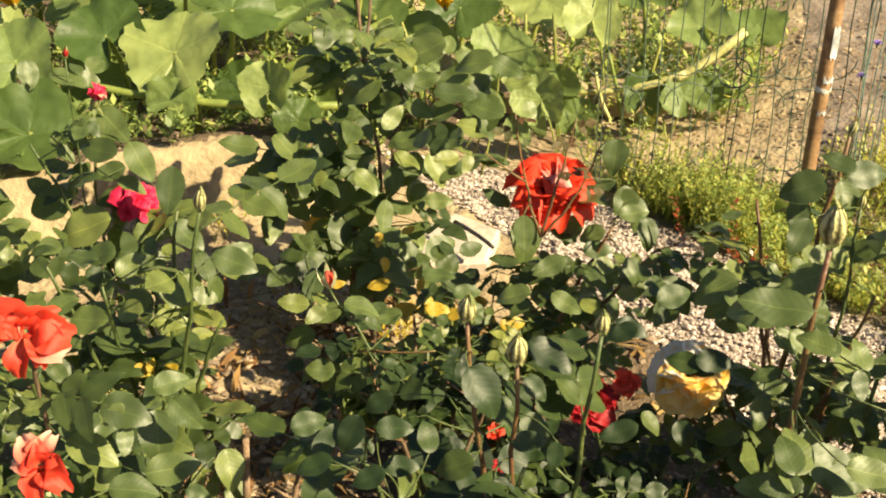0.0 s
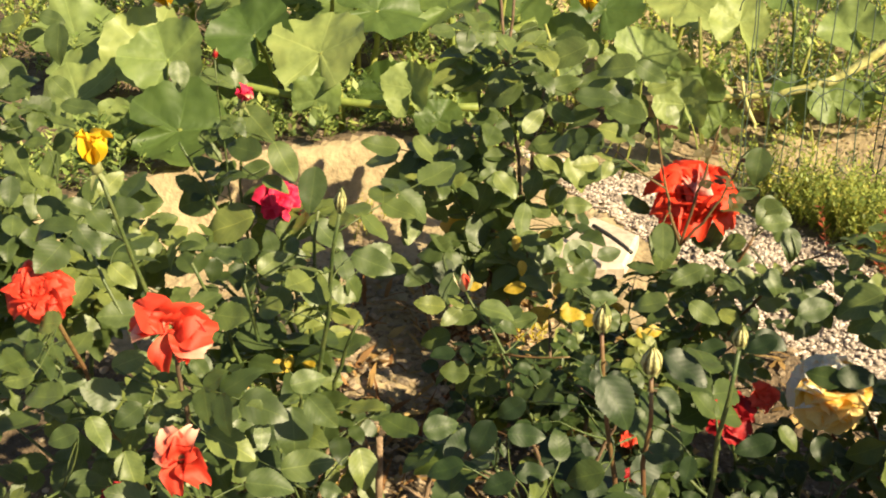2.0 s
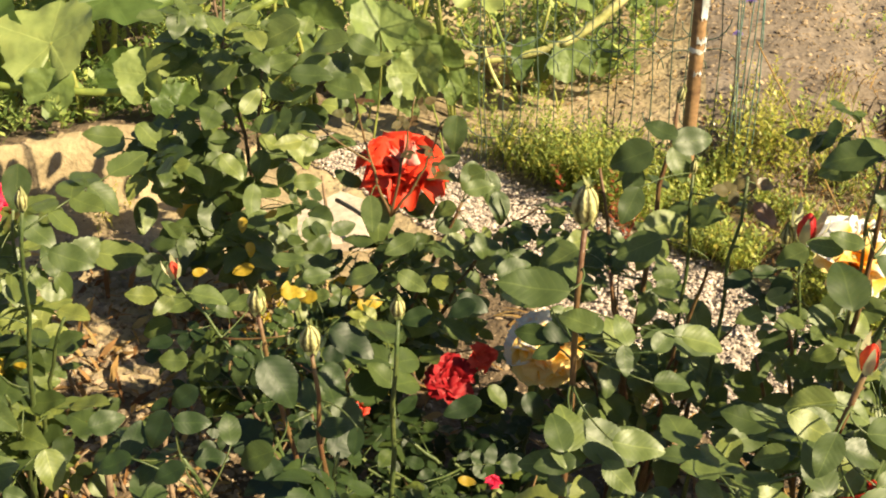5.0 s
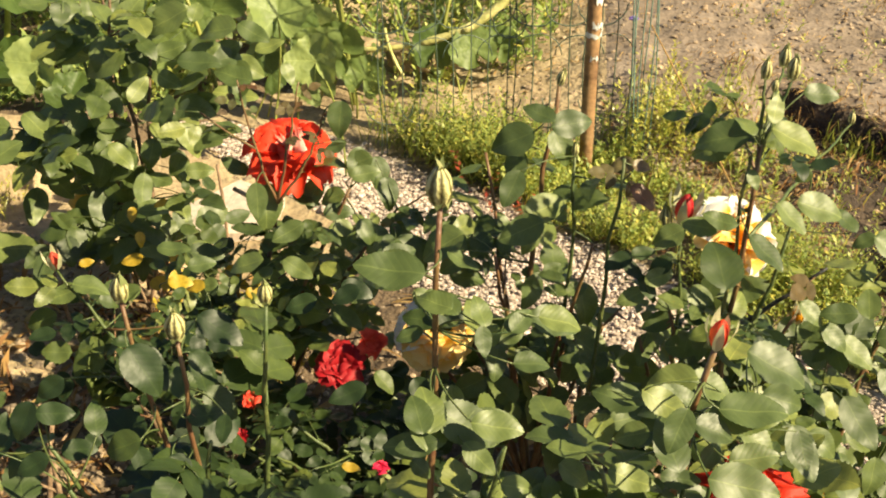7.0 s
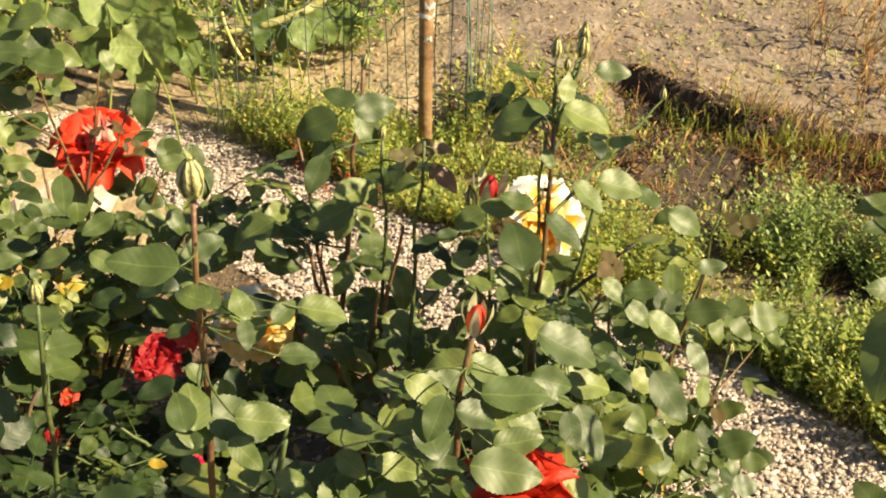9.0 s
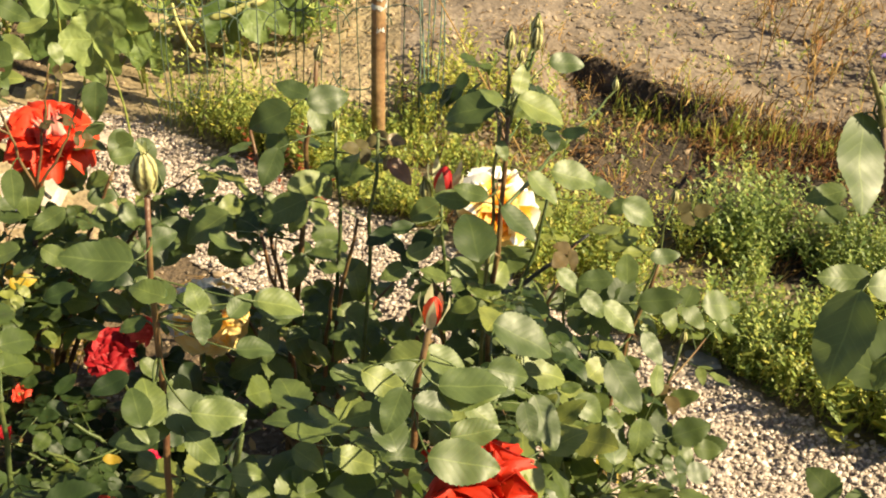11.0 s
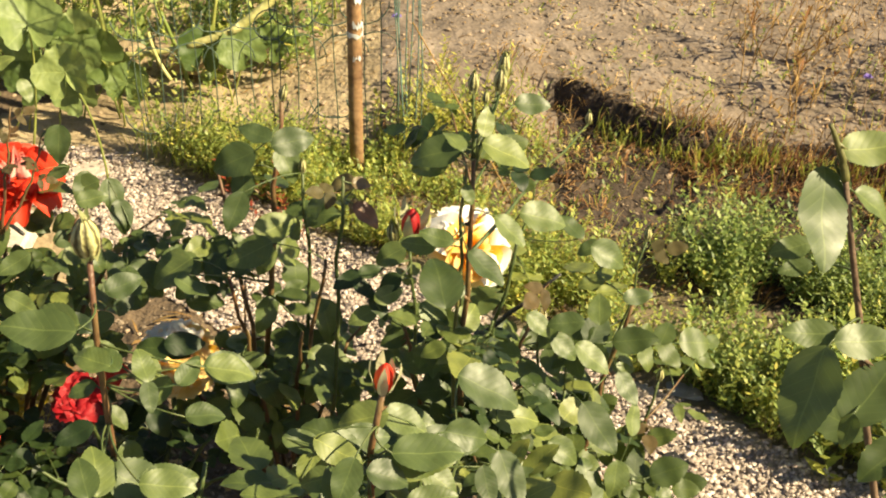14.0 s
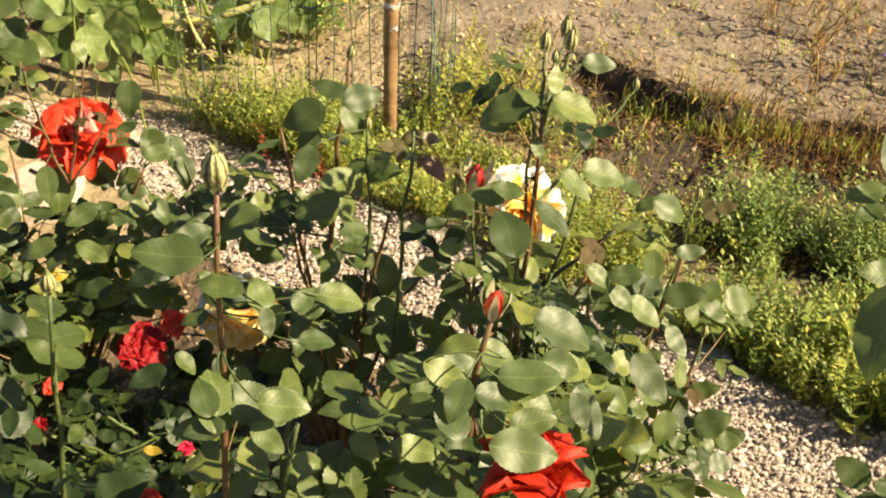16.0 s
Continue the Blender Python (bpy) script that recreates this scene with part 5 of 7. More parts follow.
def yellow_bush():
    b, o = bush_at(-0.28, 1.30, "dark-leaved rose bush with a yellow rose and low red blooms")
    cane(b, o, (-0.27, 1.32, 0.05), (-0.242, 1.44, 0.245), (-0.01, 0, 0), 0.0039, CANE, 7, 0.3, 121)
    rows = [(a, -8, 1.0, 1.1, CREAM if a < 100 or a > 270 else YELLOW) for a in range(0, 360, 45)]
    rows += [(a + 20, 16, 0.98, 1.1, CREAM if a < 70 or a > 280 else YELLOW) for a in range(0, 360, 45)]
    rows += [(a + 5, 38, 0.85, 1.0, CREAM if a < 60 or a > 290 else YELLOW) for a in range(0, 360, 51)] + [(a, 62, 0.66, 0.9, YELLOW) for a in range(0, 360, 60)]
    set_bloom(b, o, (-0.242, 1.427, 0.262), (0.22, -0.50, 0.82), 0.102, rows, 9, "yellow rose with cream rims")
    cane(b, o, (-0.33, 1.38, 0.05), (-0.358, 1.385, 0.215), (0, 0, 0), 0.0033, CANE, 6, 0.3, 122, size=0.85)
    bloom(b, o, (-0.362, 1.378, 0.232), (0, -0.6, 0.7), DEEPRED, 0.075, seed=10, label="dark red rose in the shade")
    bloom(b, o, (-0.325, 1.40, 0.255), (0.3, -0.5, 0.7), CORAL, 0.05, ((4, 70, 0.7), (5, 35, 1.0)), 11, "small orange-red rose")
    bloom(b, o, (-0.493, 1.39, 0.16), (0, -0.5, 0.8), CORAL, 0.032, ((4, 70, 0.7), (5, 30, 1.0)), 12, "small orange-red rose")
    cane(b, o, (-0.40, 1.36, 0.05), (-0.492, 1.39, 0.15), (0, 0, 0.02), 0.0026, CANE, 5, 0.3, 123, size=0.8)
    cane(b, o, (-0.36, 1.32, 0.05), (-0.468, 1.25, 0.20), (0, 0, 0.03), 0.0026, CANE, 3, 0.3, 124, size=0.8)
    bloom(b, o, (-0.468, 1.248, 0.21), (0, -0.4, 1), DARKRED, 0.032, ((5, 80, 0.9), (5, 60, 1.0)), 13, "small dark red rose")
    for i, (x, y, z) in enumerate(((-0.18, 1.34, 0.22), (-0.34, 1.25, 0.20), (-0.42, 1.3, 0.20), (-0.24, 1.18, 0.20), (-0.16, 1.25, 0.22), (-0.36, 1.15, 0.17))):
        cane(b, o, (-0.29, 1.3, 0.03), (x, y, z), (0, 0, 0.05), 0.0034, CANE, 5, 0.3, 131 + i, size=0.8)
    for i, (x, y, z) in enumerate(((-0.45, 1.2, 0.16), (-0.52, 1.3, 0.16), (-0.38, 1.1, 0.16), (-0.56, 1.18, 0.17), (-0.30, 1.12, 0.18), (-0.47, 1.4, 0.15))):
        cane(b, o, (-0.34, 1.28, 0.03), (x, y, z), (0, 0, 0.05), 0.0028, CANE, 9, 0.25, 361 + i, size=0.7)
    for x, y, z, mat, size, rings in ((-0.285, 1.205, 0.20, PINK, 0.030, ((4, 80, 0.9), (4, 65, 1.0))), (-0.33, 1.13, 0.18, CORAL, 0.055, ((4, 55, 0.8), (5, 12, 1.0))), (-0.37, 1.09, 0.16, DEEPRED, 0.042, ((5, 70, 0.8), (5, 35, 1.0)))):
        cane(b, o, (x + 0.03, y + 0.06, 0.03), (x, y, z), (0, 0, 0.01), 0.0022, CANE, 2, 0.3, 900 + int(100 * y), size=0.6)
        bloom(b, o, (x, y, z + 0.008), (0.0, -0.4, 0.9), mat, size, rings, 40, "small bright red rose low in the bush")
    broad_leaves(b, o, (
        (-0.284, 1.253, 0.308, 0.033, 330), (-0.243, 1.280, 0.276, 0.037, 300), (-0.329, 1.257, 0.429, 0.037, 200), (-0.345, 1.303, 0.339, 0.041, 170),
        (-0.272, 1.324, 0.448, 0.044, 30), (-0.179, 1.300, 0.409, 0.044, 150), (-0.156, 1.351, 0.343, 0.044, 20), (-0.190, 1.261, 0.380, 0.037, 300),), seed=14)
    broad_leaves(b, o, (
        (-0.318, 1.285, 0.419, 0.040, 340), (-0.306, 1.304, 0.387, 0.033, 300), (-0.259, 1.205, 0.369, 0.044, 170), (-0.384, 1.284, 0.355, 0.040, 0),
        (-0.360, 1.233, 0.356, 0.040, 330), (-0.322, 1.199, 0.328, 0.047, 200), (-0.364, 1.251, 0.281, 0.033, 20), (-0.276, 1.228, 0.400, 0.033, 120),
        (-0.389, 1.283, 0.396, 0.040, 200),), seed=15)
    broad_leaves(b, o, (
        (-0.253, 1.340, 0.344, 0.045, 172), (-0.213, 1.340, 0.350, 0.048, 5), (-0.229, 1.350, 0.329, 0.033, 330),), seed=13, face=(-0.75, -0.5, 0.35), loose=0.15, guard=False)


def tall_bud_bush():
    b, o = bush_at(-0.19, 0.90, "tall slender rose cane with one striped closed bud")
    p = (-0.171, 0.828, 0.795)
    cane(b, o, (-0.20, 0.88, 0.05), p, (0.0, -0.02, 0), 0.0040, RED_CANE, 0, 0.3, 141, end=0.86)
    bud(b, o, p, (0.0, 0.0, 1), STRIPED, 0.034, 2, 3, "closed cream-green striped bud", 1.1)
    for i, (x, y, z) in enumerate(((-0.12, 0.85, 0.55), (-0.13, 0.95, 0.50), (-0.17, 0.92, 0.44))):
        cane(b, o, (-0.19, 0.9, 0.05), (x, y, z), (0, 0, 0.06), 0.0036, CANE, 4, 0.35, 145 + i)
    for i, (x, y, z) in enumerate(((-0.10, 0.80, 0.42), (-0.15, 0.74, 0.36), (-0.08, 0.9, 0.40))):
        cane(b, o, (-0.19, 0.9, 0.05), (x, y, z), (0, 0, 0.08), 0.0032, CANE, 9, 0.25, 311 + i)
    broad_leaves(b, o, (
        (-0.216, 0.847, 0.725, 0.048, 175), (-0.176, 0.855, 0.691, 0.026, 320), (-0.184, 0.767, 0.648, 0.033, 110), (-0.176, 0.808, 0.607, 0.026, 350),
        (-0.127, 0.787, 0.623, 0.044, 10), (-0.186, 0.765, 0.617, 0.033, 180), (-0.162, 0.821, 0.616, 0.029, 280), (-0.135, 0.755, 0.615, 0.033, 320),
        (-0.106, 0.777, 0.570, 0.026, 0), (-0.183, 0.778, 0.583, 0.020, 330),), seed=16)
    broad_leaves(b, o, (
        (-0.145, 0.840, 0.692, 0.033, 100), (-0.114, 0.855, 0.679, 0.023, 80), (-0.077, 0.813, 0.709, 0.033, 0), (-0.187, 0.865, 0.685, 0.026, 330),
        (-0.133, 0.825, 0.679, 0.024, 250), (-0.098, 0.807, 0.672, 0.028, 20), (-0.201, 0.855, 0.658, 0.024, 200),), seed=17, face=(0.1, -0.4, 0.85), loose=0.6, guard=False)
    broad_leaves(b, o, (
        (-0.208, 0.800, 0.755, 0.054, 176), (-0.165, 0.810, 0.722, 0.026, 130), (-0.176, 0.780, 0.630, 0.045, 85), (-0.174, 0.800, 0.623, 0.029, 20),
        (-0.145, 0.780, 0.627, 0.052, 350), (-0.198, 0.800, 0.587, 0.040, 180),), seed=43, face=(0.3, -0.5, 0.8), loose=0.25, guard=False)
    broad_leaves(b, o, (
        (-0.139, 0.806, 0.719, 0.027, 110), (-0.107, 0.810, 0.709, 0.024, 60), (-0.081, 0.839, 0.689, 0.039, 355), (-0.136, 0.800, 0.693, 0.024, 280),
        (-0.174, 0.800, 0.729, 0.030, 150), (-0.121, 0.760, 0.644, 0.040, 10), (-0.177, 0.780, 0.644, 0.040, 100),), seed=44, face=(0.3, -0.5, 0.8), loose=0.3, guard=False)


def post_side_bush():
    b, o = bush_at(-0.13, 1.43, "upright rose bush with a small brown bud and red young leaves")
    cane(b, o, (-0.15, 1.43, 0.0), (-0.088, 1.432, 0.63), (-0.01, 0, 0), 0.0047, RED_CANE, 10, 0.3, 151, end=0.9)
    bud(b, o, (-0.088, 1.432, 0.628), (0.25, 0, 1), STRIPED, 0.020, 4, 1, "small pale bud")
    cane(b, o, (-0.10, 1.42, 0.0), (-0.066, 1.40, 0.55), (0.02, 0, 0), 0.0034, CANE, 6, 0.3, 152)
    bud(b, o, (-0.066, 1.40, 0.55), (0.05, 0, 1), STRIPED, 0.018, 3, 2, "small green bud")
    cane(b, o, (-0.06, 1.32, 0.0), (-0.013, 1.28, 0.61), (0, 0, 0), 0.0034, CANE, 9, 0.4, 153, young=4, size=0.9)
    for i, (x, y, z) in enumerate(((-0.04, 1.35, 0.46), (-0.16, 1.38, 0.42), (-0.07, 1.32, 0.38), (-0.18, 1.5, 0.5), (-0.02, 1.38, 0.32), (-0.20, 1.47, 0.24), (-0.13, 1.52, 0.20), (-0.27, 1.5, 0.20), (-0.06, 1.47, 0.24), (-0.17, 1.35, 0.2))):
        cane(b, o, (-0.11, 1.4, 0.0), (x, y, z), (0, 0, 0.05), 0.0036, RED_CANE, 4, 0.35, 155 + i, young=1 if i == 0 else 0)
    broad_leaves(b, o, (
        (-0.141, 1.360, 0.588, 0.053, 200), (-0.137, 1.400, 0.531, 0.044, 260), (-0.110, 1.330, 0.639, 0.041, 150), (-0.070, 1.360, 0.613, 0.049, 15),
        (-0.082, 1.400, 0.562, 0.043, 300), (-0.139, 1.330, 0.539, 0.046, 250), (-0.096, 1.360, 0.502, 0.054, 30), (-0.090, 1.400, 0.414, 0.068, 0),
        (-0.127, 1.330, 0.483, 0.057, 200), (-0.071, 1.360, 0.475, 0.044, 330), (-0.117, 1.400, 0.429, 0.038, 250), (-0.050, 1.330, 0.474, 0.043, 10),
        (-0.058, 1.360, 0.399, 0.060, 330), (-0.043, 1.400, 0.337, 0.055, 300), (-0.067, 1.330, 0.382, 0.067, 30), (-0.105, 1.360, 0.349, 0.061, 170),
        (-0.076, 1.400, 0.276, 0.056, 260), (-0.035, 1.330, 0.319, 0.068, 330),), seed=18, loose=0.8, guard=False)
    broad_leaves(b, o, (
        (-0.142, 1.360, 0.408, 0.052, 190), (-0.112, 1.320, 0.403, 0.044, 260), (-0.165, 1.360, 0.376, 0.053, 200), (-0.187, 1.320, 0.379, 0.044, 170),
        (-0.142, 1.360, 0.307, 0.046, 20), (-0.112, 1.320, 0.293, 0.045, 300), (-0.084, 1.360, 0.216, 0.048, 190), (-0.215, 1.320, 0.295, 0.053, 20),
        (-0.191, 1.360, 0.227, 0.047, 200), (-0.057, 1.320, 0.292, 0.042, 250), (-0.226, 1.360, 0.442, 0.059, 200), (-0.194, 1.320, 0.444, 0.043, 330),
        (-0.240, 1.360, 0.402, 0.037, 180), (-0.153, 1.320, 0.294, 0.045, 260), (-0.026, 1.360, 0.423, 0.033, 270),), seed=19, loose=0.7)
    broad_leaves(b, o, (
        (0.012, 1.280, 0.563, 0.036, 320), (-0.004, 1.300, 0.562, 0.019, 250), (-0.002, 1.280, 0.498, 0.033, 270), (-0.015, 1.300, 0.591, 0.029, 190),
        (0.007, 1.280, 0.602, 0.021, 10),), seed=20, loose=0.5, guard=False, face=(0.41, -0.65, 0.64), skin=YOUNG_SINGLE)


def front_bush():
    b, o = bush_at(0.02, 0.86, "rose bush with an orange-red rose and a red bud")
    p = (0.034, 0.765, 0.722)
    cane(b, o, (-0.01, 0.88, 0.05), p, (-0.02, -0.02, 0), 0.0044, RED_CANE, 10, 0.3, 161, end=0.85)
    bud(b, o, p, (0.12, 0, 1), RED, 0.025, 26, 2, "red bud opening between pale sepals")
    cane(b, o, (0.03, 0.86, 0.05), (0.062, 0.76, 0.565), (0.01, -0.02, 0), 0.0039, CANE, 7, 0.3, 162)
    bloom(b, o, (0.070, 0.755, 0.568), (0.1, -0.25, 0.95), ORANGE, 0.105, ((4, 72, 0.8), (5, 50, 1.0), (6, 25, 1.1)), 14, "orange-red rose half hidden by leaves")
    for i, (x, y, z) in enumerate(((0.07, 0.88, 0.58), (-0.04, 0.82, 0.56), (0.10, 0.92, 0.54), (0.0, 0.86, 0.50), (0.14, 0.85, 0.48), (-0.06, 0.92, 0.46), (0.05, 0.98, 0.46))):
        cane(b, o, (0.02, 0.88, 0.05), (x, y, z), (0, 0, 0.07), 0.0036, CANE, 4, 0.35, 165 + i, size=1.1)
    for i, (x, y, z) in enumerate(((0.12, 0.78, 0.42), (-0.02, 0.74, 0.42), (0.06, 0.72, 0.40), (0.18, 0.9, 0.40), (0.0, 0.92, 0.38))):
        cane(b, o, (0.02, 0.88, 0.05), (x, y, z), (0, 0, 0.08), 0.0032, CANE, 9, 0.25, 321 + i)
    broad_leaves(b, o, (
        (0.008, 0.777, 0.663, 0.032, 330), (0.009, 0.778, 0.624, 0.030, 70), (0.067, 0.756, 0.675, 0.051, 5), (0.097, 0.805, 0.648, 0.034, 350),
        (0.017, 0.744, 0.616, 0.030, 0), (0.047, 0.760, 0.659, 0.028, 340), (0.044, 0.783, 0.610, 0.025, 60), (0.069, 0.741, 0.643, 0.038, 20),
        (0.110, 0.776, 0.623, 0.030, 290), (-0.024, 0.786, 0.660, 0.032, 0),), seed=21)
    broad_leaves(b, o, (
        (0.060, 0.713, 0.638, 0.053, 350),), seed=22)
    broad_leaves(b, o, (
        (0.002, 0.760, 0.673, 0.038, 340), (0.061, 0.760, 0.664, 0.052, 5), (0.008, 0.720, 0.680, 0.034, 240), (0.038, 0.740, 0.668, 0.031, 0),
        (0.020, 0.840, 0.618, 0.038, 20), (0.015, 0.860, 0.621, 0.041, 180), (0.051, 0.870, 0.610, 0.040, 350), (0.075, 0.770, 0.636, 0.034, 330),
        (-0.019, 0.800, 0.611, 0.028, 190),), seed=45, face=(0.3, -0.5, 0.8), loose=0.35, guard=False)
    broad_leaves(b, o, (
        (0.003, 0.723, 0.668, 0.043, 100), (0.140, 0.900, 0.518, 0.051, 290), (0.087, 0.880, 0.578, 0.049, 5), (0.058, 0.860, 0.567, 0.036, 200),
        (-0.019, 0.740, 0.616, 0.037, 350), (0.130, 1.000, 0.540, 0.063, 345), (-0.037, 0.950, 0.488, 0.040, 250), (-0.060, 0.800, 0.567, 0.030, 330),), seed=46, face=(0.3, -0.5, 0.8), loose=0.35, guard=False)


def cluster_bush():
    b, o = bush_at(0.10, 1.33, "rose bush with yellow rose, red bud and pale buds")
    cane(b, o, (0.12, 1.28, 0.0), (0.124, 1.235, 0.655), (-0.012, 0, 0), 0.0044, RED_CANE, 5, 0.25, 181, end=0.7, size=0.8)
    cane(b, o, (0.10, 1.27, 0.0), (0.117, 1.236, 0.64), (-0.006, 0, 0), 0.0031, OLIVE_CANE, 3, 0.25, 180, end=0.6, size=0.8)
    for i, (p, size) in enumerate((((0.123, 1.25, 0.722), 0.022), ((0.150, 1.25, 0.722), 0.026), ((0.166, 1.40, 0.672), 0.026), ((0.137, 1.27, 0.70), 0.014))):
        cane(b, o, (0.124, 1.236, 0.64), p, (0, 0, 0), 0.0024, CANE, 0, 0.2, 182 + i)
        bud(b, o, p, (0.05, 0, 1), STRIPED, size, 4, i, "pale closed bud")
    cane(b, o, (0.125, 1.24, 0.54), (0.298, 1.6, 0.51), (0, 0, 0), 0.0022, CANE, 0, 0.3, 187, size=0.7)
    bud(b, o, (0.298, 1.6, 0.51), (0, 0, 1), STRIPED, 0.018, 4, 3, "small green bud")
    cane(b, o, (0.08, 1.31, 0.0), (0.058, 1.30, 0.517), (0, 0, 0), 0.0031, CANE, 5, 0.4, 188)
    bud(b, o, (0.058, 1.30, 0.519), (0.1, 0, 1), DARKRED, 0.039, 35, 4, "dark red bud")
    bud(b, o, (0.041, 1.30, 0.515), (-0.1, 0, 1), STRIPED, 0.026, 4, 5, "pale green bud")
    rows = [(a, 5, 1.05, 0.95, YELLOW if 70 < a < 170 else CREAM) for a in range(0, 360, 40)] + [(a + 18, 24, 0.9, 0.85, YELLOW if 40 < a < 200 else CREAM) for a in range(0, 360, 51)] + [(a, 48, 0.62, 0.7, YELLOW) for a in range(0, 360, 72)]
    set_bloom(b, o, (0.125, 1.375, 0.457), (0.45, -0.55, 0.70), 0.102, rows, 15, "yellow rose with white rims, half covered by leaves")
    cane(b, o, (0.11, 1.40, 0.0), (0.123, 1.385, 0.447), (0, 0.02, 0), 0.0039, CANE, 6, 0.3, 189)
    cane(b, o, (0.11, 1.33, 0.34), (0.235, 1.33, 0.45), (0, 0, -0.01), 0.0034, BLACK, 3, 0.7, 190, young=1)
    for i, (x, y, z) in enumerate(((0.18, 1.3, 0.52), (0.05, 1.27, 0.42), (0.15, 1.25, 0.44), (0.02, 1.3, 0.36), (0.13, 1.35, 0.36), (0.20, 1.3, 0.40))):
        cane(b, o, (0.10, 1.33, 0.0), (x, y, z), (0, 0, 0.05), 0.0036, RED_CANE if i % 2 else CANE, 4, 0.35, 191 + i)
    broad_leaves(b, o, (
        (0.084, 1.240, 0.660, 0.056, 175), (0.079, 1.270, 0.631, 0.042, 190), (0.103, 1.210, 0.691, 0.030, 120), (0.136, 1.240, 0.695, 0.034, 80),
        (0.187, 1.270, 0.699, 0.038, 10), (0.157, 1.210, 0.675, 0.052, 340), (0.178, 1.240, 0.651, 0.041, 350), (0.115, 1.270, 0.623, 0.032, 230),
        (0.118, 1.210, 0.626, 0.022, 300), (0.144, 1.240, 0.606, 0.026, 300), (0.205, 1.270, 0.563, 0.053, 350), (0.163, 1.210, 0.582, 0.043, 320),
        (0.137, 1.180, 0.556, 0.049, 330), (0.088, 1.170, 0.551, 0.062, 100), (0.084, 1.190, 0.588, 0.037, 160), (0.065, 1.200, 0.574, 0.039, 170),
        (0.036, 1.220, 0.548, 0.035, 200), (0.263, 1.180, 0.570, 0.041, 340),), seed=23, loose=0.6, guard=False)
    broad_leaves(b, o, (
        (0.238, 1.300, 0.534, 0.038, 120), (0.253, 1.260, 0.529, 0.027, 200), (0.054, 1.300, 0.414, 0.043, 200), (0.086, 1.260, 0.441, 0.042, 330),
        (0.040, 1.300, 0.382, 0.040, 200), (0.073, 1.260, 0.378, 0.050, 10), (0.026, 1.300, 0.340, 0.041, 250), (0.124, 1.260, 0.440, 0.042, 60),
        (0.107, 1.300, 0.389, 0.040, 330), (0.003, 1.260, 0.442, 0.035, 200), (0.009, 1.300, 0.446, 0.039, 160), (0.035, 1.260, 0.472, 0.035, 20),
        (0.186, 1.300, 0.585, 0.020, 200), (0.135, 1.260, 0.659, 0.029, 60),), seed=24, loose=0.95, guard=False)
    broad_leaves(b, o, (
        (-0.013, 1.280, 0.477, 0.036, 200), (0.006, 1.280, 0.466, 0.034, 330), (0.015, 1.260, 0.503, 0.028, 20), (0.023, 1.260, 0.454, 0.034, 300),
        (0.034, 1.270, 0.479, 0.030, 210),), seed=26, loose=0.7, guard=False, skin=SINGLE_SHADED_DARK)


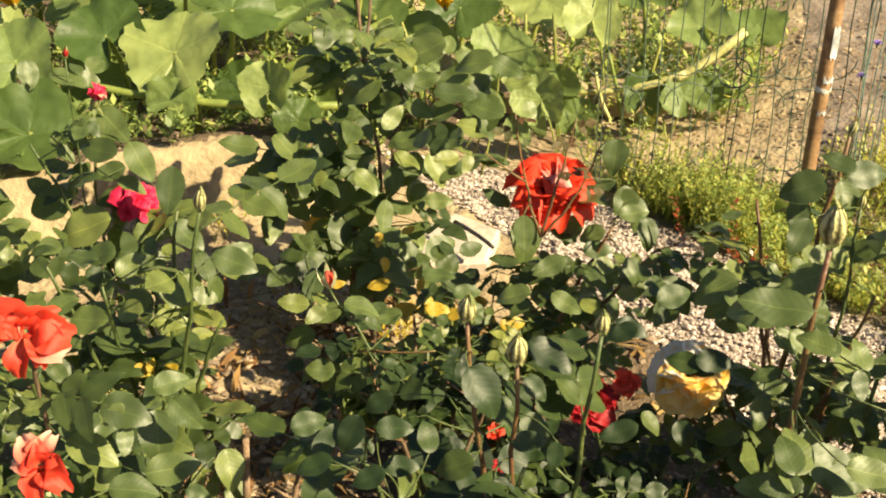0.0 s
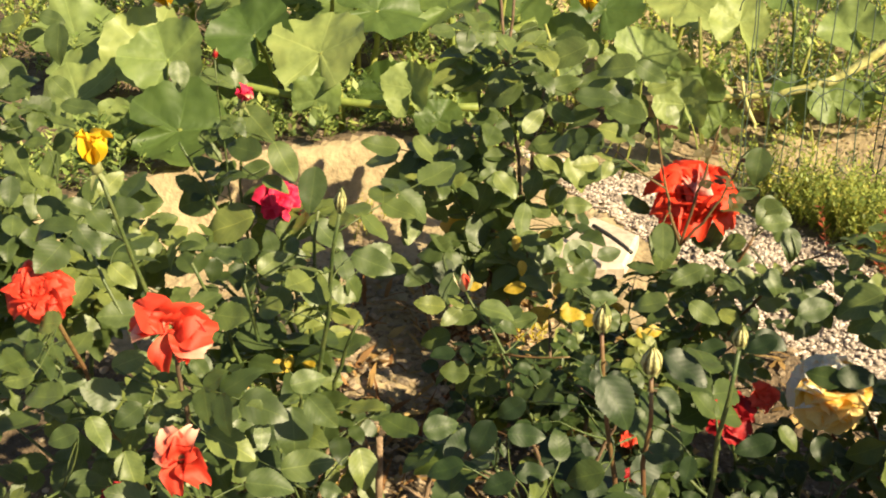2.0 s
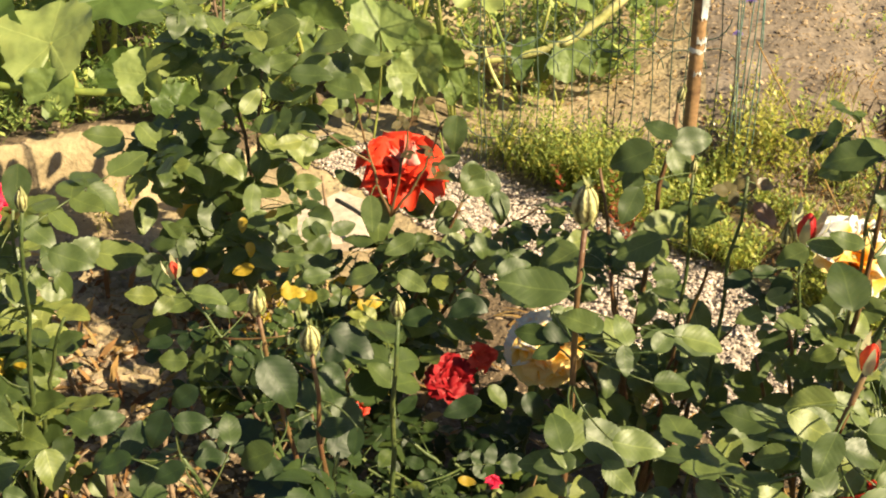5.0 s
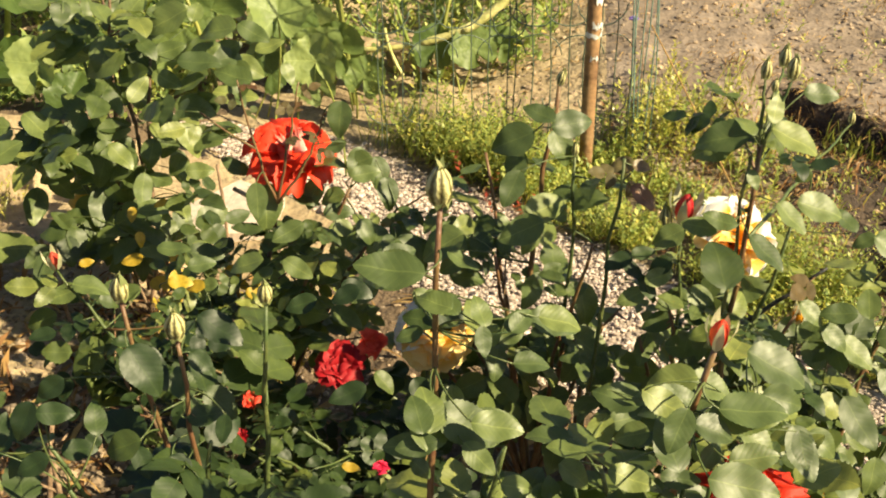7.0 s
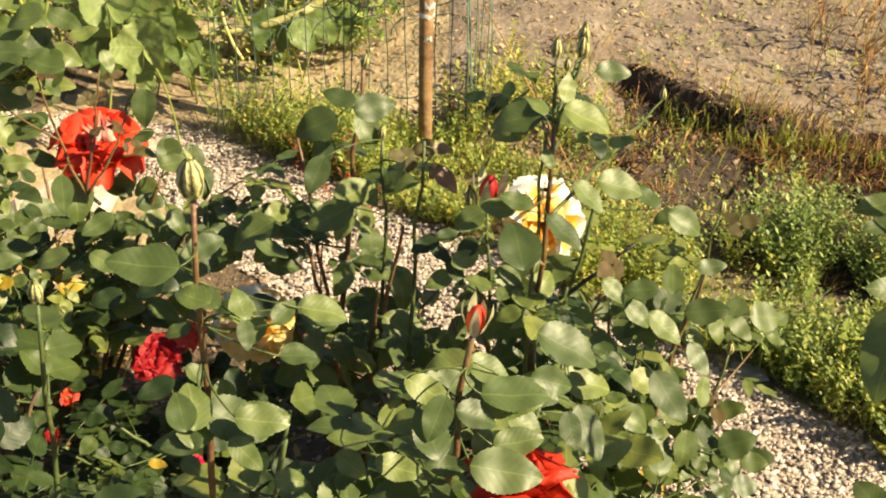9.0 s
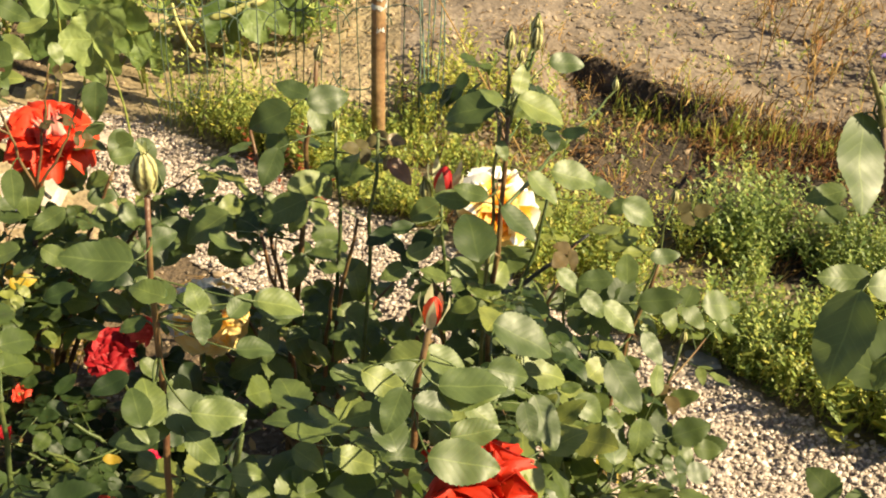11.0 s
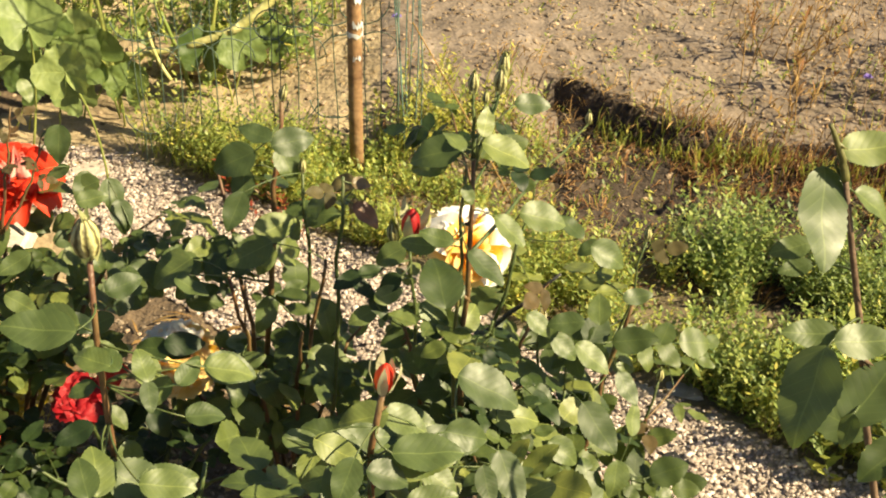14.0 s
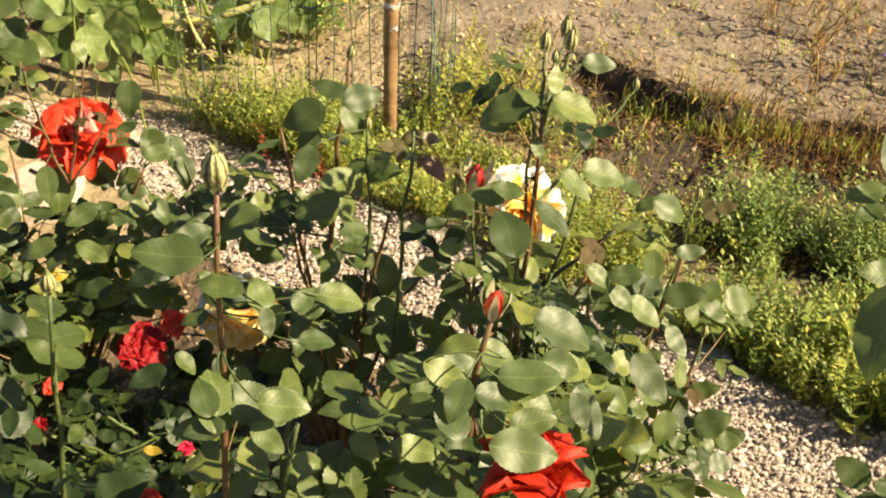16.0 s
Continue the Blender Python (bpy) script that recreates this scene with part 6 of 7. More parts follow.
def path_side_bush():
    b, o = bush_at(0.25, 1.28, "rose bush with a yellow bud beside the gravel path")
    cane(b, o, (0.20, 1.3, 0.0), (0.214, 1.345, 0.36), (0.01, 0, 0), 0.0029, CANE, 3, 0.5, 201)
    bud(b, o, (0.214, 1.345, 0.36), (-0.05, 0, 1), YELLOW, 0.026, 18, 1, "yellow bud with pale sepals")
    cane(b, o, (0.25, 1.3, 0.0), (0.325, 1.33, 0.415), (-0.02, 0, 0), 0.0039, RED_CANE, 10, 0.2, 202, old=1)
    cane(b, o, (0.30, 1.3, 0.0), (0.365, 1.33, 0.29), (0.0, 0, 0), 0.0029, CANE, 6, 0.15, 203, young=1)
    bud(b, o, (0.366, 1.33, 0.29), (0.05, 0, 1), STRIPED, 0.018, 4, 3, "small green bud")
    cane(b, o, (0.27, 1.32, 0.15), (0.336, 1.345, 0.485), (0, 0, 0), 0.0023, CANE, 4, 0.4, 204, young=1, size=0.8)
    bud(b, o, (0.336, 1.345, 0.485), (0.02, 0, 1), STRIPED, 0.018, 4, 4, "small green bud")
    for i, (x, y, z) in enumerate(((0.155, 1.21, 0.33), (0.243, 1.29, 0.31), (0.20, 1.2, 0.26), (0.30, 1.24, 0.22), (0.12, 1.15, 0.34), (0.25, 1.15, 0.20))):
        cane(b, o, (0.23, 1.28, 0.0), (x, y, z), (0, 0, 0.05), 0.0036, CANE, 4, 0.3, 205 + i, size=1.1)
    broad_leaves(b, o, (
        (0.112, 1.260, 0.377, 0.052, 190), (0.154, 1.220, 0.418, 0.050, 170), (0.195, 1.290, 0.336, 0.083, 340), (0.269, 1.260, 0.378, 0.050, 320),
        (0.179, 1.220, 0.329, 0.061, 10), (0.135, 1.290, 0.277, 0.045, 200), (0.152, 1.260, 0.335, 0.036, 60), (0.210, 1.220, 0.299, 0.058, 120),
        (0.195, 1.290, 0.232, 0.046, 200), (0.093, 1.260, 0.294, 0.044, 280), (0.275, 1.220, 0.306, 0.068, 310), (0.229, 1.290, 0.176, 0.074, 300),
        (0.148, 1.260, 0.231, 0.079, 330), (0.122, 1.220, 0.232, 0.070, 200), (0.280, 1.290, 0.161, 0.067, 90), (0.312, 1.260, 0.332, 0.044, 300),), seed=26, loose=0.8)
    broad_leaves(b, o, (
        (0.322, 1.260, 0.289, 0.041, 80), (0.297, 1.200, 0.245, 0.044, 270), (0.336, 1.260, 0.209, 0.038, 350), (0.234, 1.200, 0.290, 0.043, 330),
        (0.271, 1.260, 0.450, 0.039, 80), (0.224, 1.200, 0.472, 0.040, 180), (0.314, 1.260, 0.464, 0.035, 20), (0.226, 1.200, 0.439, 0.037, 320),
        (0.199, 1.260, 0.326, 0.040, 0), (0.197, 1.200, 0.470, 0.034, 320), (0.039, 1.260, 0.312, 0.055, 200), (0.059, 1.200, 0.340, 0.056, 350),
        (-0.001, 1.260, 0.294, 0.063, 180), (0.014, 1.200, 0.316, 0.057, 20), (0.086, 1.260, 0.336, 0.044, 20), (0.104, 1.200, 0.310, 0.043, 250),), seed=27, loose=0.8)
    broad_leaves(b, o, (
        (0.263, 1.200, 0.246, 0.061, 92), (0.140, 1.200, 0.279, 0.074, 330), (0.221, 1.210, 0.249, 0.066, 300),), seed=48, face=(0.41, -0.65, 0.64), loose=0.12, guard=False)


def near_bush():
    b, o = bush_at(0.44, 0.84, "rose shoot with broad pale leaves close by")
    cane(b, o, (0.557, 0.85, 0.04), (0.365, 0.85, 0.840), (0.01, 0, 0), 0.0042, WOODY, 0, 0.55, 221, end=0.9)
    cane(b, o, (0.365, 0.85, 0.840), (0.347, 0.85, 0.884), (0.004, 0, 0), 0.0030, OLIVE_CANE, 0, 0.55, 223, end=0.9)
    cane(b, o, (0.50, 0.84, 0.05), (0.50, 0.80, 0.62), (0.03, 0, 0), 0.0046, CANE, 5, 0.6, 222, size=1.2)
    broad_leaves(b, o, (
        (0.348, 0.800, 0.683, 0.078, 250), (0.410, 0.830, 0.666, 0.069, 50), (0.384, 0.800, 0.650, 0.027, 240),), seed=28, face=(-0.7, -0.65, 0.15), loose=0.15)
    broad_leaves(b, o, (
        (0.348, 0.835, 0.815, 0.075, 264), (0.355, 0.840, 0.713, 0.041, 172), (0.397, 0.830, 0.712, 0.049, 2),), seed=29, face=(0.36, -0.60, 0.68), loose=0.1, skin=SINGLE_MESH[:1])
    broad_leaves(b, o, (
        (0.364, 0.860, 0.822, 0.032, 250), (0.343, 0.880, 0.764, 0.033, 180), (0.350, 0.880, 0.746, 0.027, 190), (0.391, 0.850, 0.820, 0.034, 330),
        (0.385, 0.860, 0.860, 0.049, 5),), seed=30, face=(0.2, -0.5, 0.8), loose=0.5)


def far_left_bush():
    b, o = bush_at(-1.42, 1.42, "leafy rose bush with glossy leaves and no flowers")
    for i, (x, y, z) in enumerate(((-1.30, 1.35, 0.46), (-1.45, 1.38, 0.56), (-1.52, 1.45, 0.62), (-1.38, 1.3, 0.38), (-1.56, 1.35, 0.48), (-1.26, 1.42, 0.36), (-1.48, 1.25, 0.40), (-1.34, 1.5, 0.34))):
        cane(b, o, (-1.42 + 0.01 * i, 1.42, 0.08), (x, y, z), (0, 0, 0.06), 0.0034, CANE, 10, 0.25, 371 + i, size=1.1)
    broad_leaves(b, o, (
        (-1.412, 1.465, 0.652, 0.052, 200), (-1.399, 1.500, 0.627, 0.043, 20), (-1.314, 1.426, 0.647, 0.052, 270), (-1.425, 1.467, 0.570, 0.064, 330),
        (-1.349, 1.479, 0.661, 0.039, 0), (-1.358, 1.355, 0.496, 0.056, 320), (-1.353, 1.448, 0.479, 0.047, 200), (-1.329, 1.358, 0.526, 0.039, 180),
        (-1.343, 1.402, 0.466, 0.047, 260), (-1.374, 1.381, 0.443, 0.043, 250), (-1.325, 1.376, 0.556, 0.052, 330), (-1.424, 1.435, 0.496, 0.047, 200),
        (-1.285, 1.416, 0.558, 0.056, 10), (-1.322, 1.434, 0.575, 0.047, 330),), seed=31)


far_left_bush()
coral_bush()
pink_bush()
tall_leafy_bush()
red_bud_bush()
big_red_bush()
three_bud_bush()
yellow_bush()
tall_bud_bush()
post_side_bush()
front_bush()
cluster_bush()
path_side_bush()
near_bush()

bushes = [ob for ob in scene.objects if ob.name.startswith("rose_bush")]
for k, ob in enumerate(bushes):
    words = ob["label"]
    n, sz, hi, mesh_set = 10, 0.85, 0.75, None
    if "glossy" in words:
        n, sz, hi = 20, 1.1, 1.0
    elif "tall leafy" in words:
        n, sz, hi = 8, 0.95, 0.95
    elif "coral" in words:
        n, hi = 20, 0.7
    elif "three closed" in words:
        n, hi = 18, 0.55
    elif "brown bud" in words:
        n, sz, hi = 24, 0.68, 0.72
    elif "low red" in words:
        n, sz, hi = 34, 0.65, 1.0
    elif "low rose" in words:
        # The darker leaves stand in for shade low in the bed.
        n, sz, hi, mesh_set = 26, 0.7, 1.0, SHADED_DARK_MESH
    elif "pale green" in words or "pink buds" in words:
        n, hi = 3, 0.6
    elif "slender" in words:
        n, hi = 3, 0.4
    elif "large red" in words:
        n, sz, hi = 34, 0.75, 0.85
    elif "pale buds" in words:
        n, sz, hi = 26, 0.68, 0.7
    elif "beside the gravel" in words:
        n, sz, hi = 14, 0.7, 0.8
    elif "close by" in words:
        n, hi = 5, 0.6
    side_shoots(ob, n, 500 + k, sz, 0.0, hi, mesh_set)


# ---- squash plants ----
def squash_leaf(seed, lobes=5):
    """A broad lobed leaf of unit radius round the origin, its notch at -y, puckered between sunken veins."""
    r = random.Random(seed)
    rings, n = 9, 60
    verts, faces = [(0, 0, 0)], []
    ph = [r.uniform(0, 6.28) for _ in range(6)]
    fold, cup = r.uniform(0.10, 0.34), r.uniform(-0.1, 0.24)
    for i in range(1, rings + 1):
        s = i / rings
        for k in range(n):
            a = 2 * math.pi * k / n
            b = a + 0.12 * math.sin(2 * a + ph[3])
            edge = 1 + 0.035 * math.cos(lobes * (b - math.pi / 2)) + 0.025 * math.sin(17 * a + ph[0]) * s + 0.02 * math.sin(29 * a + ph[4]) * s + 0.08 * math.sin(3 * a + ph[1])
            notch = 1 - 0.78 * math.exp(-((a - 1.5 * math.pi) / 0.22) ** 2)
            rad = s * edge * notch
            x, y = rad * math.cos(a), rad * math.sin(a)
            vein = -0.035 * s ** 0.7 * abs(math.cos(lobes * (b - math.pi / 2) / 2)) ** 8
            z = fold * abs(x) ** 1.2 + cup * s * s - 0.16 * max(0.0, y) ** 2 + 0.07 * math.sin(5 * a + ph[2]) * s ** 3 + 0.05 * math.sin(9 * a + ph[5]) * s ** 4 + vein
            z += 0.03 * noise.noise((x * 5 + seed, y * 5, 0.5))
            verts.append((x, y, z))
    for k in range(n):
        faces.append((0, 1 + k, 1 + (k + 1) % n))
    for i in range(rings - 1):
        for k in range(n):
            a, b = 1 + i * n + k, 1 + i * n + (k + 1) % n
            faces.append((a, a + n, b + n, b))
    me = to_mesh("leaf", verts, faces, PUMP_LEAF)
    keep_blade(me, [(x, y, math.hypot(x, y)) for x, y, z in verts])
    return me


SQUASH = [squash_leaf(s) for s in range(7)]


def squash_plant(x, y, label, leaves, vine=()):
    """leaves: rows of x, y, z, radius, tilt towards the viewer, tilt aside."""
    t = thing("squash_plant", x, y, height(x, y), label, "squash plant", "squash plants")
    o = Vector(t.location)
    r = random.Random(int(abs(x) * 100))
    for k, (lx, ly, lz, rad, tx, ty) in enumerate(leaves):
        p = Vector((lx, ly, lz)) - o
        m = Matrix.Translation(p) @ pose(0, 0, 0, tx, ty, 0) @ pose(0, 0, 0, 0, 0, r.uniform(-150, 150) if rad > 0.08 else r.uniform(-60, 60)) @ Matrix.Diagonal((rad, rad, rad, 1))
        leaf = link("leaf", SQUASH[(k * 3 + int(abs(x) * 10)) % 7], t, m=m)
        g = Vector((lx + r.uniform(-0.06, 0.06), ly + r.uniform(-0.02, 0.10), height(lx, ly))) - o
        v, f = tube(arc(g, (g + p) * 0.5 + Vector((0.02, 0.02, 0.03)), p, 7), [q * (rad if rad > 0.07 else rad * 0.6) / 0.11 for q in (0.008, 0.0078, 0.0075, 0.007, 0.0065, 0.006, 0.005)], 7)
        link("stalk", to_mesh("stalk", v, f, PUMP_STALK), t)
    for a, b, c, rad in vine:
        v, f = tube(arc(Vector(a) - o, Vector(b) - o, Vector(c) - o, 10), [rad] * 10, 7)
        link("vine", to_mesh("vine", v, f, VINE if b[1] > 2.55 else PUMP_STALK), t, "pale yellow-green ribbed vine")
    return t


def squash_flower(plant, p, size, face=(0, -0.4, 1)):
    o = Vector(plant.location)
    up = Vector(face).normalized()
    m = Matrix.Translation(Vector(p) - o) @ frame_of(up.orthogonal(), up)
    head = link("flower", CUP, plant, "yellow trumpet flower", m)
    for i in range(5):
        mm = pose(0, 0, 0, 0, 0, 72 * i) @ pose(0, 0, 0, 62, 0, 0) @ Matrix.Diagonal((size,) * 3 + (1,))
        link("petal", petals_of(SQUASH_FLOWER)[i % 3], head, m=mm)


plant = squash_plant(-1.35, 2.25, "squash plant with broad pale green leaves on the bank", (
    (-1.40, 2.22, 0.37, 0.085, 38, 14), (-1.25, 2.20, 0.355, 0.10, 40, -10), (-1.235, 2.13, 0.285, 0.05, 70, 10), (-1.56, 2.15, 0.33, 0.085, 45, 14),
    (-1.47, 2.0, 0.25, 0.095, 35, 8), (-1.21, 2.42, 0.37, 0.10, 25, 12), (-1.08, 2.5, 0.36, 0.085, 20, -18), (-1.66, 2.25, 0.30, 0.095, 40, 18),
    (-1.86, 2.3, 0.295, 0.10, 40, 0), (-1.78, 2.15, 0.22, 0.09, 40, 0), (-1.69, 1.95, 0.14, 0.08, 30, 0), (-1.05, 2.16, 0.315, 0.055, 62, -30), (-0.991, 2.14, 0.263, 0.046, 60, 20),
    (-1.33, 2.34, 0.26, 0.075, 75, 5), (-1.47, 2.3, 0.24, 0.08, 80, -8), (-1.15, 2.3, 0.24, 0.07, 85, 12), (-1.62, 2.08, 0.20, 0.075, 70, 0),
    (-1.52, 2.42, 0.40, 0.085, 30, -12), (-1.34, 2.5, 0.40, 0.08, 28, 10), (-1.40, 2.12, 0.22, 0.06, 75, 20), (-1.02, 2.36, 0.24, 0.06, 70, -10)),
    (((-1.45, 2.15, 0.30), (-1.2, 2.12, 0.27), (-0.9, 2.22, 0.27), 0.008), ((-1.24, 2.45, 0.16), (-1.1, 2.5, 0.24), (-0.90, 2.55, 0.33), 0.009)))
squash_flower(plant, (-1.61, 2.27, 0.40), 0.055)
plant = squash_plant(-0.75, 2.55, "squash plant trailing behind the rose bush", (
    (-0.632, 2.46, 0.279, 0.050, 55, 20), (-0.542, 2.46, 0.238, 0.055, 60, -25), (-0.492, 2.46, 0.178, 0.045, 70, 10), (-0.593, 2.46, 0.155, 0.045, 65, -10), (-0.686, 2.46, 0.184, 0.045, 65, 15), 
    (-0.54, 2.2, 0.32, 0.05, 70, -20), (-0.65, 2.4, 0.33, 0.06, 45, 20), (-0.84, 2.6, 0.26, 0.07, 60, 0), (-0.99, 2.7, 0.27, 0.085, 25, 10), (-1.42, 2.6, 0.30, 0.10, 30, 0),
    (-0.80, 2.8, 0.28, 0.085, 40, 10), (-0.62, 2.85, 0.30, 0.085, 30, -10), (-1.25, 2.75, 0.30, 0.11, 30, 10), (-1.6, 2.55, 0.34, 0.11, 35, -10), (-1.75, 2.6, 0.36, 0.11, 35, 0),
    (-0.90, 2.48, 0.22, 0.05, 75, 25), (-0.72, 2.62, 0.22, 0.055, 80, -15), (-0.70, 2.5, 0.20, 0.045, 70, 15), (-0.58, 2.45, 0.24, 0.05, 85, -10)))
squash_flower(plant, (-0.80, 2.62, 0.34), 0.05)
squash_plant(-0.35, 2.78, "squash plant with a thick pale vine behind the fence", (
    (-0.49, 2.7, 0.31, 0.065, 45, 10), (-0.26, 2.82, 0.27, 0.07, 35, 0), (-0.13, 2.92, 0.24, 0.07, 30, 0), (-0.28, 2.6, 0.19, 0.05, 55, 20), (-0.40, 2.95, 0.30, 0.08, 30, 0),
    (-0.36, 2.62, 0.18, 0.05, 75, -10), (-0.62, 2.62, 0.21, 0.055, 75, 20), (-0.55, 2.6, 0.16, 0.045, 80, -20), (-0.22, 2.68, 0.17, 0.04, 70, 10)),
    (((-0.549, 2.620, 0.169), (-0.466, 2.620, 0.168), (-0.394, 2.620, 0.188), 0.006), ((-0.394, 2.620, 0.188), (-0.334, 2.620, 0.203), (-0.279, 2.620, 0.232), 0.009), ((-0.304, 2.620, 0.217), (-0.249, 2.620, 0.246), (-0.166, 2.660, 0.322), 0.010), ((-0.47, 2.62, 0.22), (-0.46, 2.6, 0.17), (-0.43, 2.6, 0.12), 0.004))
    )


def bare_stalks():
    """Upright yellow-green leaf stalks between the squash leaves."""
    r = random.Random(41)
    for i in range(16):
        x = r.uniform(-1.3, -0.75) if i < 11 else r.uniform(-0.7, -0.3)
        y = r.uniform(2.45, 2.75)
        z = height(x, y)
        t = thing("squash_stalk", x, y, z, "upright yellow-green squash stalk", "stalk")
        top = r.uniform(0.16, 0.30)
        v, f = tube(arc((0, 0, -0.01), (r.uniform(-0.03, 0.03), 0, top * 0.5), (r.uniform(-0.05, 0.05), r.uniform(-0.02, 0.02), top), 7), [0.0055, 0.0053, 0.005, 0.0048, 0.0045, 0.004, 0.0035], 7)
        link("stem", to_mesh("stem", v, f, PUMP_STALK), t)


bare_stalks()


# ---- weeds and dry grass ----
def blade(p, d, length, width):
    """A narrow bent blade from p."""
    d = Vector(d).normalized()
    s = d.cross(Vector((0.3, 0.2, 1))).normalized() * width
    p = Vector(p)
    q = p + d * length * 0.55
    e = p + d * length + Vector((d.x, d.y, -0.5)) * length * 0.25
    return [p - s * 0.7, p + s * 0.7, q - s, q + s, e], [(0, 1, 3, 2), (2, 3, 4)]


def sprig(h, p, r, tall, leaf, lean=0.5, mi=0):
    """A weed shoot with small oval leaves on all sides."""
    d = Vector((r.uniform(-lean, lean), r.uniform(-lean, lean), 1)).normalized()
    p = Vector(p)
    v, f = blade(p, d, tall, 0.0009)
    h.add(v, f, mi)
    n = max(3, int(tall / 0.006))
    for k in range(n):
        q = p + d * tall * (0.15 + 0.85 * k / n)
        a = k * 2.4 + r.uniform(-0.5, 0.5)
        e = Vector((math.cos(a), math.sin(a), r.uniform(0.1, 1.3))).normalized()
        s = e.cross(Vector((0, 0, 1))).normalized()
        ln = leaf * r.uniform(0.6, 1.3)
        w = ln * 0.22
        h.add([q, q + e * ln * 0.5 - s * w, q + e * ln * 0.5 + s * w, q + e * ln], [(0, 1, 3, 2)], mi)


def weeds():
    r = random.Random(12)
    h = Heap()
    count = 0
    while count < 5600:
        x, y = r.uniform(-0.55, 1.15), r.uniform(1.45, 2.5)
        a, b = path_axis(y)
        if x < b + 0.04 or x > b + 1.0 or y > edge_line(max(x, 0.3)) - 0.03:
            continue
        bare = smooth(0.25, 0.4, x) * smooth(1.95, 2.1, y)
        if x < 0.1 and y > 2.38:
            continue
        patch = noise.noise((x * 7, y * 7, 3)) + 0.5 * noise.noise((x * 19, y * 19, 5))
        if patch < -0.30 + 0.42 * smooth(0.0, 0.25, x) * smooth(1.8, 2.0, y) + 0.14 * smooth(0.25, 0.4, x) + 0.7 * bare + 0.5 * smooth(2.3, 2.5, y) + 0.16 * smooth(-0.02, 0.1, x) * smooth(0.55, 0.42, x):
            continue
        kind = noise.noise((x * 4, y * 4, 11)) + 0.25 * r.uniform(-1, 1)
        shade = 1 if x > 0.30 and kind + 0.7 * smooth(0.5, 0.9, x) * smooth(1.65, 1.85, y) > 0.22 else 0
        tall = r.uniform(0.03, 0.085) * (1.2 - 0.5 * bare) * (0.8 + 0.9 * max(0.0, patch)) * (1.7 if x < -0.1 else 1.2) * (1 - 0.45 * smooth(-0.2, -0.05, x) * smooth(1.95, 2.15, y))
        tall *= 1 + 0.2 * smooth(0.42, 0.6, x) * smooth(0.05, 0.3, patch) * (1 - bare)
        sprig(h, (x, y, height(x, y) - 0.005), r, tall, r.uniform(0.006, 0.012) if kind < 0.1 else r.uniform(0.008, 0.014), 0.6, shade)
        count += 1
    for i in range(3400):
        x = r.uniform(-0.5, 1.1)
        y = r.uniform(1.9, 2.6)
        if x < path_axis(y)[1] + 0.03:
            continue
        if x < 0.1 and y > 2.42:
            continue
        if x > 0.33 and r.random() < 0.6 or x > -0.12 and r.random() < 0.65:
            continue
        d = (r.uniform(-0.5, 0.5), r.uniform(-0.5, 0.5), 1)
        v, f = blade((x, y, height(x, y) - 0.004), d, r.uniform(0.05, 0.14) * (0.45 if x > 0.33 else 0.65 if x > -0.12 else 1.0), 0.0014)
        h.add(v, f)
    return tagged(link("weeds", h.mesh("weeds", WEED, WEED_DARK_SHADED)), "low yellow-green weeds beside the gravel path", "weeds", kind="stuff")


weeds()


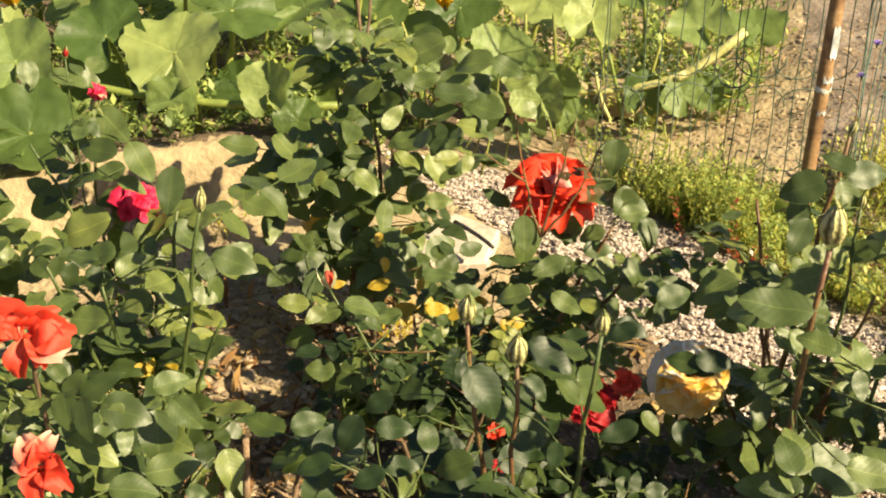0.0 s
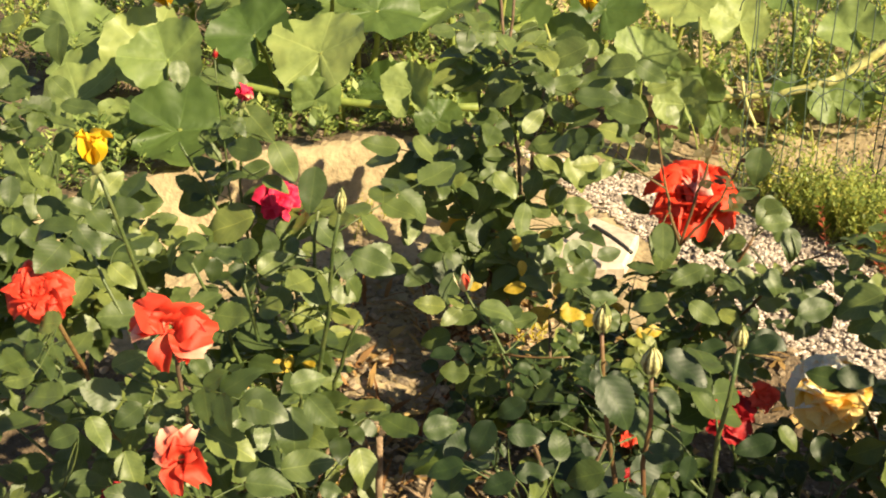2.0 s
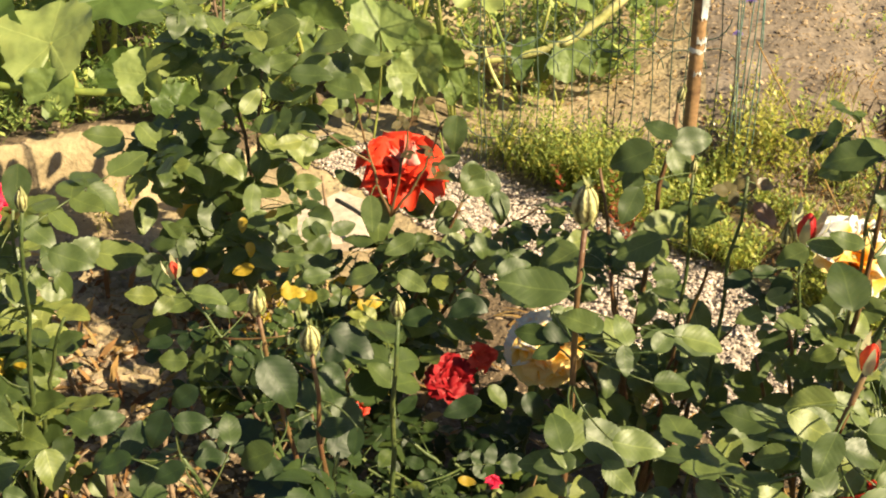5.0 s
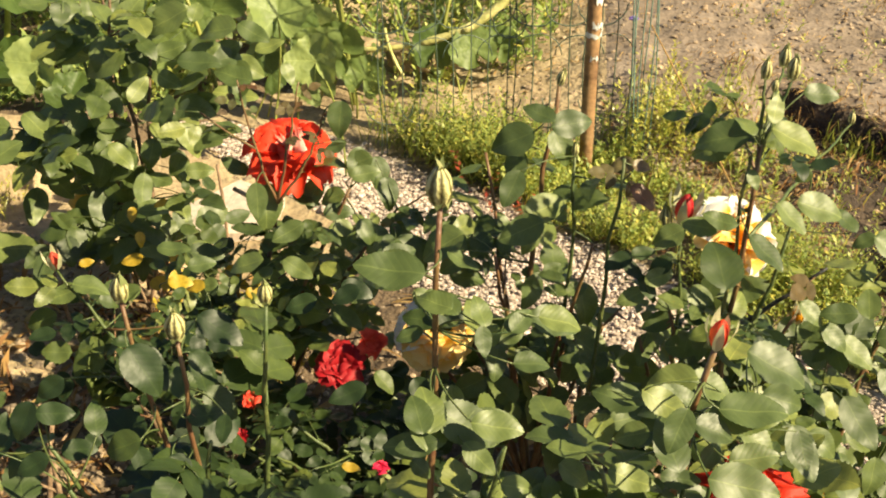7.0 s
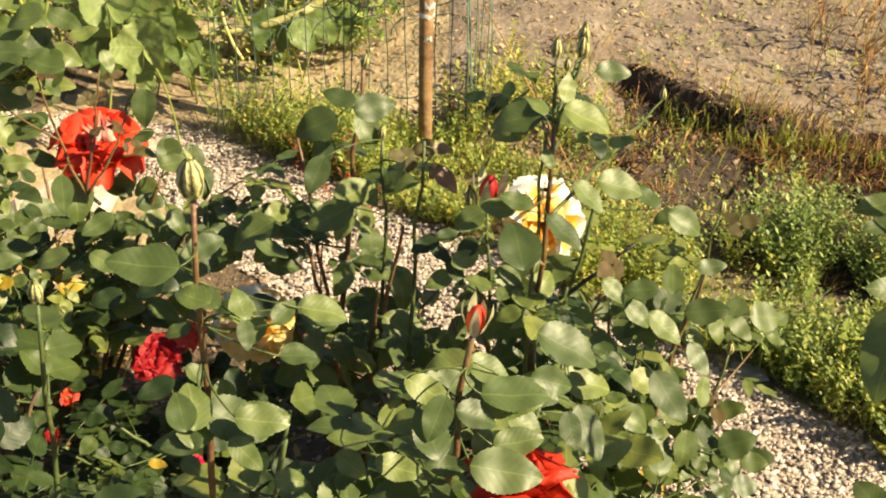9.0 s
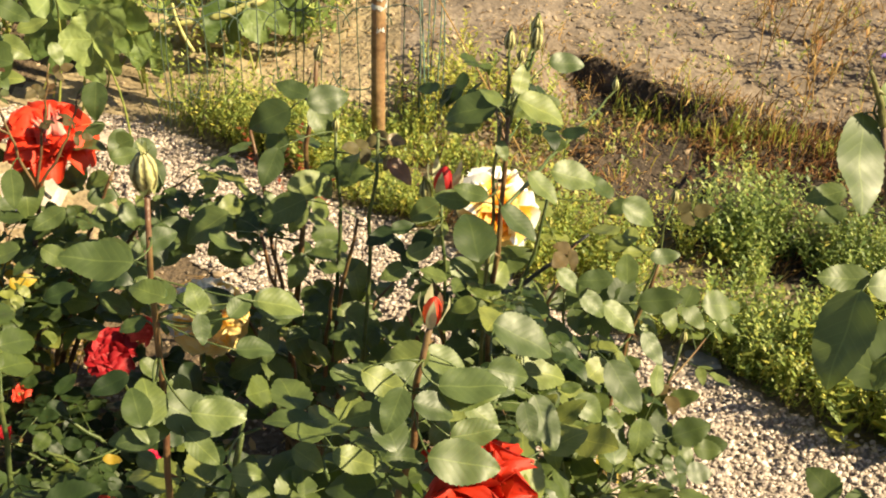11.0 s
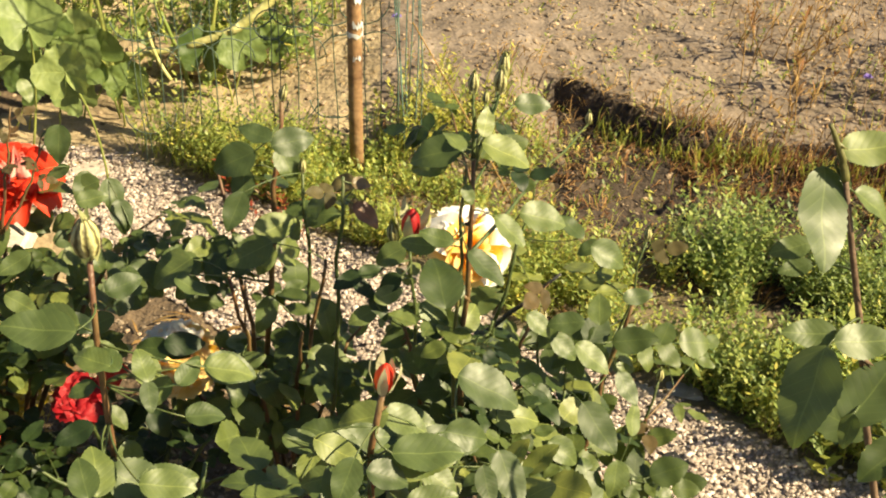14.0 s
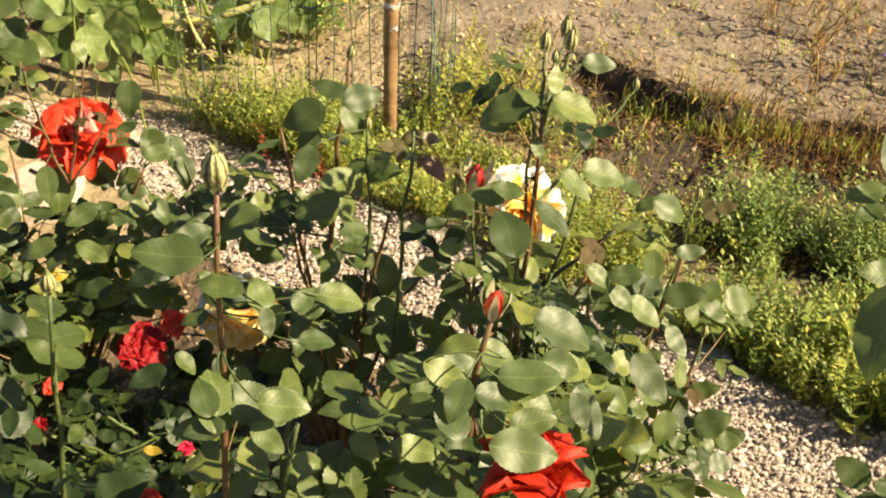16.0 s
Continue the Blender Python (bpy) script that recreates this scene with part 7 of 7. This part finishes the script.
def dry_grass():
    r = random.Random(14)
    h = Heap()
    for i in range(5200):
        x = r.uniform(0.25, 1.6)
        band = r.random()
        if band < 0.15:
            y, mi = edge_line(x) + r.gauss(0.02, 0.03), 0
            tall = r.uniform(0.02, 0.06)
        elif band < 0.50:
            x = 0.55 + 1.0 * r.random() ** 0.8
            y, mi = edge_line(x) - 0.16 * r.random() ** 1.5 + r.gauss(0, 0.015), 1
            tall = r.uniform(0.02, 0.08)
        else:
            x = r.uniform(0.5, 1.6)
            y, mi = r.uniform(edge_line(x), 3.1), 0
            if r.random() > 0.6 * smooth(0.75, 1.15, x + 0.3 * (y - 2.4)):
                continue
            tall = r.uniform(0.03, 0.10)
        flat = r.random() < 0.45
        d = (r.uniform(-1, 1), r.uniform(-1, 1), 0.2 if flat else 1.5)
        v, f = blade((x, y, height(x, y) + 0.002), d, tall, 0.0011)
        h.add(v, f, mi)
    for i in range(2600):
        x, y = r.uniform(-0.3, 1.4), r.uniform(2.2, 3.3)
        if y < edge_line(max(x, 0.3)) and x < 0.2:
            continue
        d = (r.uniform(-1, 1), r.uniform(-1, 1), r.uniform(0.02, 0.25))
        v, f = blade((x, y, height(x, y) + 0.003), d, r.uniform(0.006, 0.026), r.uniform(0.0008, 0.002))
        h.add(v, f, 1 if x > 0.5 and y < edge_line(x) else 0)
    for i in range(3600):
        x = r.uniform(0.42, 1.25)
        y = edge_line(x) - 0.02 - 0.30 * r.random()
        if noise.noise((x * 6, y * 6, 8)) < -0.15 + 0.5 * smooth(0.7, 0.45, x) or y < 2.24 and x < 0.8 and r.random() < 0.7:
            continue
        d = (r.uniform(-1, 1), r.uniform(-1, 1), r.uniform(0.0, 0.5))
        v, f = blade((x, y, height(x, y) + 0.003), d, r.uniform(0.01, 0.05), r.uniform(0.0008, 0.002))
        h.add(v, f, 1)
    for i in range(5200):
        x, y = r.uniform(0.0, 1.25), r.uniform(1.85, 2.5)
        if y > edge_line(max(x, 0.3)) - 0.02 or x < path_axis(y)[1] + 0.06:
            continue
        if 0.44 < x < 0.98 and 2.04 < y < 2.27 and r.random() < 0.8:
            continue
        d = (r.uniform(-1, 1), r.uniform(-1, 1), r.uniform(0.0, 0.9))
        v, f = blade((x, y, height(x, y) + 0.002), d, r.uniform(0.008, 0.04), r.uniform(0.0007, 0.0022))
        h.add(v, f, r.choice((0, 1, 1)))
    return tagged(link("dry_grass", h.mesh("dry_grass", DRY, RUSSET)), "dead brown grass and straw along the plot's edge", "dry grass", kind="stuff")


dry_grass()


def edge_grass():
    """Sparse green blades and seedlings at the foot of the plot's edge and on the plot."""
    r = random.Random(17)
    h = Heap()
    for i in range(520):
        x = r.uniform(0.38, 1.05)
        y = edge_line(x) - 0.015 - abs(r.gauss(0, 0.04))
        if noise.noise((x * 9, y * 9, 6)) < -0.1:
            continue
        d = (r.uniform(-0.4, 0.4), r.uniform(-0.4, 0.4), 1)
        v, f = blade((x, y, height(x, y) - 0.004), d, r.uniform(0.02, 0.075), 0.0013)
        h.add(v, f)
    for i in range(900):
        x, y = r.uniform(0.05, 1.15), r.uniform(1.85, 2.45)
        if y > edge_line(max(x, 0.3)) - 0.02 or x < path_axis(y)[1] + 0.05 or noise.noise((x * 8, y * 8, 21)) < -0.05:
            continue
        sprig(h, (x, y, height(x, y) - 0.003), r, r.uniform(0.02, 0.06), r.uniform(0.006, 0.012), 0.7)
    for i in range(230):
        x, y = r.uniform(0.3, 1.3), r.uniform(2.15, 3.2)
        sprig(h, (x, y, height(x, y) - 0.003), r, r.uniform(0.02, 0.05), r.uniform(0.008, 0.015), 0.7)
    return tagged(link("edge_grass", h.mesh("edge_grass", WEED)), "sparse green grass at the foot of the plot's edge", "grass", kind="stuff")


edge_grass()


def dry_weed(x, y, tall, stems, seed):
    """A tall dead weed: thin branching stalks with ragged seed heads."""
    t = thing("dry_weed", x, y, height(x, y) - 0.004, "tall dead brown weed with ragged seed heads", "weed", "dry weeds")
    r = random.Random(seed)
    g = Heap()
    for i in range(stems):
        top = Vector((r.gauss(0, 0.06), r.gauss(0, 0.05), tall * r.uniform(0.55, 1.1)))
        pts = arc((r.gauss(0, 0.012), r.gauss(0, 0.012), 0), top * 0.5 + Vector((r.gauss(0, 0.01), 0, 0.02)), top, 6)
        v, f = tube(pts, [0.0014, 0.0013, 0.0012, 0.001, 0.0009, 0.0007], 4)
        link("stem", to_mesh("stem", v, f, DRY), t)
        for k in range(9):
            p = pts[min(5, 2 + k // 2)]
            d = (r.uniform(-1, 1), r.uniform(-1, 1), r.uniform(0.2, 1.4))
            v, f = blade(p, d, r.uniform(0.015, 0.045), r.uniform(0.0012, 0.0035))
            g.add(v, f, r.choice((0, 0, 1)))
    tagged(link("seed_head", g.mesh("seed_head", DRY, RUSSET), t), kind="stuff")


dry_spot = random.Random(18)
for k in range(26):
    px = 0.66 + 0.80 * dry_spot.random() ** 0.8
    py = edge_line(px) + dry_spot.uniform(0.0, 0.55)
    dry_weed(px, py, dry_spot.uniform(0.10, 0.17) if px < 0.9 else dry_spot.uniform(0.10, 0.24), 2 if px < 0.9 else 4, 600 + k)


def bed_litter():
    r = random.Random(15)
    h = Heap()
    for i in range(900):
        x, y = r.uniform(-1.2, 0.35), r.uniform(0.8, 1.9)
        if x > path_axis(y)[0]:
            continue
        d = (r.uniform(-1, 1), r.uniform(-1, 1), r.uniform(0, 0.3))
        v, f = blade((x, y, height(x, y) + 0.006), d, r.uniform(0.015, 0.05), r.uniform(0.001, 0.008))
        h.add(v, f)
    for i in range(420):
        x, y = r.uniform(-1.08, -0.70), r.uniform(1.15, 1.90)
        d = (r.uniform(-1, 1), r.uniform(-1, 1), r.uniform(0, 0.9))
        v, f = blade((x, y, height(x, y) + 0.003), d, r.uniform(0.012, 0.06), r.uniform(0.0008, 0.006))
        h.add(v, f, r.choice((0, 1, 1)))
    return tagged(link("leaf_litter", h.mesh("leaf_litter", DRY, RUSSET)), "dead leaves and twigs on the bed soil", "litter", kind="stuff")


bed_litter()


def far_growth():
    """Low green growth behind the squash bed."""
    r = random.Random(16)
    h = Heap()
    for i in range(1500):
        x, y = r.uniform(-2.3, -0.1), r.uniform(2.3, 3.6)
        if x > -0.85 and y < 2.66:
            continue
        # Most sprigs take the darker tone, as painted shade behind the squash.
        sprig(h, (x, y, height(x, y)), r, r.uniform(0.05, 0.2), r.uniform(0.012, 0.03), 0.6, 1 if r.random() < 0.62 else 0)
    # Dark sprigs added to stand in for shade on the bank's top.
    for i in range(260):
        x = r.uniform(-1.9, -0.85)
        y = bank_line(x) + 0.05 + 0.30 * r.random()
        sprig(h, (x, y, height(x, y) - 0.004), r, r.uniform(0.03, 0.12), r.uniform(0.012, 0.028), 0.8, 1)
    return tagged(link("undergrowth", h.mesh("undergrowth", WEED, WEED_DARK_SHADED)), "green undergrowth between the squash stalks", "undergrowth", kind="stuff")


far_growth()


# ---- sticks ----
def stick(a, b, rad, material, name, label):
    a, b = Vector(a), Vector(b)
    v, f = tube([p - a for p in arc(a, (a + b) / 2 + Vector((0.004, 0.003, 0.002)), b, 8)], [rad * (1.1 - 0.03 * i) for i in range(8)], 7)
    return tagged(link(name, to_mesh(name, v, f, material), m=Matrix.Translation(a)), label, "stick")


stick((-0.66, 1.925, 0.04), (-0.668, 1.94, 0.235), 0.003, STICK, "stake", "thin dry wooden stake beside the slab")
stick((-0.668, 2.03, 0.139), (-0.585, 1.955, 0.136), 0.004, BLACK, "rod", "black rod lying on the pale slab")


# ---- small plants and details ----
def small_plant(x, y, name, label, category, tall, leaf, count, material, spread=0.02, lean=0.6, seed=1):
    """A small tufted plant: many sprigs from one foot."""
    z = height(x, y) - 0.003
    t = thing(name, x, y, z, label, category)
    r = random.Random(seed)
    h = Heap()
    for k in range(count):
        sprig(h, (r.gauss(0, spread), r.gauss(0, spread), 0), r, tall * r.uniform(0.6, 1.15), leaf, lean)
    tagged(link("foliage", h.mesh("foliage", material), t), kind="stuff")
    return t


YELLOWED = leafy("yellowed_leaf", [(0.0, (0.34, 0.26, 0.03)), (0.5, (0.52, 0.38, 0.03)), (1.0, (0.30, 0.26, 0.06))], (0.6, 0.45, 0.05), per="island", scale=40)
REDDISH = leafy("reddish_shoot", [(0.0, (0.22, 0.035, 0.02)), (0.6, (0.30, 0.07, 0.03)), (1.0, (0.16, 0.12, 0.04))], (0.5, 0.1, 0.05), per="island", scale=40)
LIME = leafy("lime_leaf", [(0.0, (0.30, 0.30, 0.05)), (1.0, (0.48, 0.44, 0.09))], (0.5, 0.48, 0.08), per="island", scale=40)
VIOLET = petal_mat("violet_petal", (0.20, 0.12, 0.42), (0.24, 0.16, 0.55), (0.34, 0.25, 0.65))

small_plant(-0.66, 1.70, "yellowed_plant", "low plant with yellowing leaves under the roses", "plant", 0.06, 0.014, 6, YELLOWED, 0.03, 0.8, 1)
small_plant(-0.74, 1.66, "yellowed_plant", "low plant with yellowing leaves under the roses", "plant", 0.06, 0.014, 5, YELLOWED, 0.03, 0.8, 2)
small_plant(-0.60, 1.62, "yellowed_plant", "low plant with yellowing leaves under the roses", "plant", 0.06, 0.014, 6, YELLOWED, 0.04, 0.8, 3)
small_plant(-0.52, 1.58, "yellowed_plant", "low plant with yellowing leaves under the roses", "plant", 0.06, 0.013, 5, YELLOWED, 0.03, 0.8, 8)
small_plant(-0.63, 1.75, "yellowed_plant", "low plant with yellowing leaves under the roses", "plant", 0.07, 0.015, 7, YELLOWED, 0.025, 0.8, 51)
small_plant(-0.71, 1.77, "yellowed_plant", "low plant with yellowing leaves under the roses", "plant", 0.08, 0.015, 7, YELLOWED, 0.025, 0.8, 52)
for px, py, n in ((-0.585, 1.56, 61), (-0.53, 1.54, 62), (-0.50, 1.60, 63), (-0.62, 1.50, 64)):
    small_plant(px, py, "yellowed_plant", "low plant with yellowing leaves under the roses", "plant", 0.17, 0.020, 6, YELLOWED, 0.015, 0.5, n)
small_plant(-0.95, 1.33, "yellow_flower", "small bright yellow flower low in the bed", "flower", 0.10, 0.013, 4, YELLOWED, 0.012, 0.5, 4)
small_plant(-1.10, 2.02, "stonecrop", "lime-green stonecrop growing on the earth bank", "plant", 0.075, 0.008, 16, LIME, 0.024, 0.6, 5)
small_plant(-0.21, 2.13, "reddish_weed", "reddish weed among the green weeds", "weed", 0.12, 0.014, 4, REDDISH, 0.025, 0.5, 6)
small_plant(-0.14, 2.06, "reddish_weed", "reddish weed among the green weeds", "weed", 0.10, 0.014, 4, REDDISH, 0.02, 0.5, 7)
for px, py, n in ((0.28, 2.32, 12), (0.091, 2.410, 71), (0.148, 2.422, 72), (0.195, 2.384, 73), (0.057, 2.386, 74), (0.127, 2.486, 75)):
    small_plant(px, py, "yellow_green_weed", "bushy yellow-green weed beside the post", "weed", 0.13, 0.013, 22, LIME if n % 2 else WEED, 0.05, 0.5, n)
for px, py, n in ((0.70, 1.60, 21), (0.80, 1.54, 22), (0.76, 1.46, 23), (0.84, 1.62, 24)):
    small_plant(px, py, "leafy_weed", "leafy pale green weed beside the gravel path", "weed", 0.13, 0.035, 12, WEED, 0.035, 0.7, n)


def dead_stalk(x, y, dx, dy, top, rad, seed):
    z = height(x, y) - 0.01
    t = thing("dead_stalk", x, y, z, "cut dead woody rose stalk in the bed", "stalk")
    r = random.Random(seed)
    v, f = tube(arc((0, 0, 0), (dx * 0.3, dy * 0.3, top * 0.5), (dx, dy, top), 8), [rad * (1.1 - 0.04 * i) for i in range(8)], 8)
    link("stem", to_mesh("stem", v, f, STICK), t)
    for i in range(2):
        s = r.uniform(0.4, 0.8)
        p = Vector((dx * s, dy * s, top * s))
        q = p + Vector((r.uniform(-0.05, 0.05), r.uniform(-0.03, 0.03), r.uniform(0.02, 0.06)))
        v, f = tube([p, (p + q) / 2, q], [rad * 0.55, rad * 0.5, rad * 0.4], 6)
        link("twig", to_mesh("twig", v, f, STICK), t)


dead_stalk(-0.80, 1.22, 0.01, 0.0, 0.24, 0.0055, 1)
dead_stalk(-0.76, 1.27, 0.03, 0.01, 0.20, 0.004, 2)
dead_stalk(-0.70, 1.20, -0.01, 0.02, 0.22, 0.004, 3)
dead_stalk(-0.73, 1.12, 0.04, 0.02, 0.18, 0.004, 4)
bed_spot = random.Random(23)
for k in range(16):
    dead_stalk(bed_spot.uniform(-1.02, -0.74), bed_spot.uniform(1.25, 1.80), bed_spot.uniform(-0.05, 0.05), bed_spot.uniform(-0.03, 0.03), bed_spot.uniform(0.06, 0.20), bed_spot.uniform(0.0022, 0.0042), 30 + k)
dead_stalk(-0.10, 1.45, 0.0, 0.0, 0.16, 0.0045, 5)
dead_stalk(-0.05, 1.5, 0.01, 0.0, 0.15, 0.004, 6)
dead_stalk(-0.02, 1.42, -0.02, 0.0, 0.14, 0.004, 7)


def violet_weed(x, y, top, seed):
    z = height(x, y)
    t = thing("violet_weed", x, y, z, "thin weed stalk with a small violet flower", "weed")
    v, f = tube([(0, 0, 0), (0.004, 0, top * 0.5), (0.0, 0, top)], [0.0012, 0.0011, 0.0009], 5)
    link("stem", to_mesh("stem", v, f, STICK), t)
    head = link("flower", CUP, t, "small violet flower", pose(0, 0, top) @ Matrix.Diagonal((0.4, 0.4, 0.4, 1)))
    for i in range(6):
        link("petal", petals_of(VIOLET)[i % 3], head, m=pose(0, 0, 0, 0, 0, 60 * i) @ pose(0, 0, 0, 40, 0, 0) @ Matrix.Diagonal((0.03,) * 3 + (1,)))


violet_weed(0.065, 2.40, 0.33, 1)
violet_weed(0.045, 2.38, 0.28, 2)
violet_weed(0.98, 2.42, 0.10, 3)


def straw_stalk(a, b, label):
    stick(a, b, 0.0015, DRY, "straw_stalk", label)


straw_stalk((0.265, 2.16, 0.05), (0.075, 2.32, 0.360), "leaning pale dry grass stalk")
